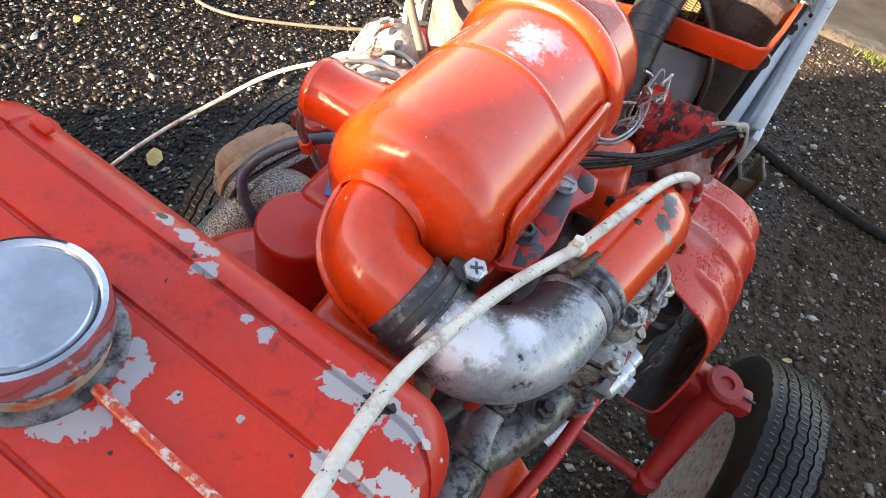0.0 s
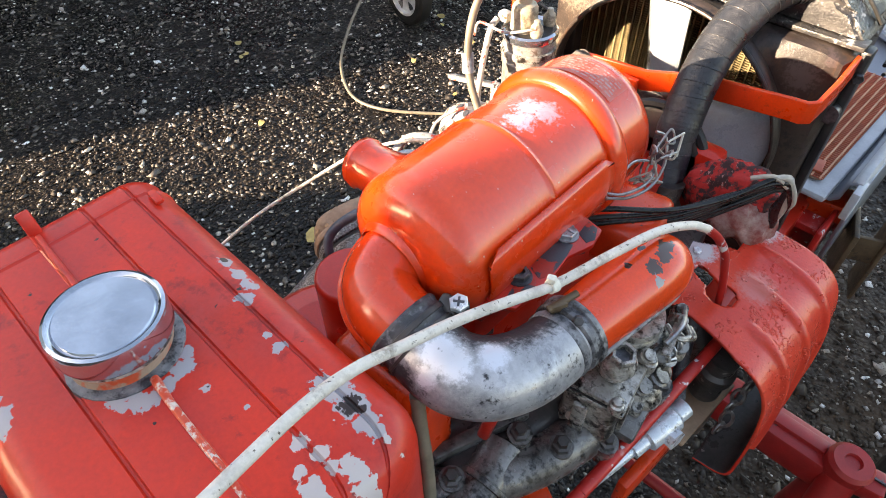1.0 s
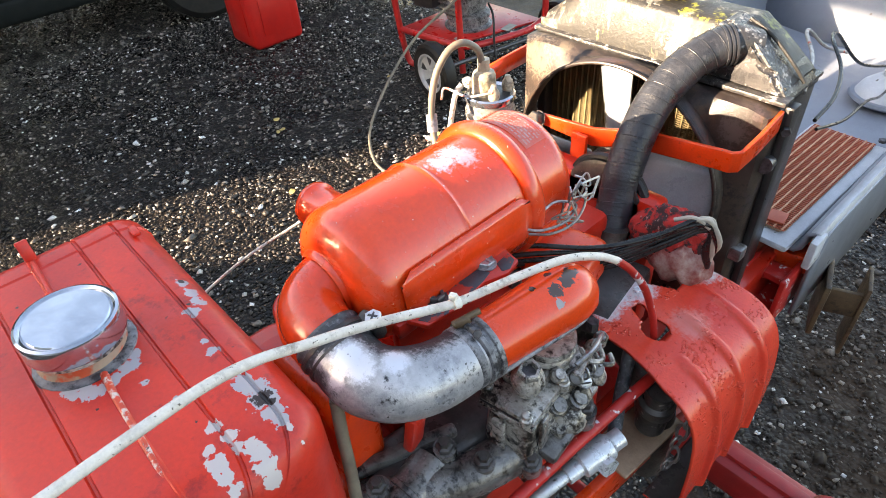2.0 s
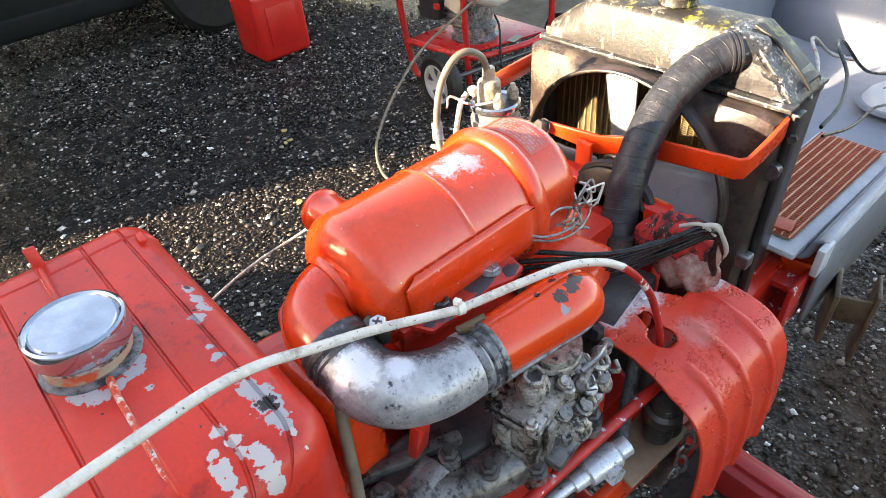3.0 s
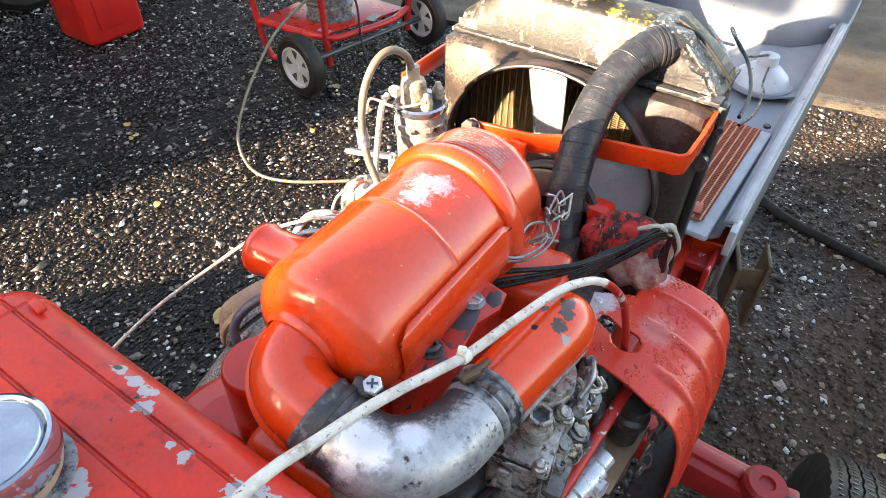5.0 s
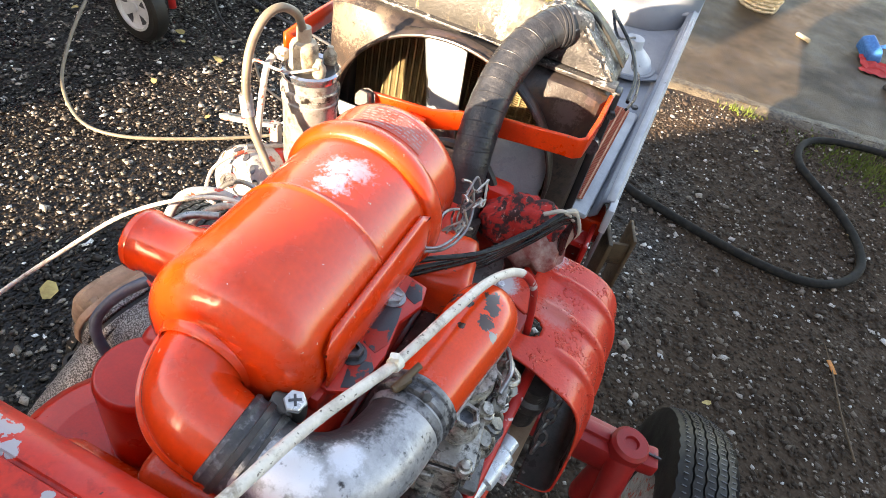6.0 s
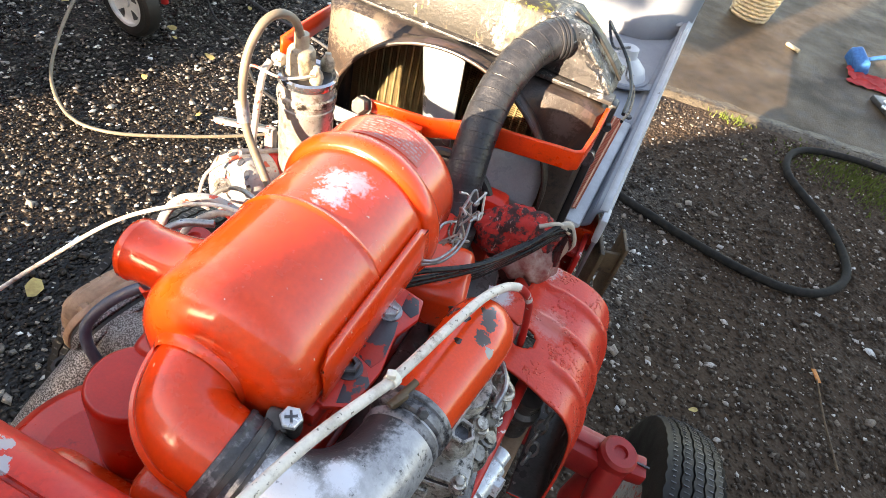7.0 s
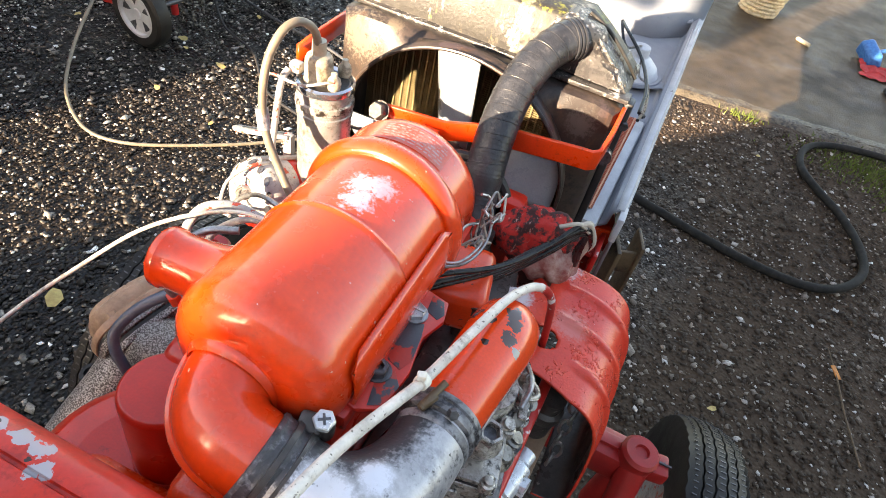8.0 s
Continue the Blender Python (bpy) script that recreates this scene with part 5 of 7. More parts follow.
# ---- plug leads and glove ----
def leads():
    t = thing("spark_plug_leads", "bundle of black spark plug leads bleached at their ends", "cable bundle", (0.03, 0.21, 1.07))
    rng = random.Random(2)
    high = [Vector(v) for v in ((-0.035, 0.095, 1.108), (-0.010, 0.125, 1.112), (0.029, 0.177, 1.103), (0.058, 0.225, 1.104), (0.082, 0.266, 1.112))]
    low = [Vector(v) for v in ((-0.035, 0.140, 1.048), (-0.008, 0.178, 1.044), (0.030, 0.212, 1.054), (0.062, 0.248, 1.080), (0.086, 0.274, 1.098))]
    for k in range(7):
        f = (0.0, 0.10, 0.32, 0.52, 0.66, 0.84, 1.0)[k]
        pts = [p.lerp(q, f) + Vector((rng.uniform(-0.002, 0.002), rng.uniform(-0.002, 0.002), rng.uniform(-0.003, 0.003))) for p, q in zip(high, low)]
        ob = part("lead", tube(pts, 0.0026, 10, 8), M_WIRE, t)
        tip = pts[-1] + Vector((0.009, 0.012, -0.004))
        part("lead_end", tube([pts[-1], tip, Vector((0.101 - 0.002 * k, 0.290, 1.080 - 0.003 * k)), Vector((0.094, 0.297, 1.055 - 0.003 * k))], [0.0026, 0.0034, 0.0034, 0.0030], 10, 6), M_WIREPALE if k in (0, 2, 3) else M_WIRE, ob)
    part("strap", tube([pts[-1] + Vector((-0.020, -0.018, 0.014)), pts[-1] + Vector((-0.004, -0.010, 0.020)), pts[-1] + Vector((0.008, 0.002, 0.006))], 0.0022, 8, 6), M_WIREPALE, t)
    g = thing("work_glove", "dirty red and black knitted glove stuffed over the leads", "glove", (0.05, 0.30, 1.02))
    bm = bmesh.new()
    bmesh.ops.create_icosphere(bm, subdivisions=5, radius=1.0)
    for v in bm.verts:
        p = v.co.copy()
        r = 1 + 0.14 * noise.noise(p * 2.2) + 0.05 * noise.noise(p * 6) + 0.030 * math.sin(p.x * 26 + 3 * noise.noise(p * 2.5))
        v.co = Vector((0.040 + p.x * 0.044 * r + p.y * 0.010, 0.306 + p.y * 0.024 * r, 1.046 + p.z * 0.038 * r + p.x * 0.008))
    part("palm", bm, M_GLOVE, g)
    bm = bmesh.new()
    bmesh.ops.create_icosphere(bm, subdivisions=4, radius=1.0)
    for v in bm.verts:
        p = v.co.copy()
        r = 1 + 0.20 * noise.noise(p * 2.0 + Vector((4, 0, 0))) + 0.05 * noise.noise(p * 7)
        v.co = Vector((0.062 + p.x * 0.034 * r, 0.300 + p.y * 0.022 * r, 1.026 + p.z * 0.030 * r + 0.004 * math.sin(p.x * 9)))
    part("cuff", bm, M_GLOVEDIRT, g, "stained leather cuff")
    w = thing("tangled_wire", "tangle of pale rusty tie wire hooked on the canister lid", "wire", (0.004, 0.15, 1.12))
    rng = random.Random(7)
    part("strand", tube([(-0.004, 0.108, 1.150), (0.008, 0.122, 1.146), (0.014, 0.150, 1.144), (0.009, 0.168, 1.150), (-0.002, 0.152, 1.156), (-0.001, 0.128, 1.157), (-0.005, 0.113, 1.158)], 0.0013, 8, 8), M_STEEL, w)
    part("strand", tube([(-0.003, 0.112, 1.142), (0.010, 0.130, 1.138), (0.016, 0.155, 1.138), (0.014, 0.175, 1.148), (0.005, 0.185, 1.165), (-0.002, 0.178, 1.172)], 0.0013, 8, 8), M_STEEL, w)
    for k in range(6):
        c = Vector((0.012 + rng.uniform(-0.004, 0.006), 0.165 + rng.uniform(-0.012, 0.016), 1.155 + rng.uniform(-0.012, 0.012)))
        pts = [c + Vector((rng.uniform(-0.010, 0.010), rng.uniform(-0.014, 0.014), rng.uniform(-0.014, 0.014))) for _ in range(7)]
        part("strand", tube(pts, 0.0010, 6, 8), M_WIREPALE if k % 2 else M_STEEL, w)


leads()


# ---- thin cable, ignition parts on the far side of the engine ----
def far_side():
    c = thing("control_cable", "thin pale control cable arching over the front wheel", "cable", (-0.33, 0.05, 0.95))
    part("cable", tube([(-0.135, 0.115, 1.100), (-0.20, 0.110, 1.098), (-0.27, 0.080, 1.066), (-0.32, 0.032, 1.022), (-0.355, -0.03, 0.985), (-0.385, -0.10, 0.935), (-0.41, -0.18, 0.87)], 0.0020, 12, 8), M_CABLE, c)
    t = thing("ignition_coil", "dirty silver ignition coil can with a cream tower and terminals", "ignition coil", (-0.222, 0.300, 1.00))
    o, a = (-0.2230, 0.2990, 1.0400), (-0.03, 0.02, 1)
    part("can", lathe([(0.030, -0.05), (0.030, 0.055), (0.0312, 0.056), (0.0312, 0.060), (0.030, 0.061), (0.030, 0.088), (0, 0.088)], o, a, 40), M_SILVER, t)
    part("band", lathe([(0.0305, 0.066), (0.0322, 0.067), (0.0322, 0.074), (0.0305, 0.075)], o, a, 40), M_CAST, t, "dull clamp band")
    part("cap", lathe([(0.031, 0.086), (0.0325, 0.088), (0.0325, 0.094), (0.030, 0.096), (0.027, 0.093)], o, a, 40), M_CHROME, t, "glassy rolled top")
    part("top_disc", lathe([(0.0285, 0.090), (0.0285, 0.0925), (0.020, 0.0940), (0, 0.0940)], o, a, 36), M_BLACKBAR, t, "dark insulating disc")
    tower = part("tower", lathe([(0.0165, 0.092), (0.0155, 0.098), (0.0148, 0.118), (0.0128, 0.122), (0.008, 0.124), (0.0075, 0.138), (0, 0.138)], (-0.2290, 0.2950, 1.0400), a, 28), M_CREAM, t, "cream plastic tower")
    for x, y in ((-0.206, 0.288), (-0.212, 0.320), (-0.244, 0.314)):
        part("terminal", lathe([(0.0055, 0.092), (0.0070, 0.096), (0.0078, 0.101), (0.0066, 0.106), (0.0040, 0.109), (0.0034, 0.113), (0, 0.114)], (x, y, 1.040), a, 18), M_CREAM, t)
    h = thing("coil_lead", "thick tan lead looping from the coil tower down to the engine", "cable", (-0.2460, 0.2570, 1.0380))
    part("lead", tube([(-0.2320, 0.2950, 1.1740), (-0.2360, 0.2890, 1.1930), (-0.2420, 0.2720, 1.2040), (-0.2480, 0.2530, 1.1980), (-0.2520, 0.2350, 1.1730), (-0.2500, 0.2230, 1.1380), (-0.2400, 0.2150, 1.1030), (-0.2210, 0.2090, 1.0730), (-0.2010, 0.2020, 1.0480)], 0.0044, 14, 8), M_FUELHOSE, h)
    part("boot", tube([(-0.2505, 0.2220, 1.1280), (-0.2440, 0.2170, 1.1080)], 0.0068, 12, smooth=False), M_ALU, h)
    b = thing("coil_bracket", "white painted angle bracket holding the coil", "bracket", (-0.2610, 0.2770, 1.0580))
    part("arm", tube([(-0.2640, 0.2890, 1.1380), (-0.2660, 0.2770, 1.1230), (-0.2640, 0.2590, 1.0630), (-0.2620, 0.2550, 1.0380)], 0.0038, 10, 6), M_WHITEPAINT, b)
    part("knob", box((-0.2580, 0.2950, 1.1400), (0.014, 0.012, 0.012), 0.003), M_WHITEPAINT, b)
    part("wire", tube([(-0.2060, 0.2850, 1.1460), (-0.2360, 0.2690, 1.1380), (-0.2700, 0.2650, 1.1400), (-0.2760, 0.2630, 1.1230)], 0.0016, 8, 6), M_WHITEPAINT, b)
    g = thing("alternator", "chalky white alternator with vent slots over red windings", "alternator", (-0.28, 0.245, 0.94))
    ga = (-0.30, -0.80, 0.30)
    go = (-0.252, 0.300, 0.972)
    part("housing", lathe([(0.034, -0.02), (0.040, -0.012), (0.041, 0.020), (0.0395, 0.022), (0.0395, 0.036), (0.041, 0.038), (0.041, 0.064), (0.0395, 0.074), (0.035, 0.081), (0.027, 0.0855), (0.020, 0.086), (0.018, 0.082), (0.009, 0.082), (0.009, 0.090), (0, 0.090)], go, ga, 40), M_WHITEPAINT, g)
    s, u, ax = basis(ga)
    for k in range(14):
        q = 2 * math.pi * k / 14
        out = s * math.cos(q) + u * math.sin(q)
        lean = (ax + out * 1.1).normalized()
        c0 = Vector(go) + ax * 0.0785 + out * 0.0360
        if k in (4, 5):
            part("coil_window", lathe([(0.0085, -0.002), (0.0085, 0.0016), (0, 0.0016)], c0, lean, 14), M_RED, g, "red varnished windings")
        else:
            part("vent", lathe([(0.0032, -0.002), (0.0032, 0.0016), (0, 0.0016)], c0, lean, 10, squash=1.7), M_BOLT, g)
    for k in range(3):
        q = 0.6 + 2 * math.pi * k / 3
        out = s * math.cos(q) + u * math.sin(q)
        part("through_bolt", tube([Vector(go) + ax * 0.010 + out * 0.0425, Vector(go) + ax * 0.074 + out * 0.0415], 0.0030, 8, smooth=False), M_WHITEPAINT, g)
    part("windings", lathe([(0.0396, 0.0225), (0.0402, 0.024), (0.0402, 0.034), (0.0396, 0.0355)], go, ga, 40), M_RED, g, "red varnished windings")
    part("ear", box((-0.262, 0.285, 1.012), (0.050, 0.016, 0.014), 0.004, (0, 10, 30)), M_WHITEPAINT, g)
    part("wire", tube([(-0.262, 0.262, 1.03), (-0.275, 0.236, 1.035), (-0.292, 0.212, 1.020), (-0.286, 0.190, 1.00), (-0.262, 0.176, 1.01)], 0.0020, 8, 6), M_WHITEPAINT, g)
    k = thing("adjuster_strap", "white slotted adjuster strap above the alternator", "bracket", (-0.30, 0.29, 1.03))
    part("leg", box((-0.272, 0.302, 1.012), (0.012, 0.010, 0.06), 0.002), M_WHITEPAINT, k)
    pts = [(0.036, 0.0), (0.030, 0.009), (-0.030, 0.009), (-0.036, 0.0), (-0.030, -0.009), (0.030, -0.009)]
    m = Matrix.Translation((-0.300, 0.290, 1.036)) @ Euler((radians(-20), 0, radians(22))).to_matrix().to_4x4()
    part("bar", slab(pts, 0.005, m, 0.001), M_WHITEPAINT, k)
    part("slot", slab([(0.024, 0.003), (-0.024, 0.003), (-0.024, -0.003), (0.024, -0.003)], 0.0012, m @ Matrix.Translation((0, 0, 0.0046)), 0.0), M_BOLT, k, "dark slot")
    r = thing("earth_wires", "looped white and grey wires beside the alternator", "wire", (-0.23, 0.16, 1.04))
    part("loop", tube([(-0.185, 0.135, 1.075), (-0.215, 0.130, 1.082), (-0.245, 0.118, 1.072), (-0.252, 0.100, 1.045), (-0.235, 0.095, 1.01)], 0.0046, 12, 8), M_WHITEPAINT, r)
    part("loop", tube([(-0.175, 0.150, 1.082), (-0.205, 0.160, 1.078), (-0.24, 0.175, 1.05), (-0.265, 0.17, 1.02)], 0.0026, 10, 8), M_STEEL, r)
    part("loop", tube([(-0.165, 0.125, 1.088), (-0.198, 0.115, 1.085), (-0.222, 0.098, 1.06), (-0.215, 0.09, 1.02)], 0.0034, 10, 8), M_WHITEPAINT, r)
    part("boot", tube([(-0.262, 0.196, 1.030), (-0.243, 0.180, 1.048)], [0.007, 0.006], 12, smooth=False), M_CAST, r)


far_side()


# ---- radiator, fan and shroud ----
RX0, RX1, RY = -0.279, 0.069, 0.466


def radiator():
    t = thing("radiator", "old radiator with a mossy flaking top tank and dark finned core", "radiator", (-0.08, 0.48, 0.84))
    cx = (RX0 + RX1) / 2
    w = RX1 - RX0
    # top tank: near flat front wall, rounded shoulder, sloping down to the hose end
    bm = bmesh.new()
    rows = []
    for k in range(41):
        f = k / 40
        x = RX0 + 0.004 + (w - 0.008) * f
        hump = 1.220 - 0.044 * max(0, 1 - f / 0.20) ** 1.2 - 0.050 * max(0, (f - 0.80) / 0.20) ** 1.1
        dent = 0.0022 * noise.noise((x * 26, 0, 1))
        row = []
        for y, z in ((RY - 0.008, 1.160), (RY - 0.008, 1.172), (RY - 0.003, 1.160 + (hump - 1.160) * 0.55), (RY + 0.002, hump - 0.007), (RY + 0.005, hump - 0.002), (RY + 0.012, hump), (RY + 0.040, hump + 0.001), (RY + 0.060, hump), (RY + 0.070, hump - 0.004), (RY + 0.076, hump - 0.014), (RY + 0.077, 1.160)):
            row.append(bm.verts.new((x, y + dent * (z > 1.175), z + 0.0012 * noise.noise((x * 60, y * 60, z * 60)))))
        rows.append(row)
    for p, q in zip(rows, rows[1:]):
        for k in range(len(p)):
            bm.faces.new((p[k], p[(k + 1) % len(p)], q[(k + 1) % len(p)], q[k]))
    bm.faces.new(rows[0])
    bm.faces.new(rows[-1])
    tank = part("top_tank", bm, M_MOSSY, t, "mossy flaking top tank", 50)
    # angular outlet casting at the hose end
    bm = bmesh.new()
    for p in ((-0.040, 1.163), (-0.038, 1.211), (-0.018, 1.2260), (0.013, 1.217), (0.048, 1.187), (0.072, 1.161)):
        for y in (RY - 0.017 + max(0.0, p[1] - 1.175) * 0.15, RY + 0.034):
            bm.verts.new((p[0], y, p[1]))
    hull = bmesh.ops.convex_hull(bm, input=bm.verts[:])
    bmesh.ops.bevel(bm, geom=bm.edges[:], offset=0.004, segments=3, affect="EDGES")
    part("outlet_casting", bm, M_BLACKRAD, tank, "flaking black and white outlet casting", 40)
    part("outlet_foot", box((0.021, RY - 0.016, 1.1615), (0.110, 0.022, 0.006), 0.002), M_BLACKRAD, tank)
    part("solder_seam", tube([(-0.003, RY + 0.022, 1.2235), (0.024, RY + 0.023, 1.2105), (0.056, RY + 0.024, 1.184), (0.071, RY + 0.026, 1.167)], 0.0022, 8, 6), M_MOSSY, tank)
    part("tank_flange", box((cx, RY + 0.034, 1.158), (w + 0.004, 0.100, 0.006), 0.002), M_BLACKRAD, t)
    part("tank_flange", box((cx, RY + 0.034, 1.150), (w, 0.094, 0.006), 0.002), M_BLACKRAD, t)
    part("end_bracket", box((0.060, RY + 0.026, 1.169), (0.006, 0.074, 0.030), 0.002, (0, -40, 0)), M_BLACKRAD, tank)
    part("neck", lathe([(0.024, 0), (0.022, 0.004), (0.022, 0.012), (0, 0.012)], (-0.112, RY + 0.045, 1.222), (0, 0, 1), 28), M_MOSSY, tank)
    cap = part("cap", lathe([(0.026, 0.010), (0.027, 0.012), (0.027, 0.018), (0.020, 0.021), (0.018, 0.026), (0, 0.026)], (-0.112, RY + 0.045, 1.222), (0, 0, 1), 32), M_CAST, t, "tarnished pressure cap")
    part("cap_ear", box((-0.084, RY + 0.045, 1.236), (0.018, 0.012, 0.007), 0.002), M_CAST, cap)
    part("hose_neck", tube([(0.012, RY + 0.012, 1.198), (0.000, RY - 0.002, 1.204), (-0.008, RY - 0.010, 1.2055)], 0.0200, 24, 6), M_BLACKRAD, t)
    part("core", box((cx, RY + 0.036, 0.995), (w - 0.03, 0.050, 0.31), 0.002), M_CORE, t, "dark finned core")
    for k in range(30):
        x = RX0 + 0.030 + (w - 0.060) * k / 29
        part("fin_tube", box((x, RY + 0.009, 0.995), (0.0022, 0.004, 0.305), 0), M_CORE, t)
    bm = bmesh.new()
    for k in range(100):
        box((cx, RY + 0.0095, 0.846 + 0.003 * k), (w - 0.036, 0.003, 0.0007), 0, None, bm)
    tagged(part("fin_block", bm, M_CORE, t), kind="stuff")
    for x in (RX0 + 0.008, RX1 - 0.008):
        part("side_channel", box((x, RY + 0.034, 0.995), (0.016, 0.080, 0.32), 0.003), M_BLACKBAR, t)
    part("bottom_tank", box((cx, RY + 0.034, 0.83), (w, 0.085, 0.05), 0.01, seg=3), M_BLACKRAD, t)


radiator()
FAN = Vector((-0.105, 0.416, 1.0165))


def shroud():
    t = thing("fan_shroud", "rusty cream sheet-metal fan shroud with a round opening", "fan shroud", (-0.08, 0.42, 0.86))
    n, R = 72, 0.151
    rims = []
    for k in range(n):
        a = 2 * math.pi * k / n
        c, s = math.cos(a), math.sin(a)
        inner = Vector((FAN.x + R * c, 0.420, FAN.z + R * s))
        lip = Vector((FAN.x + R * c, 0.400, FAN.z + R * s))
        # outward to the rounded oblong of the back edge
        hw, hh = 0.176, 0.153
        k2 = min(hw / max(abs(c), 1e-6), hh / max(abs(s), 1e-6))
        mid = Vector((FAN.x + k2 * c * 0.97, 0.430, 1.003 + k2 * s * 0.97))
        edge = Vector((FAN.x + k2 * c, 0.438, 1.003 + k2 * s))
        back = Vector((FAN.x + k2 * c, 0.462, 1.003 + k2 * s))
        rims.append([lip, inner, mid, edge, back])
    bm = bmesh.new()
    vs = [[bm.verts.new(p) for p in r] for r in rims]
    for k in range(n):
        a, b = vs[k], vs[(k + 1) % n]
        for j in range(len(a) - 1):
            bm.faces.new((a[j], b[j], b[j + 1], a[j + 1]))
    ob = part("panel", bm, M_SHROUD, t, angle=35)
    s = ob.modifiers.new("thick", "SOLIDIFY")
    s.thickness, s.offset = 0.0022, 0
    part("rolled_edge", tube([(FAN.x + R * math.cos(2 * math.pi * k / 48), 0.400, FAN.z + R * math.sin(2 * math.pi * k / 48)) for k in range(49)], 0.0024, 8, 2), M_SHROUD, t)
    b = thing("radiator_stay", "black angle stay with a clip along the side of the radiator", "bracket", (0.077, 0.46, 0.95))
    part("bar", box((0.077, 0.462, 1.015), (0.011, 0.020, 0.28), 0.003, (0, 0, 0)), M_BLACKBAR, b)
    part("clip", lathe([(0.008, 0), (0.008, 0.012), (0.010, 0.013), (0.010, 0.018), (0, 0.018)], (0.074, 0.454, 1.086), (0, -1, 0.1), 18), M_BOLT, b)
    part("clip", box((0.072, 0.440, 0.955), (0.022, 0.018, 0.020), 0.003), M_STEEL, b)
    bolt("bolt", (0.080, 0.453, 1.128), (0.4, -1, 0), 0.010, 0.006, M_BOLT, b)


shroud()


def fan():
    t = thing("cooling_fan", "off-white four-bladed plastic cooling fan standing still", "fan", (FAN.x, FAN.y, FAN.z))
    part("hub", lathe([(0.034, -0.012), (0.034, 0.010), (0.022, 0.014), (0, 0.014)], FAN, (0, -1, 0), 32), M_DARKCAST, t, "dark fan hub")
    for k in range(4):
        a = radians(97 + 90 * k)
        rad, tan = Vector((math.cos(a), 0, math.sin(a))), Vector((-math.sin(a), 0, math.cos(a)))
        bm = bmesh.new()
        g = []
        for i in range(9):
            r = 0.028 + 0.112 * i / 8
            half = 0.031 + 0.003 * i / 8
            row = []
            for j in range(7):
                q = (j / 6 - 0.5) * 2
                twist = radians(-34 + 12 * i / 8)
                row.append(bm.verts.new(FAN + rad * (r + (0.004 * (1 - q * q) if i == 8 else 0)) + tan * (q * half * math.cos(twist)) + Vector((0, -1, 0)) * (q * half * math.sin(twist) - 0.004 * q * q)))
            g.append(row)
        for p, q in zip(g, g[1:]):
            for j in range(6):
                bm.faces.new((p[j], p[j + 1], q[j + 1], q[j]))
        ob = part("blade", bm, M_FAN, t)
        s = ob.modifiers.new("thick", "SOLIDIFY")
        s.thickness, s.offset = 0.003, 0
    p = thing("fan_pulley", "dark fan pulley and ribbed belt on a red water pump", "pulley", (FAN.x - 0.01, 0.335, 0.99))
    part("wheel", lathe([(0.050, -0.012), (0.053, -0.010), (0.046, -0.003), (0.046, 0.003), (0.053, 0.010), (0.050, 0.012)], (-0.052, 0.322, 1.045), (0, 1, 0), 40), M_DARKCAST, p)
    ring = [(-0.052 + 0.053 * math.cos(2 * math.pi * k / 40), 0.322, 1.045 + 0.053 * math.sin(2 * math.pi * k / 40)) for k in range(41)]
    part("belt", tube(ring, 0.0058, 8, 2), M_RUBBER, p, "ribbed black belt")
    part("pump_nose", lathe([(0.030, -0.08), (0.030, 0.03), (0.02, 0.05), (0, 0.05)], (-0.060, 0.27, 1.02), (0, 1, 0), 28), M_RED, p)


fan()


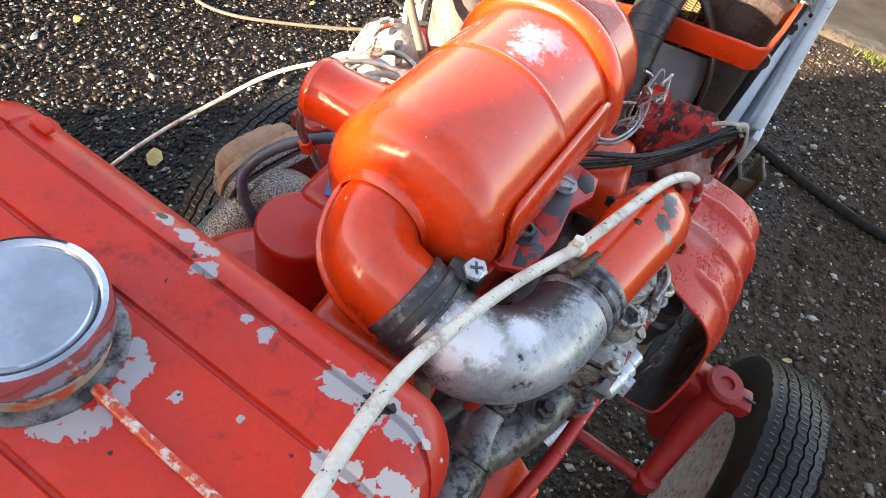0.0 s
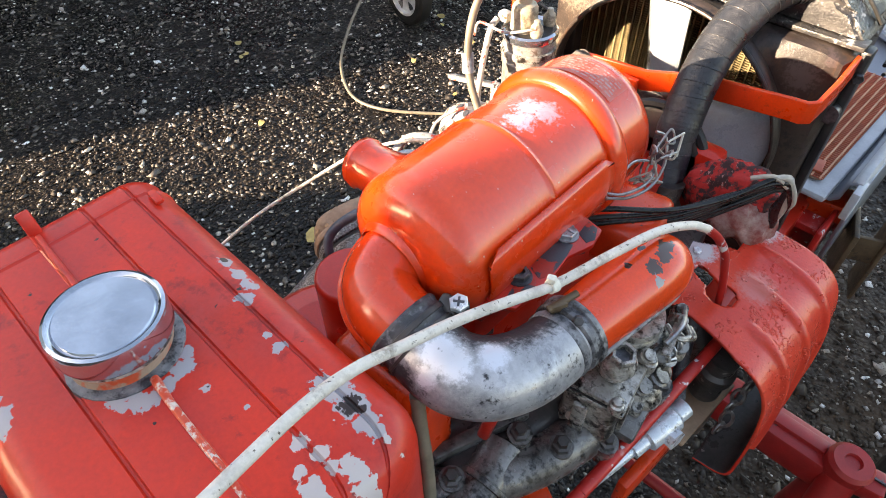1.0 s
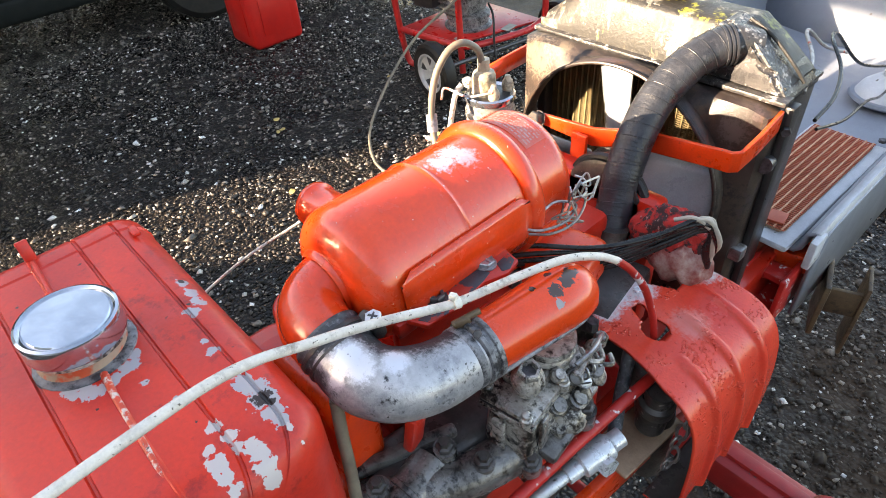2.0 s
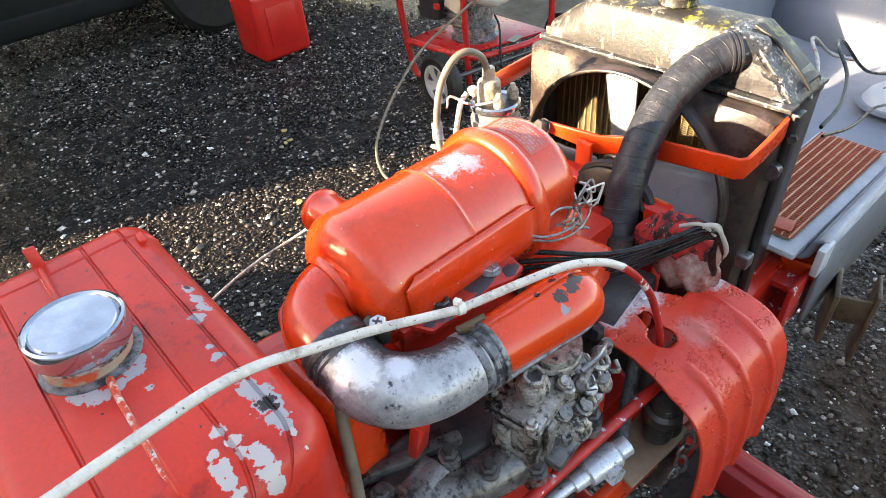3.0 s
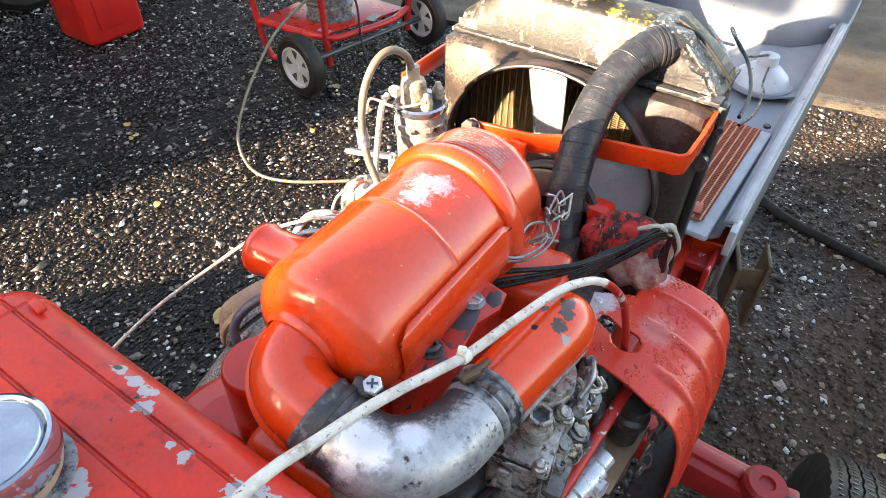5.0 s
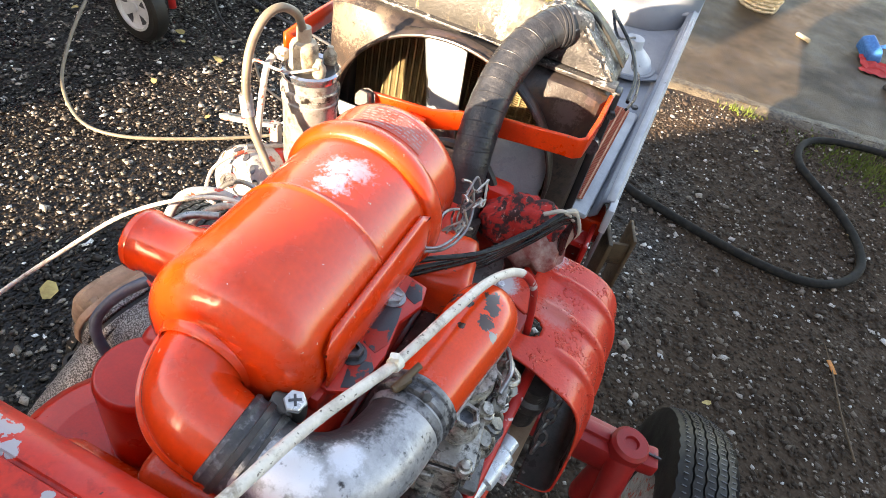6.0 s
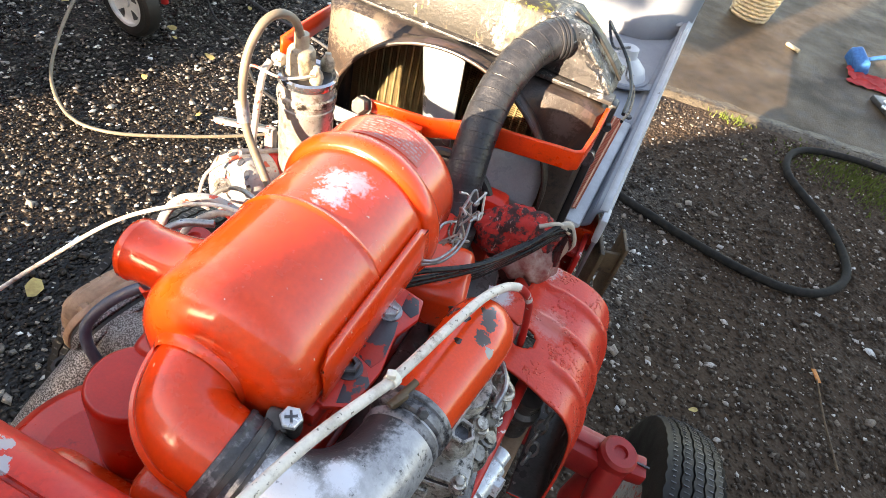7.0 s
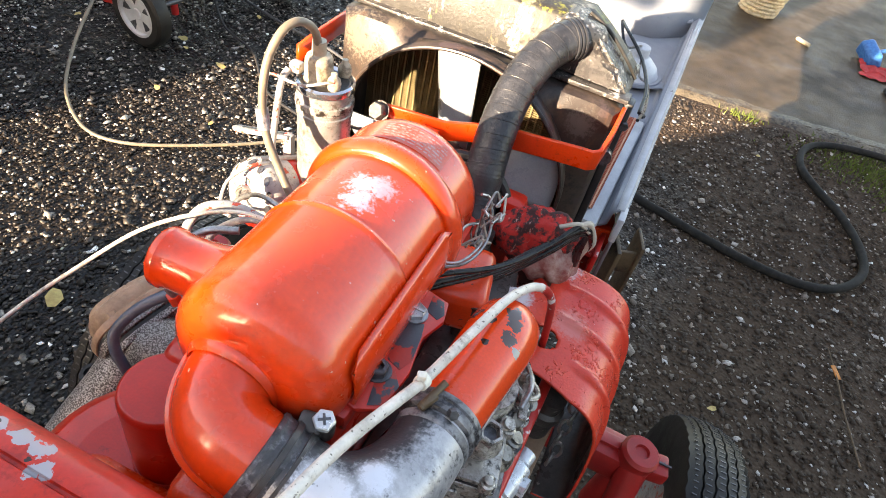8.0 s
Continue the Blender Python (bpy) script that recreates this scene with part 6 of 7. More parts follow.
def straps():
    t = thing("radiator_strap", "bright orange flat steel strap bent across the fan shroud", "bracket", (-0.06, 0.36, 1.10))
    line = [(-0.175, 0.338, 1.102), (-0.10, 0.352, 1.096), (-0.045, 0.371, 1.105), (0.010, 0.370, 1.113), (0.050, 0.3665, 1.1205), (0.0630, 0.3650, 1.1225), (0.0700, 0.3700, 1.1240), (0.0735, 0.400, 1.1330), (0.0745, 0.440, 1.1440)]
    bm = bmesh.new()
    rows = []
    for k, v in enumerate(line):
        v = Vector(v)
        h = 0.0125 if k else 0.0070
        rows.append([bm.verts.new(v + Vector((0, 0, -h))), bm.verts.new(v + Vector((0, 0, h)))])
    for a, b in zip(rows, rows[1:]):
        bm.faces.new((a[0], b[0], b[1], a[1]))
    ob = part("strip", bm, M_ORANGE, t, angle=50)
    bolt("bolt", (-0.172, 0.333, 1.101), (-0.2, -1, 0.5), 0.018, 0.012, M_DARKCAST, t, 0.012, label="dark rusty hexagon bolt")
    s = ob.modifiers.new("thick", "SOLIDIFY")
    s.thickness, s.offset = 0.005, 0
    bv = ob.modifiers.new("round", "BEVEL")
    bv.width, bv.segments = 0.0012, 2
    part("leg", box((-0.112, 0.340, 1.056), (0.022, 0.006, 0.09), 0.0015), M_ORANGE, t)
    u = thing("radiator_strap", "bright orange flat steel strap reaching the far side of the radiator", "bracket", (-0.27, 0.36, 1.12))
    bm = bmesh.new()
    rows = []
    for v in [(-0.3085, 0.375, 1.102), (-0.309, 0.420, 1.1045), (-0.307, 0.45, 1.107), (-0.303, 0.52, 1.111)]:
        v = Vector(v)
        rows.append([bm.verts.new(v + Vector((0, 0, -0.0125))), bm.verts.new(v + Vector((0, 0, 0.0125)))])
    for a, b in zip(rows, rows[1:]):
        bm.faces.new((a[0], b[0], b[1], a[1]))
    ob = part("strip", bm, M_ORANGE, u, angle=50)
    s = ob.modifiers.new("thick", "SOLIDIFY")
    s.thickness, s.offset = 0.005, 0
    h = thing("radiator_hose", "black tape-wrapped top radiator hose curving down to the engine", "hose", (-0.02, 0.30, 1.06))
    line = [(-0.004, 0.458, 1.2030), (-0.014, 0.446, 1.2010), (-0.028, 0.420, 1.1890), (-0.037, 0.392, 1.1700), (-0.040, 0.366, 1.1470), (-0.039, 0.343, 1.121), (-0.036, 0.325, 1.095), (-0.032, 0.311, 1.069), (-0.026, 0.296, 1.043), (-0.022, 0.284, 1.024)]
    fine = curve_through(line, 36)
    bm = bmesh.new()
    radii, run = [], 0.0
    for k, v in enumerate(fine):
        run += (v - fine[k - 1]).length if k else 0.0
        turn = run / 0.0064 + 1.4 * noise.noise(v * 70)
        radii.append(0.0214 + 0.00022 * (turn % 1.0) + 0.0008 * noise.noise(v * 55))
    tube(fine, radii, 28, 1, bm, smooth=False)
    body = part("hose", bm, M_HOSE, h, angle=60)
    # overlapping turns of tape: a thin raised edge that winds along the hose
    wind, run = [], 0.0
    for k in range(len(fine) - 1):
        a, b = fine[k], fine[k + 1]
        d = (b - a)
        tang = d.normalized()
        ref = Vector((1.0, -0.6, 0.0))
        u = (ref - tang * ref.dot(tang)).normalized()
        w = tang.cross(u)
        for q in range(2):
            ang = 2 * math.pi * (run + d.length * q / 2) / 0.0150
            wind.append(a.lerp(b, q / 2) + (u * math.cos(ang) + w * math.sin(ang)) * 0.0214)
        run += d.length
    part("tape_edge", tube(wind, 0.0006, 6, 1, smooth=False), M_HOSE, body)
    for k in (0.001, 0.006, 0.011):
        part("clip", lathe([(0.0210, -0.0016), (0.0230, -0.0012), (0.0230, 0.0012), (0.0210, 0.0016)], Vector((-0.005, 0.457, 1.2028)) + Vector((-0.6, -0.72, -0.12)) * k, (-0.62, -0.76, -0.13), 32), M_HOSE, h)


straps()


# ---- tilted hood ----
def hood():
    t = thing("hood", "grey painted tractor hood tipped forward, open side up", "hood", (-0.08, 1.0, 0.80))
    def sheet(points, m, name="panel", thick=0.006, label=""):
        bm = bmesh.new()
        vs = [[bm.verts.new(p) for p in row] for row in points]
        for a, b in zip(vs, vs[1:]):
            for k in range(len(a) - 1):
                bm.faces.new((a[k], a[k + 1], b[k + 1], b[k]))
        ob = part(name, bm, m, t, label, 40)
        s = ob.modifiers.new("thick", "SOLIDIFY")
        s.thickness, s.offset = thick, 0
        return ob
    ys = [0.56, 0.60, 0.70, 0.85, 1.0, 1.15, 1.30, 1.42, 1.50]
    def sec(y):
        f = max(0.0, (y - 1.25) / 0.25)
        z = 0.905 + 0.02 * (y - 0.56) + 0.04 * f * f
        e = 0.130 + 0.018 * (y - 0.56)
        return [(e + 0.006, y, z - 0.115), (e + 0.006, y, z + 0.028), (e - 0.004, y, z + 0.034), (e - 0.012, y, z + 0.028), (e - 0.014, y, z + 0.004), (e - 0.022, y, z - 0.004), (0.0, y, z - 0.006), (-0.16, y, z - 0.006), (-0.27, y, z - 0.004), (-0.288, y, z + 0.006), (-0.296, y, z + 0.03), (-0.300, y, z + 0.10), (-0.300, y, z + 0.17)]
    sheet([sec(y) for y in ys], M_HOOD, "panel")
    sheet([[(0.137 + 0.018 * (y - 0.56), y, 0.93 + 0.02 * (y - 0.56)), (0.132 + 0.018 * (y - 0.56), y, 0.942 + 0.02 * (y - 0.56)), (0.122 + 0.018 * (y - 0.56), y, 0.939 + 0.02 * (y - 0.56))] for y in ys], M_HOODEDGE, "rail", 0.004, "pale worn edge rail")
    sheet([[(0.146, 1.345, 0.925), (0.06, 1.27, 0.918), (-0.10, 1.23, 0.916), (-0.29, 1.28, 0.918)], [(0.150, 1.365, 0.975), (0.06, 1.30, 0.97), (-0.10, 1.265, 0.97), (-0.292, 1.30, 0.97)], [(0.154, 1.39, 1.08), (0.06, 1.345, 1.08), (-0.10, 1.32, 1.08), (-0.295, 1.345, 1.08)], [(0.152, 1.43, 1.22), (0.06, 1.40, 1.24), (-0.10, 1.38, 1.24), (-0.292, 1.40, 1.22)]], M_HOOD, "nose")
    part("stiffener", tube([(0.130, 1.34, 0.958), (0.09, 1.33, 0.945), (0.02, 1.30, 0.94), (-0.10, 1.28, 0.94)], 0.006, 8, 4), M_HOOD, t)
    part("corner_tab", box((0.134, 0.555, 0.918), (0.010, 0.035, 0.045), 0.002), M_HOODEDGE, t)
    g = thing("grille_panel", "orange expanded-metal grille in a rounded grey frame", "grille", (0.04, 0.70, 0.92))
    part("frame", box((0.049, 0.708, 0.9135), (0.124, 0.335, 0.012), 0.005, (1.2, 0, -2)), M_HOODEDGE, g, "rounded grey frame")
    m = Matrix.Translation((0.045, 0.712, 0.9225)) @ Euler((radians(1.2), 0, radians(-2))).to_matrix().to_4x4()
    bm = slab([(-0.049, -0.142), (-0.042, -0.150), (0.042, -0.150), (0.049, -0.142), (0.049, 0.142), (0.042, 0.150), (-0.042, 0.150), (-0.049, 0.142)], 0.0008, m)
    part("backing", bm, M_BROWN, g, "rusty backing sheet")
    for k in range(9):
        x = -0.045 + 0.090 * k / 8
        part("wire", tube([m @ Vector((x, -0.150, 0.0035)), m @ Vector((x, 0.150, 0.0035))], 0.0017, 6, smooth=False), M_MESHPALE, g)
    bm = bmesh.new()
    for k in range(64):
        y = -0.148 + 0.296 * k / 63
        tube([m @ Vector((-0.049, y, 0.0035)), m @ Vector((0.049, y, 0.0035))], 0.0011, 5, bm=bm, smooth=False)
    tagged(part("mesh", bm, M_MESH, g), kind="stuff")
    part("tag", box(m @ Vector((0.028, -0.128, 0.006)), (0.024, 0.028, 0.004), 0.001, (0, 0, 8)), M_MESH, g, "small orange tag")
    bolt("bolt", m @ Vector((0.054, 0.157, 0.006)), (0, 0, 1), 0.011, 0.006, M_BOLT, g)
    l = thing("headlamp", "grey headlamp shell seen from behind in the hood", "headlamp", (0.052, 1.04, 0.92))
    part("shell", lathe([(0.056, 0), (0.054, 0.006), (0.046, 0.022), (0.030, 0.036), (0.020, 0.042), (0.018, 0.060), (0.012, 0.062), (0, 0.062)], (0.052, 1.045, 0.9235), (0, 0, 1), 36), M_HOODEDGE, l)
    part("rim", lathe([(0.058, -0.002), (0.062, 0.002), (0.060, 0.008), (0.054, 0.008)], (0.052, 1.045, 0.9235), (0, 0, 1), 36), M_HOOD, l)
    part("tab", box((0.108, 1.025, 0.926), (0.050, 0.024, 0.004), 0.001, (0, 0, 35)), M_HOOD, l)
    w = thing("lamp_wiring", "black and white wires trailing into the hood", "wire", (0.05, 0.60, 1.10))
    part("wire", tube([(0.092, 0.500, 1.125), (0.088, 0.56, 1.130), (0.066, 0.63, 1.135), (0.030, 0.69, 1.142), (0.016, 0.76, 1.122), (0.030, 0.88, 1.04), (0.050, 1.04, 0.985)], 0.0024, 10, 8), M_WIRE, w)
    part("wire", tube([(0.070, 0.505, 1.150), (0.045, 0.58, 1.158), (0.006, 0.66, 1.152), (-0.012, 0.73, 1.130), (-0.004, 0.79, 1.090), (0.010, 0.86, 1.06)], 0.0024, 10, 8), M_WHITEPAINT, w)
    part("wire", tube([(0.094, 0.510, 1.110), (0.098, 0.60, 1.085), (0.090, 0.72, 1.06), (0.07, 0.90, 0.99), (0.060, 1.02, 0.97)], 0.0020, 10, 8), M_WIRE, w)


hood()


def chassis():
    t = thing("chassis", "red painted front frame rails and radiator cradle", "tractor frame", (-0.08, 0.5, 0.6))
    part("rail", box((0.072, 0.42, 0.84), (0.035, 0.50, 0.07), 0.006), M_RED, t)
    part("rail", box((-0.24, 0.42, 0.80), (0.035, 0.50, 0.07), 0.006), M_RED, t)
    part("cradle", box((-0.08, 0.50, 0.79), (0.36, 0.10, 0.03), 0.006), M_RED, t)
    for x in (0.068, 0.122):
        part("nose_cheek", box((x, 0.575, 0.835), (0.008, 0.12, 0.085), 0.003), M_RODRED, t)
    part("nose_floor", box((0.095, 0.575, 0.800), (0.055, 0.12, 0.010), 0.003), M_RODRED, t)
    part("nose_bridge", box((0.095, 0.548, 0.862), (0.060, 0.030, 0.014), 0.004, (8, 0, 0)), M_RODRED, t)
    bolt("nose_bolt", (0.1265, 0.60, 0.835), (1, 0, 0), 0.016, 0.010, M_RODRED, t)
    part("hinge_plate", box((0.105, 0.60, 0.868), (0.055, 0.05, 0.030), 0.004, (0, 0, 10)), M_ORANGE, t)
    part("front_plate", box((0.150, 0.645, 0.775), (0.008, 0.075, 0.10), 0.002, (0, 0, 18)), M_RUSTPLATE, t, "rusty brown front plate")
    part("front_angle", box((0.172, 0.690, 0.745), (0.055, 0.007, 0.050), 0.002, (0, -4, 18)), M_RUSTPLATE, t)
    part("front_angle", box((0.193, 0.718, 0.715), (0.007, 0.060, 0.150), 0.002, (0, 0, 18)), M_RUSTPLATE, t)
    part("side_plate", box((0.125, 0.15, 0.865), (0.012, 0.22, 0.05), 0.003, (0, 0, -4)), M_ORANGE, t)
    part("tray", box((0.118, 0.165, 0.892), (0.05, 0.10, 0.006), 0.002, (0, 0, -4)), M_BROWN, t)
    a = thing("front_axle", "red painted front axle beam with a split kingpin housing", "front axle", (-0.09, 0.40, 0.40))
    part("beam", box((0.175, 0.393, 0.615), (0.29, 0.055, 0.060), 0.008, (0, 4, 2)), M_AXLE, a)
    part("beam", box((-0.36, 0.393, 0.615), (0.29, 0.055, 0.060), 0.008, (0, -4, -2)), M_AXLE, a)
    part("centre", box((-0.09, 0.393, 0.65), (0.26, 0.08, 0.14), 0.012), M_AXLE, a)
    part("pivot", box((-0.09, 0.44, 0.735), (0.16, 0.12, 0.10), 0.012), M_AXLE, a)
    part("rib", box((0.16, 0.393, 0.648), (0.24, 0.022, 0.012), 0.003, (0, 4, 2)), M_AXLE, a)
    for x, s in ((0.311, 1), (-0.49, -1)):
        k = part("kingpin_housing", lathe([(0.026, -0.20), (0.028, -0.19), (0.028, -0.03), (0.031, -0.02), (0.031, 0.0), (0.026, 0.006), (0.012, 0.006), (0.010, 0.001), (0, 0.001)], (x, 0.392, 0.652), (0.05 * s, 0, 1), 28), M_AXLE, a)
        part("clamp_ear", box((x + 0.030 * s, 0.392, 0.634), (0.036, 0.040, 0.030), 0.006, (0, 0, 8)), M_AXLE, k)
        part("split", box((x + 0.034 * s, 0.392, 0.651), (0.030, 0.003, 0.004), 0), M_BOLT, k, "dark clamp split")
    d = a
    part("tie_rod", tube([(-0.42, 0.29, 0.44), (0.16, 0.289, 0.450), (0.306, 0.286, 0.453)], 0.011, 14, smooth=False), M_AXLE, d)
    part("rod_joint", lathe([(0.018, -0.02), (0.020, 0), (0.018, 0.018), (0.010, 0.022), (0, 0.022)], (0.317, 0.286, 0.455), (0, 0, 1), 20), M_AXLE, d)
    part("steering_arm", tube([(0.317, 0.287, 0.458), (0.314, 0.335, 0.535), (0.311, 0.386, 0.636)], [0.017, 0.020, 0.024], 18, 6), M_AXLE, d)


chassis()


def front_wheel(name, x, side):
    """A ribbed front tyre on a pale disc wheel; side: +1 has its outer face towards +x."""
    c = Vector((x, 0.415, 0.300))
    t = thing(name, "worn ribbed front tyre on a chalky white wheel", "wheel", (x, 0.415, 0.0), "front wheels")
    R, W = 0.300, 0.118
    prof = []
    for f, dr in ((-0.34, -0.135), (-0.46, -0.105), (-0.50, -0.060), (-0.49, -0.030), (-0.44, -0.012)):
        prof.append((R + dr, f * W))
    for k in range(5):                     # five ribs with grooves
        a = -0.40 + 0.80 * k / 5
        crown = lambda q: -0.012 * (abs(q) / 0.42) ** 2
        prof += [(R + crown(a + 0.006), (a + 0.012) * W), (R + crown(a + 0.14), (a + 0.140) * W), (R + crown(a + 0.15) - 0.006, (a + 0.146) * W), (R + crown(a + 0.15) - 0.006, (a + 0.162) * W)]
    for f, dr in ((0.44, -0.012), (0.49, -0.030), (0.50, -0.060), (0.46, -0.105), (0.34, -0.135)):
        prof.append((R + dr, f * W))
    bm = bmesh.new()
    n = 120
    rings = []
    for r, h in prof:
        ring = []
        for k in range(n):
            a = 2 * math.pi * k / n
            zig = 0.0016 * (1 if k % 2 else -1) if R - 0.020 < r else 0
            ring.append(bm.verts.new(c + Vector((h + zig, r * math.cos(a), r * math.sin(a)))))
        rings.append(ring)
    for p, q in zip(rings, rings[1:]):
        for k in range(n):
            bm.faces.new((p[k], p[(k + 1) % n], q[(k + 1) % n], q[k]))
    tyre = part("tyre", bm, M_TYRE, t, angle=28)
    bm = bmesh.new()
    for k in range(150):                   # sipes across the ribs
        a = 2 * math.pi * k / 150
        for f in (-0.33, -0.17, 0.0, 0.16, 0.32):
            rr = R - 0.012 * (abs(f) / 0.42) ** 2 + 0.0002
            box(c + Vector((f * W + 0.002 * (k % 2), rr * math.cos(a), rr * math.sin(a))), (0.010, 0.0022, 0.0012), 0, (math.degrees(a) - 90, 0, 0), bm)
    tagged(part("sipe_pattern", bm, M_BOLT, tyre), kind="stuff")
    rim = part("rim", lathe([(0.165, -0.040), (0.176, -0.043), (0.168, -0.034), (0.150, -0.028), (0.146, 0.0), (0.144, 0.006 * side), (0.09, 0.016 * side), (0.060, 0.012 * side), (0.03, 0.012 * side), (0, 0.012 * side)], c, (1, 0, 0), 48), M_WHITEPAINT, t, "chalky white steel rim")
    return t


front_wheel("tyred_wheel", 0.462, 1)
front_wheel("tyred_wheel", -0.585, -1)


# ---- yard ----
def shade_walls():
    """Unseen plain walls added behind the camera to shade the yard and let the sun through between them."""
    def wall(name, x0, x1, y, height, opening=None):
        bm = box(((x0 + x1) / 2, y, height / 2), (x1 - x0, 0.3, height), 0)
        return solo(name, bm, M_PALEWALL, "unseen plain pale wall added to shade the yard", "wall", kind="structure")
    # invented sun blockers; the gap between them sets the lit band
    wall("shade_wall_south", -1.66, 14.0, -4.15, 4.6)
    wall("shade_wall_south_west", -16.0, -4.0, -4.15, 4.2)
    # between them an added lower wall; its raking, stepped top shapes the shade line
    m = Matrix(((1, 0, 0, 0), (0, 0, 1, -4.3), (0, 1, 0, 0), (0, 0, 0, 1)))
    solo("shade_wall_low", slab([(-4.0, 0), (-1.66, 0), (-1.66, 2.33), (-1.752, 2.33), (-1.752, 2.41), (-1.87, 2.41), (-1.87, 2.27), (-2.0, 2.18), (-4.0, 0.80)], 0.3, m), M_PALEWALL, "unseen pale wall with a raking top, added to shape the shade", "wall", kind="structure")
    # added upper boards under a tie beam; the open slot passes a sun streak
    bm = box((-3.36, -4.05, 3.42), (1.28, 0.06, 2.14), 0)
    box((-2.275, -4.05, 3.525), (0.37, 0.06, 1.93), 0, None, bm)
    box((-2.83, -4.05, 4.55), (2.34, 0.10, 0.16), 0, None, bm)
    solo("shade_boards_upper", bm, M_PALEWALL, "unseen pale upper boards added for shade, with a slot for a sun streak", "wall", kind="structure")


shade_walls()


def concrete():
    bm = slab([(-3.2, 2.62), (0.30, 3.10), (1.45, 3.27), (6.0, 3.95), (6.0, 14.0), (-3.2, 14.0)], 0.022, Matrix.Translation((0, 0, -0.006)))
    solo("pavement", bm, M_CONC, "stained damp brown concrete slab", "pavement", kind="structure")
    bm = bmesh.new()
    rng = random.Random(3)
    a, b = Vector((-0.6, 2.98, 0.004)), Vector((4.0, 3.655, 0.004))
    rows = []
    n = 160
    for k in range(n + 1):
        p = a.lerp(b, k / n)
        w1, w2 = 0.055 + 0.03 * noise.noise((k * 0.21, 0, 0)), 0.05 + 0.03 * noise.noise((k * 0.23, 5, 0))
        rows.append([bm.verts.new(p + Vector((0, -w1, -0.008))), bm.verts.new(p + Vector((0, -w1 * 0.5, 0.006 + 0.006 * rng.random()))), bm.verts.new(p + Vector((0, 0.0, 0.010 + 0.006 * rng.random()))), bm.verts.new(p + Vector((0, w2 * 0.5, 0.013))), bm.verts.new(p + Vector((0, w2, 0.0135)))])
    for p, q in zip(rows, rows[1:]):
        for j in range(4):
            bm.faces.new((p[j], q[j], q[j + 1], p[j + 1]))
    solo("kerb", bm, M_KERB, "crumbled broken edge of the concrete slab", "kerb", kind="structure")


concrete()


def stones():
    """Loose stones pressed into the yard."""
    rng = np.random.default_rng(11)
    ico = np.array([(1, 0, 0), (0, 1, 0), (-1, 0, 0), (0, -1, 0), (0.45, 0.45, 0.8), (-0.5, -0.4, 0.75), (0, 0, -0.8)], float)
    tri = np.array([(0, 1, 4), (1, 2, 4), (2, 5, 4), (2, 3, 5), (3, 0, 5), (0, 4, 5), (1, 0, 6), (2, 1, 6), (3, 2, 6), (0, 3, 6)])
    n = 190000
    x = rng.uniform(-5.9, 2.3, n)
    y = rng.uniform(-0.5, 3.9, n)
    keep = (y < 3.02 + 0.148 * (x - 0.3)) & ((x < -0.75) | (x > -0.1) | (y > 0.9))
    rim = np.minimum(np.minimum(x + 5.9, 2.3 - x), np.minimum(y + 0.5, 9.0)) / 0.8   # thinning out towards the unseen sides
    keep &= rng.uniform(0, 1, n) < rim
    x, y = x[keep], y[keep]
    n = len(x)
    r = np.clip(rng.lognormal(math.log(0.0048), 0.46, n), 0.0028, 0.019)
    shape = ico[None] * (1 + rng.uniform(-0.28, 0.28, (n, 7, 1))) * np.stack([r * rng.uniform(0.8, 1.45, n), r * rng.uniform(0.7, 1.1, n), r * rng.uniform(0.45, 0.85, n)], 1)[:, None]
    a = rng.uniform(0, 2 * math.pi, n)
    c, s = np.cos(a)[:, None], np.sin(a)[:, None]
    vx = shape[:, :, 0] * c - shape[:, :, 1] * s + x[:, None]
    vy = shape[:, :, 0] * s + shape[:, :, 1] * c + y[:, None]
    vz = shape[:, :, 2] + (r * 0.12)[:, None]
    verts = np.stack([vx, vy, vz], -1).reshape(-1, 3)
    faces = (tri[None] + 7 * np.arange(n)[:, None, None]).reshape(-1, 3)
    me = bpy.data.meshes.new("gravel")
    me.vertices.add(len(verts))
    me.vertices.foreach_set("co", verts.ravel())
    me.loops.add(len(faces) * 3)
    me.loops.foreach_set("vertex_index", faces.ravel())
    me.polygons.add(len(faces))
    me.polygons.foreach_set("loop_start", np.arange(0, len(faces) * 3, 3))
    me.polygons.foreach_set("loop_total", np.full(len(faces), 3))
    me.update()
    me.validate()
    me.materials.append(M_PEBBLE)
    tagged(new("gravel", me), "loose wet grey and tan gravel stones", "gravel", kind="stuff")


stones()


def jerry_can():
    t = thing("jerry_can", "red plastic fuel can standing on the gravel", "fuel can", (-3.35, 1.56, 0))
    bm = box((-3.35, 1.56, 0.20), (0.31, 0.34, 0.40), 0.035, None, seg=4)
    part("body", bm, M_CANRED, t)
    part("shoulder", box((-3.35, 1.56, 0.425), (0.20, 0.22, 0.06), 0.02, seg=3), M_CANRED, t)
    part("panel", box((-3.192, 1.56, 0.20), (0.008, 0.20, 0.24), 0.004), M_CANRED, t)
    part("panel", box((-3.35, 1.389, 0.20), (0.18, 0.008, 0.24), 0.004), M_CANRED, t)
    part("cap", lathe([(0.035, 0), (0.035, 0.03), (0, 0.03)], (-3.35, 1.50, 0.45), (0, 0, 1), 20), M_BOLT, t, "black screw cap")


jerry_can()


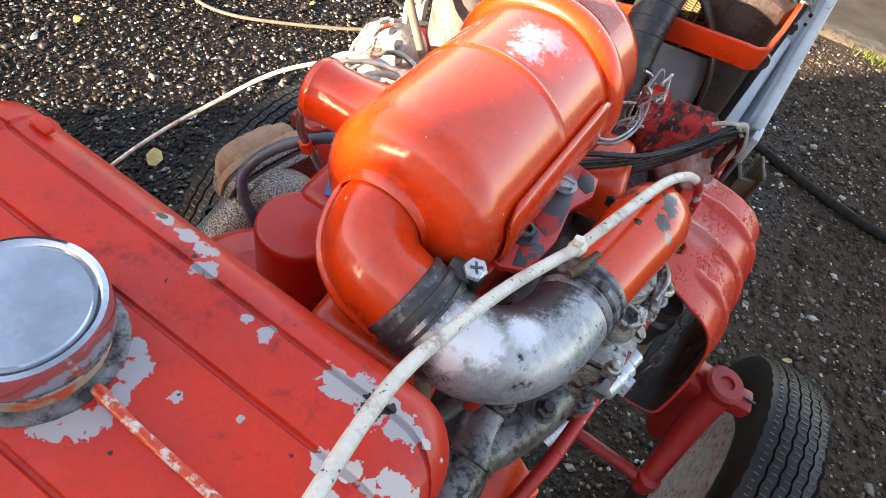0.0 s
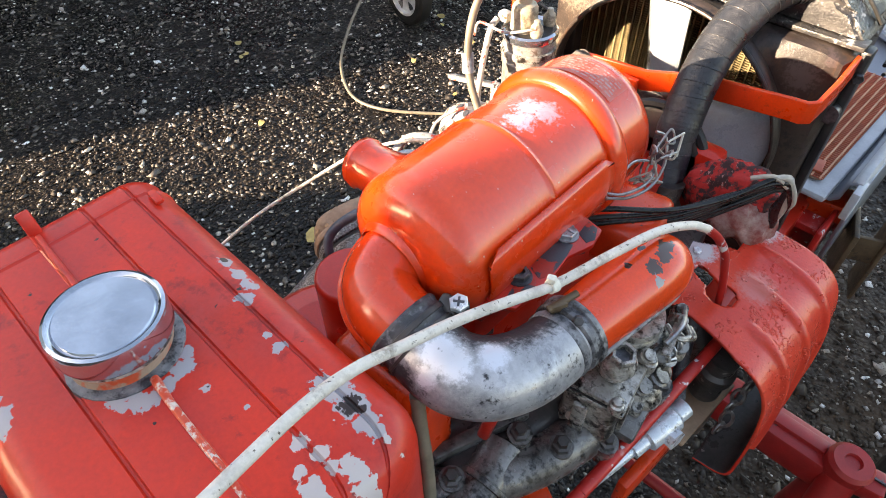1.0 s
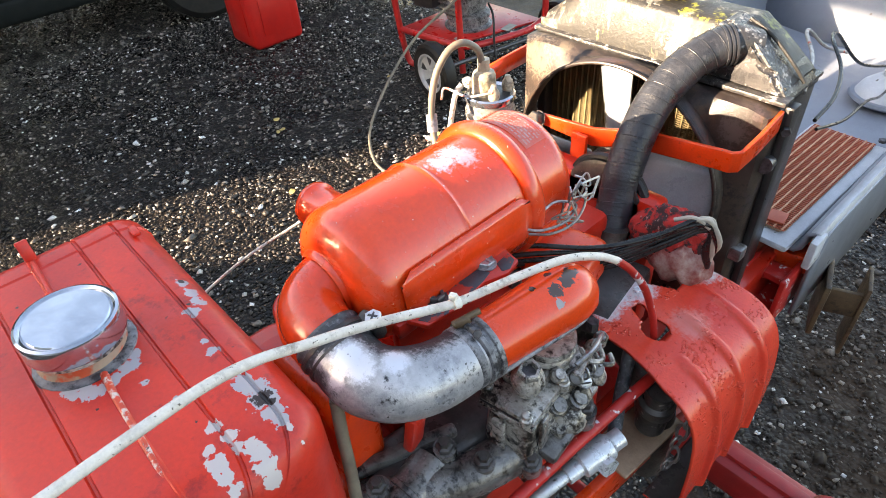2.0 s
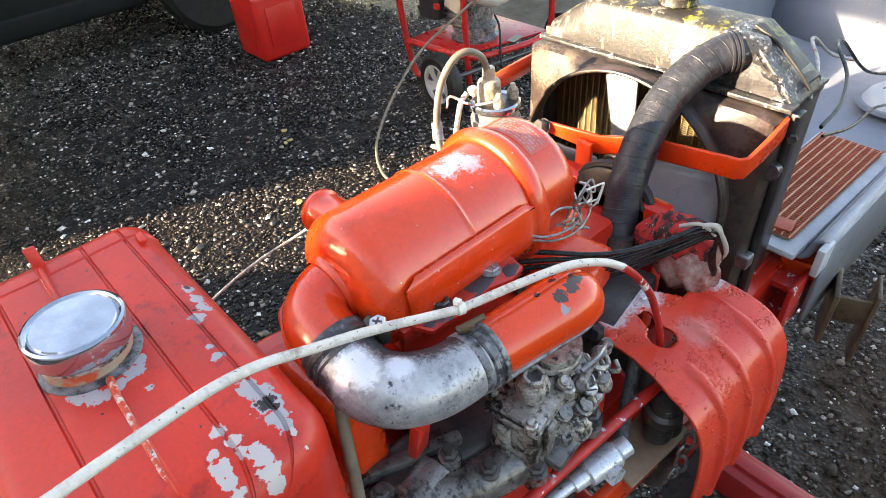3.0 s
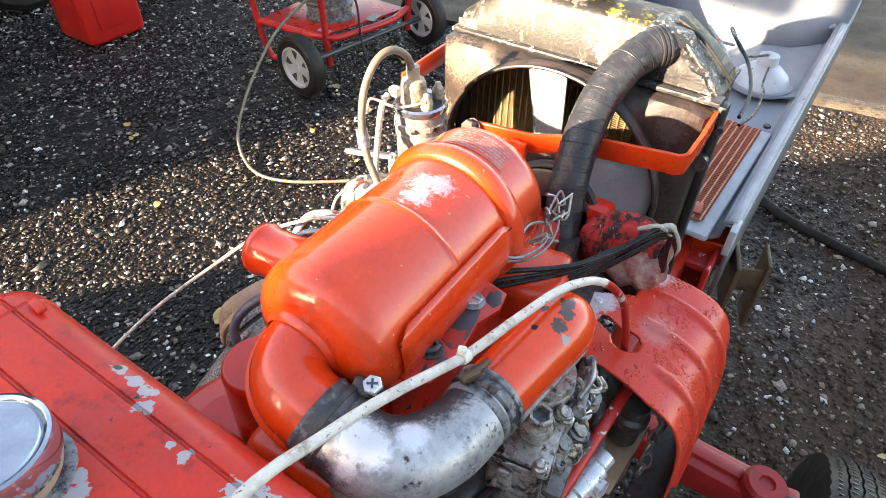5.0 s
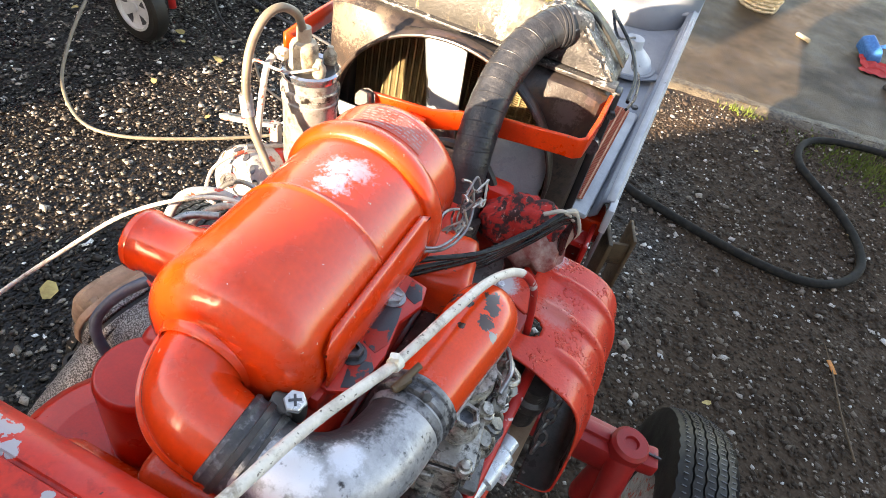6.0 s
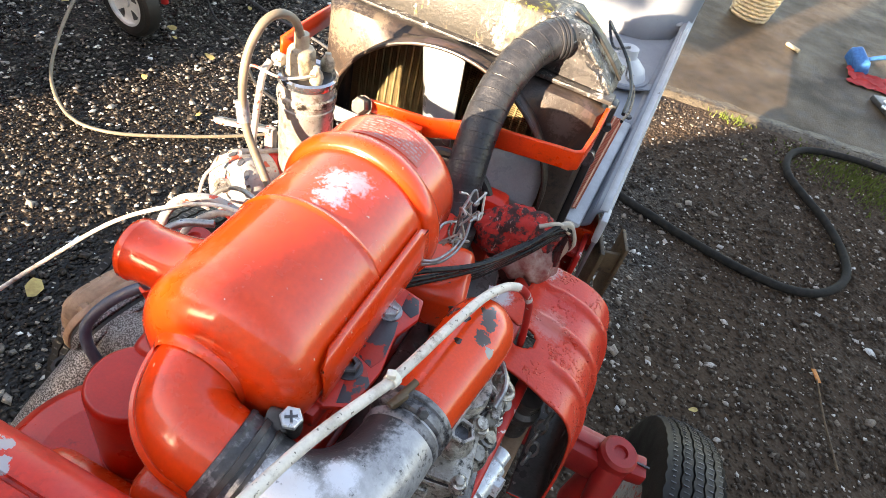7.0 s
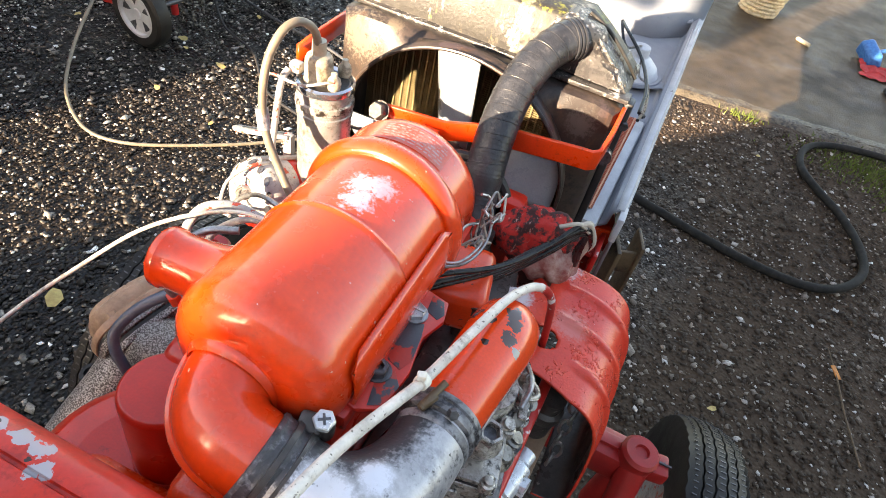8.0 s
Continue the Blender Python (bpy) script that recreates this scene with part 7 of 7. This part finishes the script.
def generator():
    t = thing("generator", "red tube-framed portable generator on two wheels", "generator", (-2.03, 2.02, 0))
    r = 0.017
    part("side_tube", tube([(-2.42, 1.84, 0.62), (-2.40, 1.85, 0.36), (-2.37, 1.86, 0.12), (-2.34, 1.87, 0.02), (-2.28, 1.88, 0.015)], r, 12, 8), M_GENRED, t)
    part("base_tube", tube([(-2.37, 1.86, 0.20), (-2.2, 1.87, 0.20), (-1.97, 1.90, 0.20), (-1.90, 1.97, 0.20), (-1.83, 2.25, 0.20), (-1.83, 2.40, 0.22)], r, 12, 8), M_GENRED, t)
    part("post", tube([(-1.95, 1.90, 0.06), (-1.96, 1.90, 0.30), (-1.97, 1.90, 0.66)], r, 12, 4), M_GENRED, t)
    part("post", tube([(-1.84, 2.40, 0.10), (-1.83, 2.41, 0.30), (-1.84, 2.41, 0.66)], r, 12, 4), M_GENRED, t)
    part("post", tube([(-2.36, 2.40, 0.02), (-2.37, 2.40, 0.30), (-2.38, 2.40, 0.66)], r, 12, 4), M_GENRED, t)
    part("top_tube", tube([(-2.40, 1.85, 0.64), (-1.97, 1.90, 0.66), (-1.84, 2.41, 0.66), (-2.38, 2.40, 0.66)], r, 12, smooth=False), M_GENRED, t)
    part("deck", slab([(-2.36, 1.87), (-1.97, 1.90), (-1.84, 2.40), (-2.36, 2.40)], 0.012, Matrix.Translation((0, 0, 0.205)), 0.003), M_GENRED, t, "red sheet deck")
    part("decal", box((-1.99, 1.93, 0.2185), (0.07, 0.03, 0.001), 0, (0, 0, 15)), M_WHITEPAINT, t, "pale sticker")
    part("decal", box((-1.90, 2.20, 0.2185), (0.05, 0.09, 0.001), 0, (0, 0, 10)), M_FUELHOSE, t)
    part("engine", box((-2.14, 2.10, 0.36), (0.20, 0.20, 0.16), 0.03, (0, 0, 8), seg=3), M_SOOT, t, "sooty alloy engine with cooling fins")
    for k in range(5):
        part("fin", box((-2.14, 1.995, 0.30 + 0.026 * k), (0.18, 0.02, 0.007), 0.002, (0, 0, 8)), M_STEEL, t)
    part("crankcase", lathe([(0.125, 0), (0.128, 0.012), (0.110, 0.020), (0.110, 0.050), (0.118, 0.056), (0.118, 0.070), (0.06, 0.078), (0, 0.078)], (-2.10, 2.10, 0.216), (0, 0, 1), 36), M_SOOT, t, "oily alloy crankcase")
    part("air_box", box((-2.27, 2.00, 0.40), (0.14, 0.16, 0.16), 0.02, (0, 0, 8)), M_RUBBER, t, "black air box")
    part("valve", box((-2.20, 1.93, 0.40), (0.035, 0.02, 0.03), 0.005), M_GENRED, t)
    tank = part("fuel_tank", box((-2.06, 2.15, 0.535), (0.46, 0.42, 0.19), 0.06, (0, 0, 6), seg=5), M_WHITEPLASTIC, t, "milky white fuel tank")
    part("tag", box((-2.05, 1.905, 0.46), (0.10, 0.004, 0.11), 0.001, (15, 20, 8)), M_TIE, t, "white paper tag")
    for x, y in ((-1.93, 1.690), (-1.80, 2.50)):
        w = part("wheel", lathe([(0.095, -0.035), (0.128, -0.038), (0.143, -0.028), (0.147, -0.010), (0.147, 0.010), (0.143, 0.028), (0.128, 0.038), (0.095, 0.035)], (x, y, 0.147), (0.12, 1, 0), 40, cap=False), M_TYRE, t, "black rubber tyre")
        ax = Vector((0.12, 1, 0)).normalized()
        part("rim", lathe([(0.098, 0.030), (0.098, 0.037), (0.088, 0.037), (0.086, 0.022), (0, 0.020)], Vector((x, y, 0.147)), -ax, 36, cap=False), M_RIM, w, "silver five-spoke rim")
        for k in range(5):
            a = 2 * math.pi * k / 5 + 0.3
            side = Vector((ax.y, -ax.x, 0))
            rad = side * math.cos(a) + Vector((0, 0, 1)) * math.sin(a)
            tan = -side * math.sin(a) + Vector((0, 0, 1)) * math.cos(a)
            o = Vector((x, y, 0.147)) - ax * 0.0225
            bm = bmesh.new()
            pts = [o + rad * 0.036 + tan * 0.006, o + rad * 0.076 - tan * 0.010, o + rad * 0.080 + tan * 0.028, o + rad * 0.055 + tan * 0.020]
            low = [bm.verts.new(p) for p in pts]
            bm.faces.new(low)
            e = bmesh.ops.extrude_face_region(bm, geom=bm.faces[:])
            bmesh.ops.translate(bm, verts=[v for v in e["geom"] if isinstance(v, bmesh.types.BMVert)], vec=-ax * 0.0016)
            part("spoke_hole", bm, M_BOLT, w, "dark spoke opening")
        part("hub", lathe([(0.022, 0), (0.020, 0.006), (0, 0.008)], Vector((x, y, 0.147)) - ax * 0.022, -ax, 20), M_RIM, w)
    part("axle", tube([(-1.93, 1.690, 0.147), (-1.80, 2.50, 0.147)], 0.012, 10, smooth=False), M_BOLT, t)
    c = thing("power_cord", "thin grey cord hanging from the generator to the ground", "cable", (-1.6, 2.0, 0.0))
    part("cord", tube([(-1.95, 2.10, 0.36), (-1.88, 2.06, 0.32), (-1.84, 2.03, 0.16), (-1.76, 2.00, 0.03), (-1.55, 1.92, 0.012), (-1.32, 1.70, 0.010), (-1.05, 1.62, 0.010)], 0.006, 10, 8), M_RUBBER, c)
    part("cord", tube([(-1.86, 2.30, 0.02), (-1.60, 2.24, 0.010), (-1.30, 2.18, 0.010), (-0.95, 2.05, 0.010)], 0.007, 10, 8), M_SLEEVE, c)


generator()


def fuel_line():
    t = thing("fuel_pipe", "long tan fuel hose looping over the gravel to the generator", "hose", (-1.6, 1.2, 0.0))
    part("hose", tube([(-1.90, 1.98, 0.52), (-1.945, 1.84, 0.435), (-2.02, 1.66, 0.307), (-1.95, 1.44, 0.219), (-1.89, 1.28, 0.126), (-1.82, 1.17, 0.046), (-1.66, 1.085, 0.012), (-1.50, 1.10, 0.010), (-1.32, 1.22, 0.010), (-1.12, 1.40, 0.010), (-0.90, 1.66, 0.010)], 0.0065, 12, 10), M_FUELHOSE, t)


fuel_line()


def vehicle():
    t = thing("parked_vehicle", "dark parked vehicle with black tyres at the edge of the yard", "vehicle", (-4.9, 1.0, 0))
    # the unseen upper body is made tall to shade the gravel beside it
    part("body", box((-4.93, 0.9, 1.33), (1.70, 5.2, 2.10), 0.10, seg=4), M_DARKCAR, t)
    part("sill", box((-4.12, 0.0, 0.34), (0.10, 2.2, 0.14), 0.03, seg=3), M_DARKCAR, t)
    for y in (1.52, -1.6):
        for x in (-4.05, -5.75):
            w = part("wheel", lathe([(0.20, -0.09), (0.30, -0.10), (0.335, -0.08), (0.345, 0), (0.335, 0.08), (0.30, 0.10), (0.20, 0.09)], (x, y, 0.345), (1, 0, 0), 40), M_TYRE, t, "black tyre")
            part("rim", lathe([(0.205, 0.06), (0.21, 0.085), (0.19, 0.08), (0.17, 0.05), (0, 0.045)], (x, y, 0.345), (1, 0, 0), 36), M_RED, w, "dull red rim")


vehicle()


def slab_things():
    t = thing("basket", "pale woven round basket standing on the concrete", "basket", (0.60, 4.70, 0.016))
    bm = bmesh.new()
    for k in range(9):
        z, r = 0.016 + 0.012 + 0.026 * k, 0.120 + 0.004 * k
        tube([(0.60 + (r + 0.006 * math.cos(12 * a + math.pi * (k % 2))) * math.cos(a), 4.70 + (r + 0.006 * math.cos(12 * a + math.pi * (k % 2))) * math.sin(a), z) for a in [2 * math.pi * q / 72 for q in range(73)]], 0.012, 6, 1, bm, smooth=False)
    part("weave", bm, M_WICKER, t)
    part("base", lathe([(0, 0), (0.118, 0), (0.118, 0.02), (0, 0.02)], (0.60, 4.70, 0.016), (0, 0, 1), 28), M_WICKER, t)
    for k in range(24):
        a = 2 * math.pi * k / 24
        part("stake", tube([(0.60 + 0.118 * math.cos(a), 4.70 + 0.118 * math.sin(a), 0.018), (0.60 + 0.150 * math.cos(a), 4.70 + 0.150 * math.sin(a), 0.27)], 0.005, 6, smooth=False), M_WICKER, t)
    b = thing("brush", "blue plastic brush with a blue and white handle", "brush", (1.34, 4.42, 0.016))
    part("head", box((1.325, 4.44, 0.070), (0.10, 0.20, 0.10), 0.02, (15, -20, 20), seg=3, taper=(0.8, 0.85)), M_BLUE, b)
    part("handle", tube([(1.37, 4.50, 0.07), (1.50, 4.62, 0.09), (1.66, 4.75, 0.10)], 0.014, 12, 6), M_BLUE, b)
    part("grip", tube([(1.56, 4.67, 0.095), (1.62, 4.72, 0.098)], 0.0148, 12, smooth=False), M_WHITEPAINT, b, "white band")
    c = thing("rag", "crumpled red cloth lying on the concrete", "cloth", (1.42, 4.27, 0.016))
    bm = bmesh.new()
    g = [[bm.verts.new((1.28 + 0.34 * i / 18 + 0.03 * noise.noise((i * 0.3, j * 0.3, 2)), 4.16 + 0.26 * j / 18 + 0.04 * noise.noise((i * 0.25, j * 0.2, 7)), 0.022 + 0.030 * abs(noise.noise((i * 0.33, j * 0.4, 1))))) for j in range(19)] for i in range(19)]
    for p, q in zip(g, g[1:]):
        for j in range(18):
            bm.faces.new((p[j], q[j], q[j + 1], p[j + 1]))
    part("fabric", bm, M_CLOTH, c)
    d = thing("metal_case", "dark grey plate with two bright rings on the concrete", "tool", (1.52, 3.93, 0.016))
    part("plate", box((1.56, 3.95, 0.035), (0.24, 0.26, 0.035), 0.008, (0, 0, 25)), M_BOLT, d)
    for x, y in ((1.475, 3.955), (1.455, 3.865)):
        part("ring", lathe([(0.022, 0), (0.022, 0.006), (0.012, 0.006), (0.012, 0)], (x, y, 0.053), (0, 0, 1), 24), M_ZINC, d)
    s = thing("chalk_stick", "short pale stick lying on the concrete", "stick", (0.92, 4.37, 0.016))
    part("stick", tube([(0.88, 4.40, 0.028), (0.96, 4.34, 0.028)], [0.012, 0.013], 10, smooth=False), M_WICKER, s)
    h = thing("rubber_hose", "black rubber hose snaking over the gravel", "hose", (0.8, 2.2, 0.0))
    part("hose", tube([(-0.35, 2.55, 0.02), (0.0, 2.18, 0.02), (0.204, 2.012, 0.02), (0.38, 1.95, 0.02), (0.572, 1.897, 0.02), (0.76, 1.865, 0.02), (0.933, 1.870, 0.02), (1.07, 1.945, 0.02), (1.158, 2.09, 0.02), (1.155, 2.26, 0.02), (1.085, 2.45, 0.02), (0.985, 2.60, 0.02), (0.915, 2.735, 0.02), (0.92, 2.90, 0.02), (0.995, 3.02, 0.022), (1.16, 3.09, 0.03), (1.41, 3.13, 0.03), (1.8, 3.08, 0.025)], 0.017, 14, 8), M_GROUNDHOSE, h)
    w = thing("twig", "dry brown twig on the gravel", "twig", (1.05, 1.3, 0.0))
    part("stem", tube([(1.015, 1.60, 0.012), (1.04, 1.46, 0.014), (1.06, 1.32, 0.012), (1.095, 1.15, 0.012)], [0.0015, 0.0028, 0.0030, 0.0036], 8, 6), M_TWIG, w)
    part("leaf", box((1.035, 1.490, 0.016), (0.018, 0.050, 0.003), 0.001, (10, 5, 30)), M_DEADLEAF, w, "orange dead leaf")


slab_things()


def leaves():
    rng = random.Random(8)
    spots = [(-1.138, 0.468)] + [(rng.uniform(-2.4, -0.75), rng.uniform(0.5, 2.4)) for _ in range(16)] + [(rng.uniform(0.5, 1.6), rng.uniform(1.0, 2.8)) for _ in range(5)]
    first = None
    for x, y in spots:
        m = Matrix.Translation((x, y, 0.016)) @ Euler((rng.uniform(-0.3, 0.3), rng.uniform(-0.3, 0.3), rng.uniform(0, 6))).to_matrix().to_4x4()
        if first is None:
            bm = bmesh.new()
            n = 12
            ring = [bm.verts.new((0.030 * math.cos(2 * math.pi * k / n) * (1 + 0.12 * (k % 2)), 0.020 * math.sin(2 * math.pi * k / n) * (1 + 0.15 * (k % 3 == 0)), 0.004 * math.sin(4 * math.pi * k / n))) for k in range(n)]
            c = bm.verts.new((0, 0, 0.003))
            for k in range(n):
                bm.faces.new((ring[k], ring[(k + 1) % n], c))
            first = solo("fallen_leaf", bm, M_LEAF, "yellow fallen leaf on the gravel", "leaf", "fallen leaves")
            first.matrix_basis = m
        else:
            s = rng.uniform(0.35, 0.8)
            ob = copy_thing(first, m)
            ob.scale = (s, s, s)


leaves()


def moss():
    rng = np.random.default_rng(5)
    bm = bmesh.new()
    for cx, cy, sx, sy, n in ((1.25, 2.97, 0.16, 0.09, 900), (1.50, 2.86, 0.16, 0.10, 700), (0.62, 3.07, 0.05, 0.03, 90)):
        for _ in range(n):
            x, y = cx + rng.normal() * sx, cy + rng.normal() * sy
            a, h = rng.uniform(0, 6.28), rng.uniform(0.010, 0.030)
            d = Vector((math.cos(a), math.sin(a), 0)) * 0.004
            lean = Vector((rng.uniform(-0.01, 0.01), rng.uniform(-0.01, 0.01), h))
            p = Vector((x, y, 0.004))
            bm.faces.new((bm.verts.new(p - d), bm.verts.new(p + d), bm.verts.new(p + lean)))
    solo("moss", bm, surface("moss_green", (0.10, 0.135, 0.015), (0.055, 0.08, 0.010), 30, (0.7, 0.9)), "bright green moss and grass at the slab edge", "grass", kind="stuff")


moss()
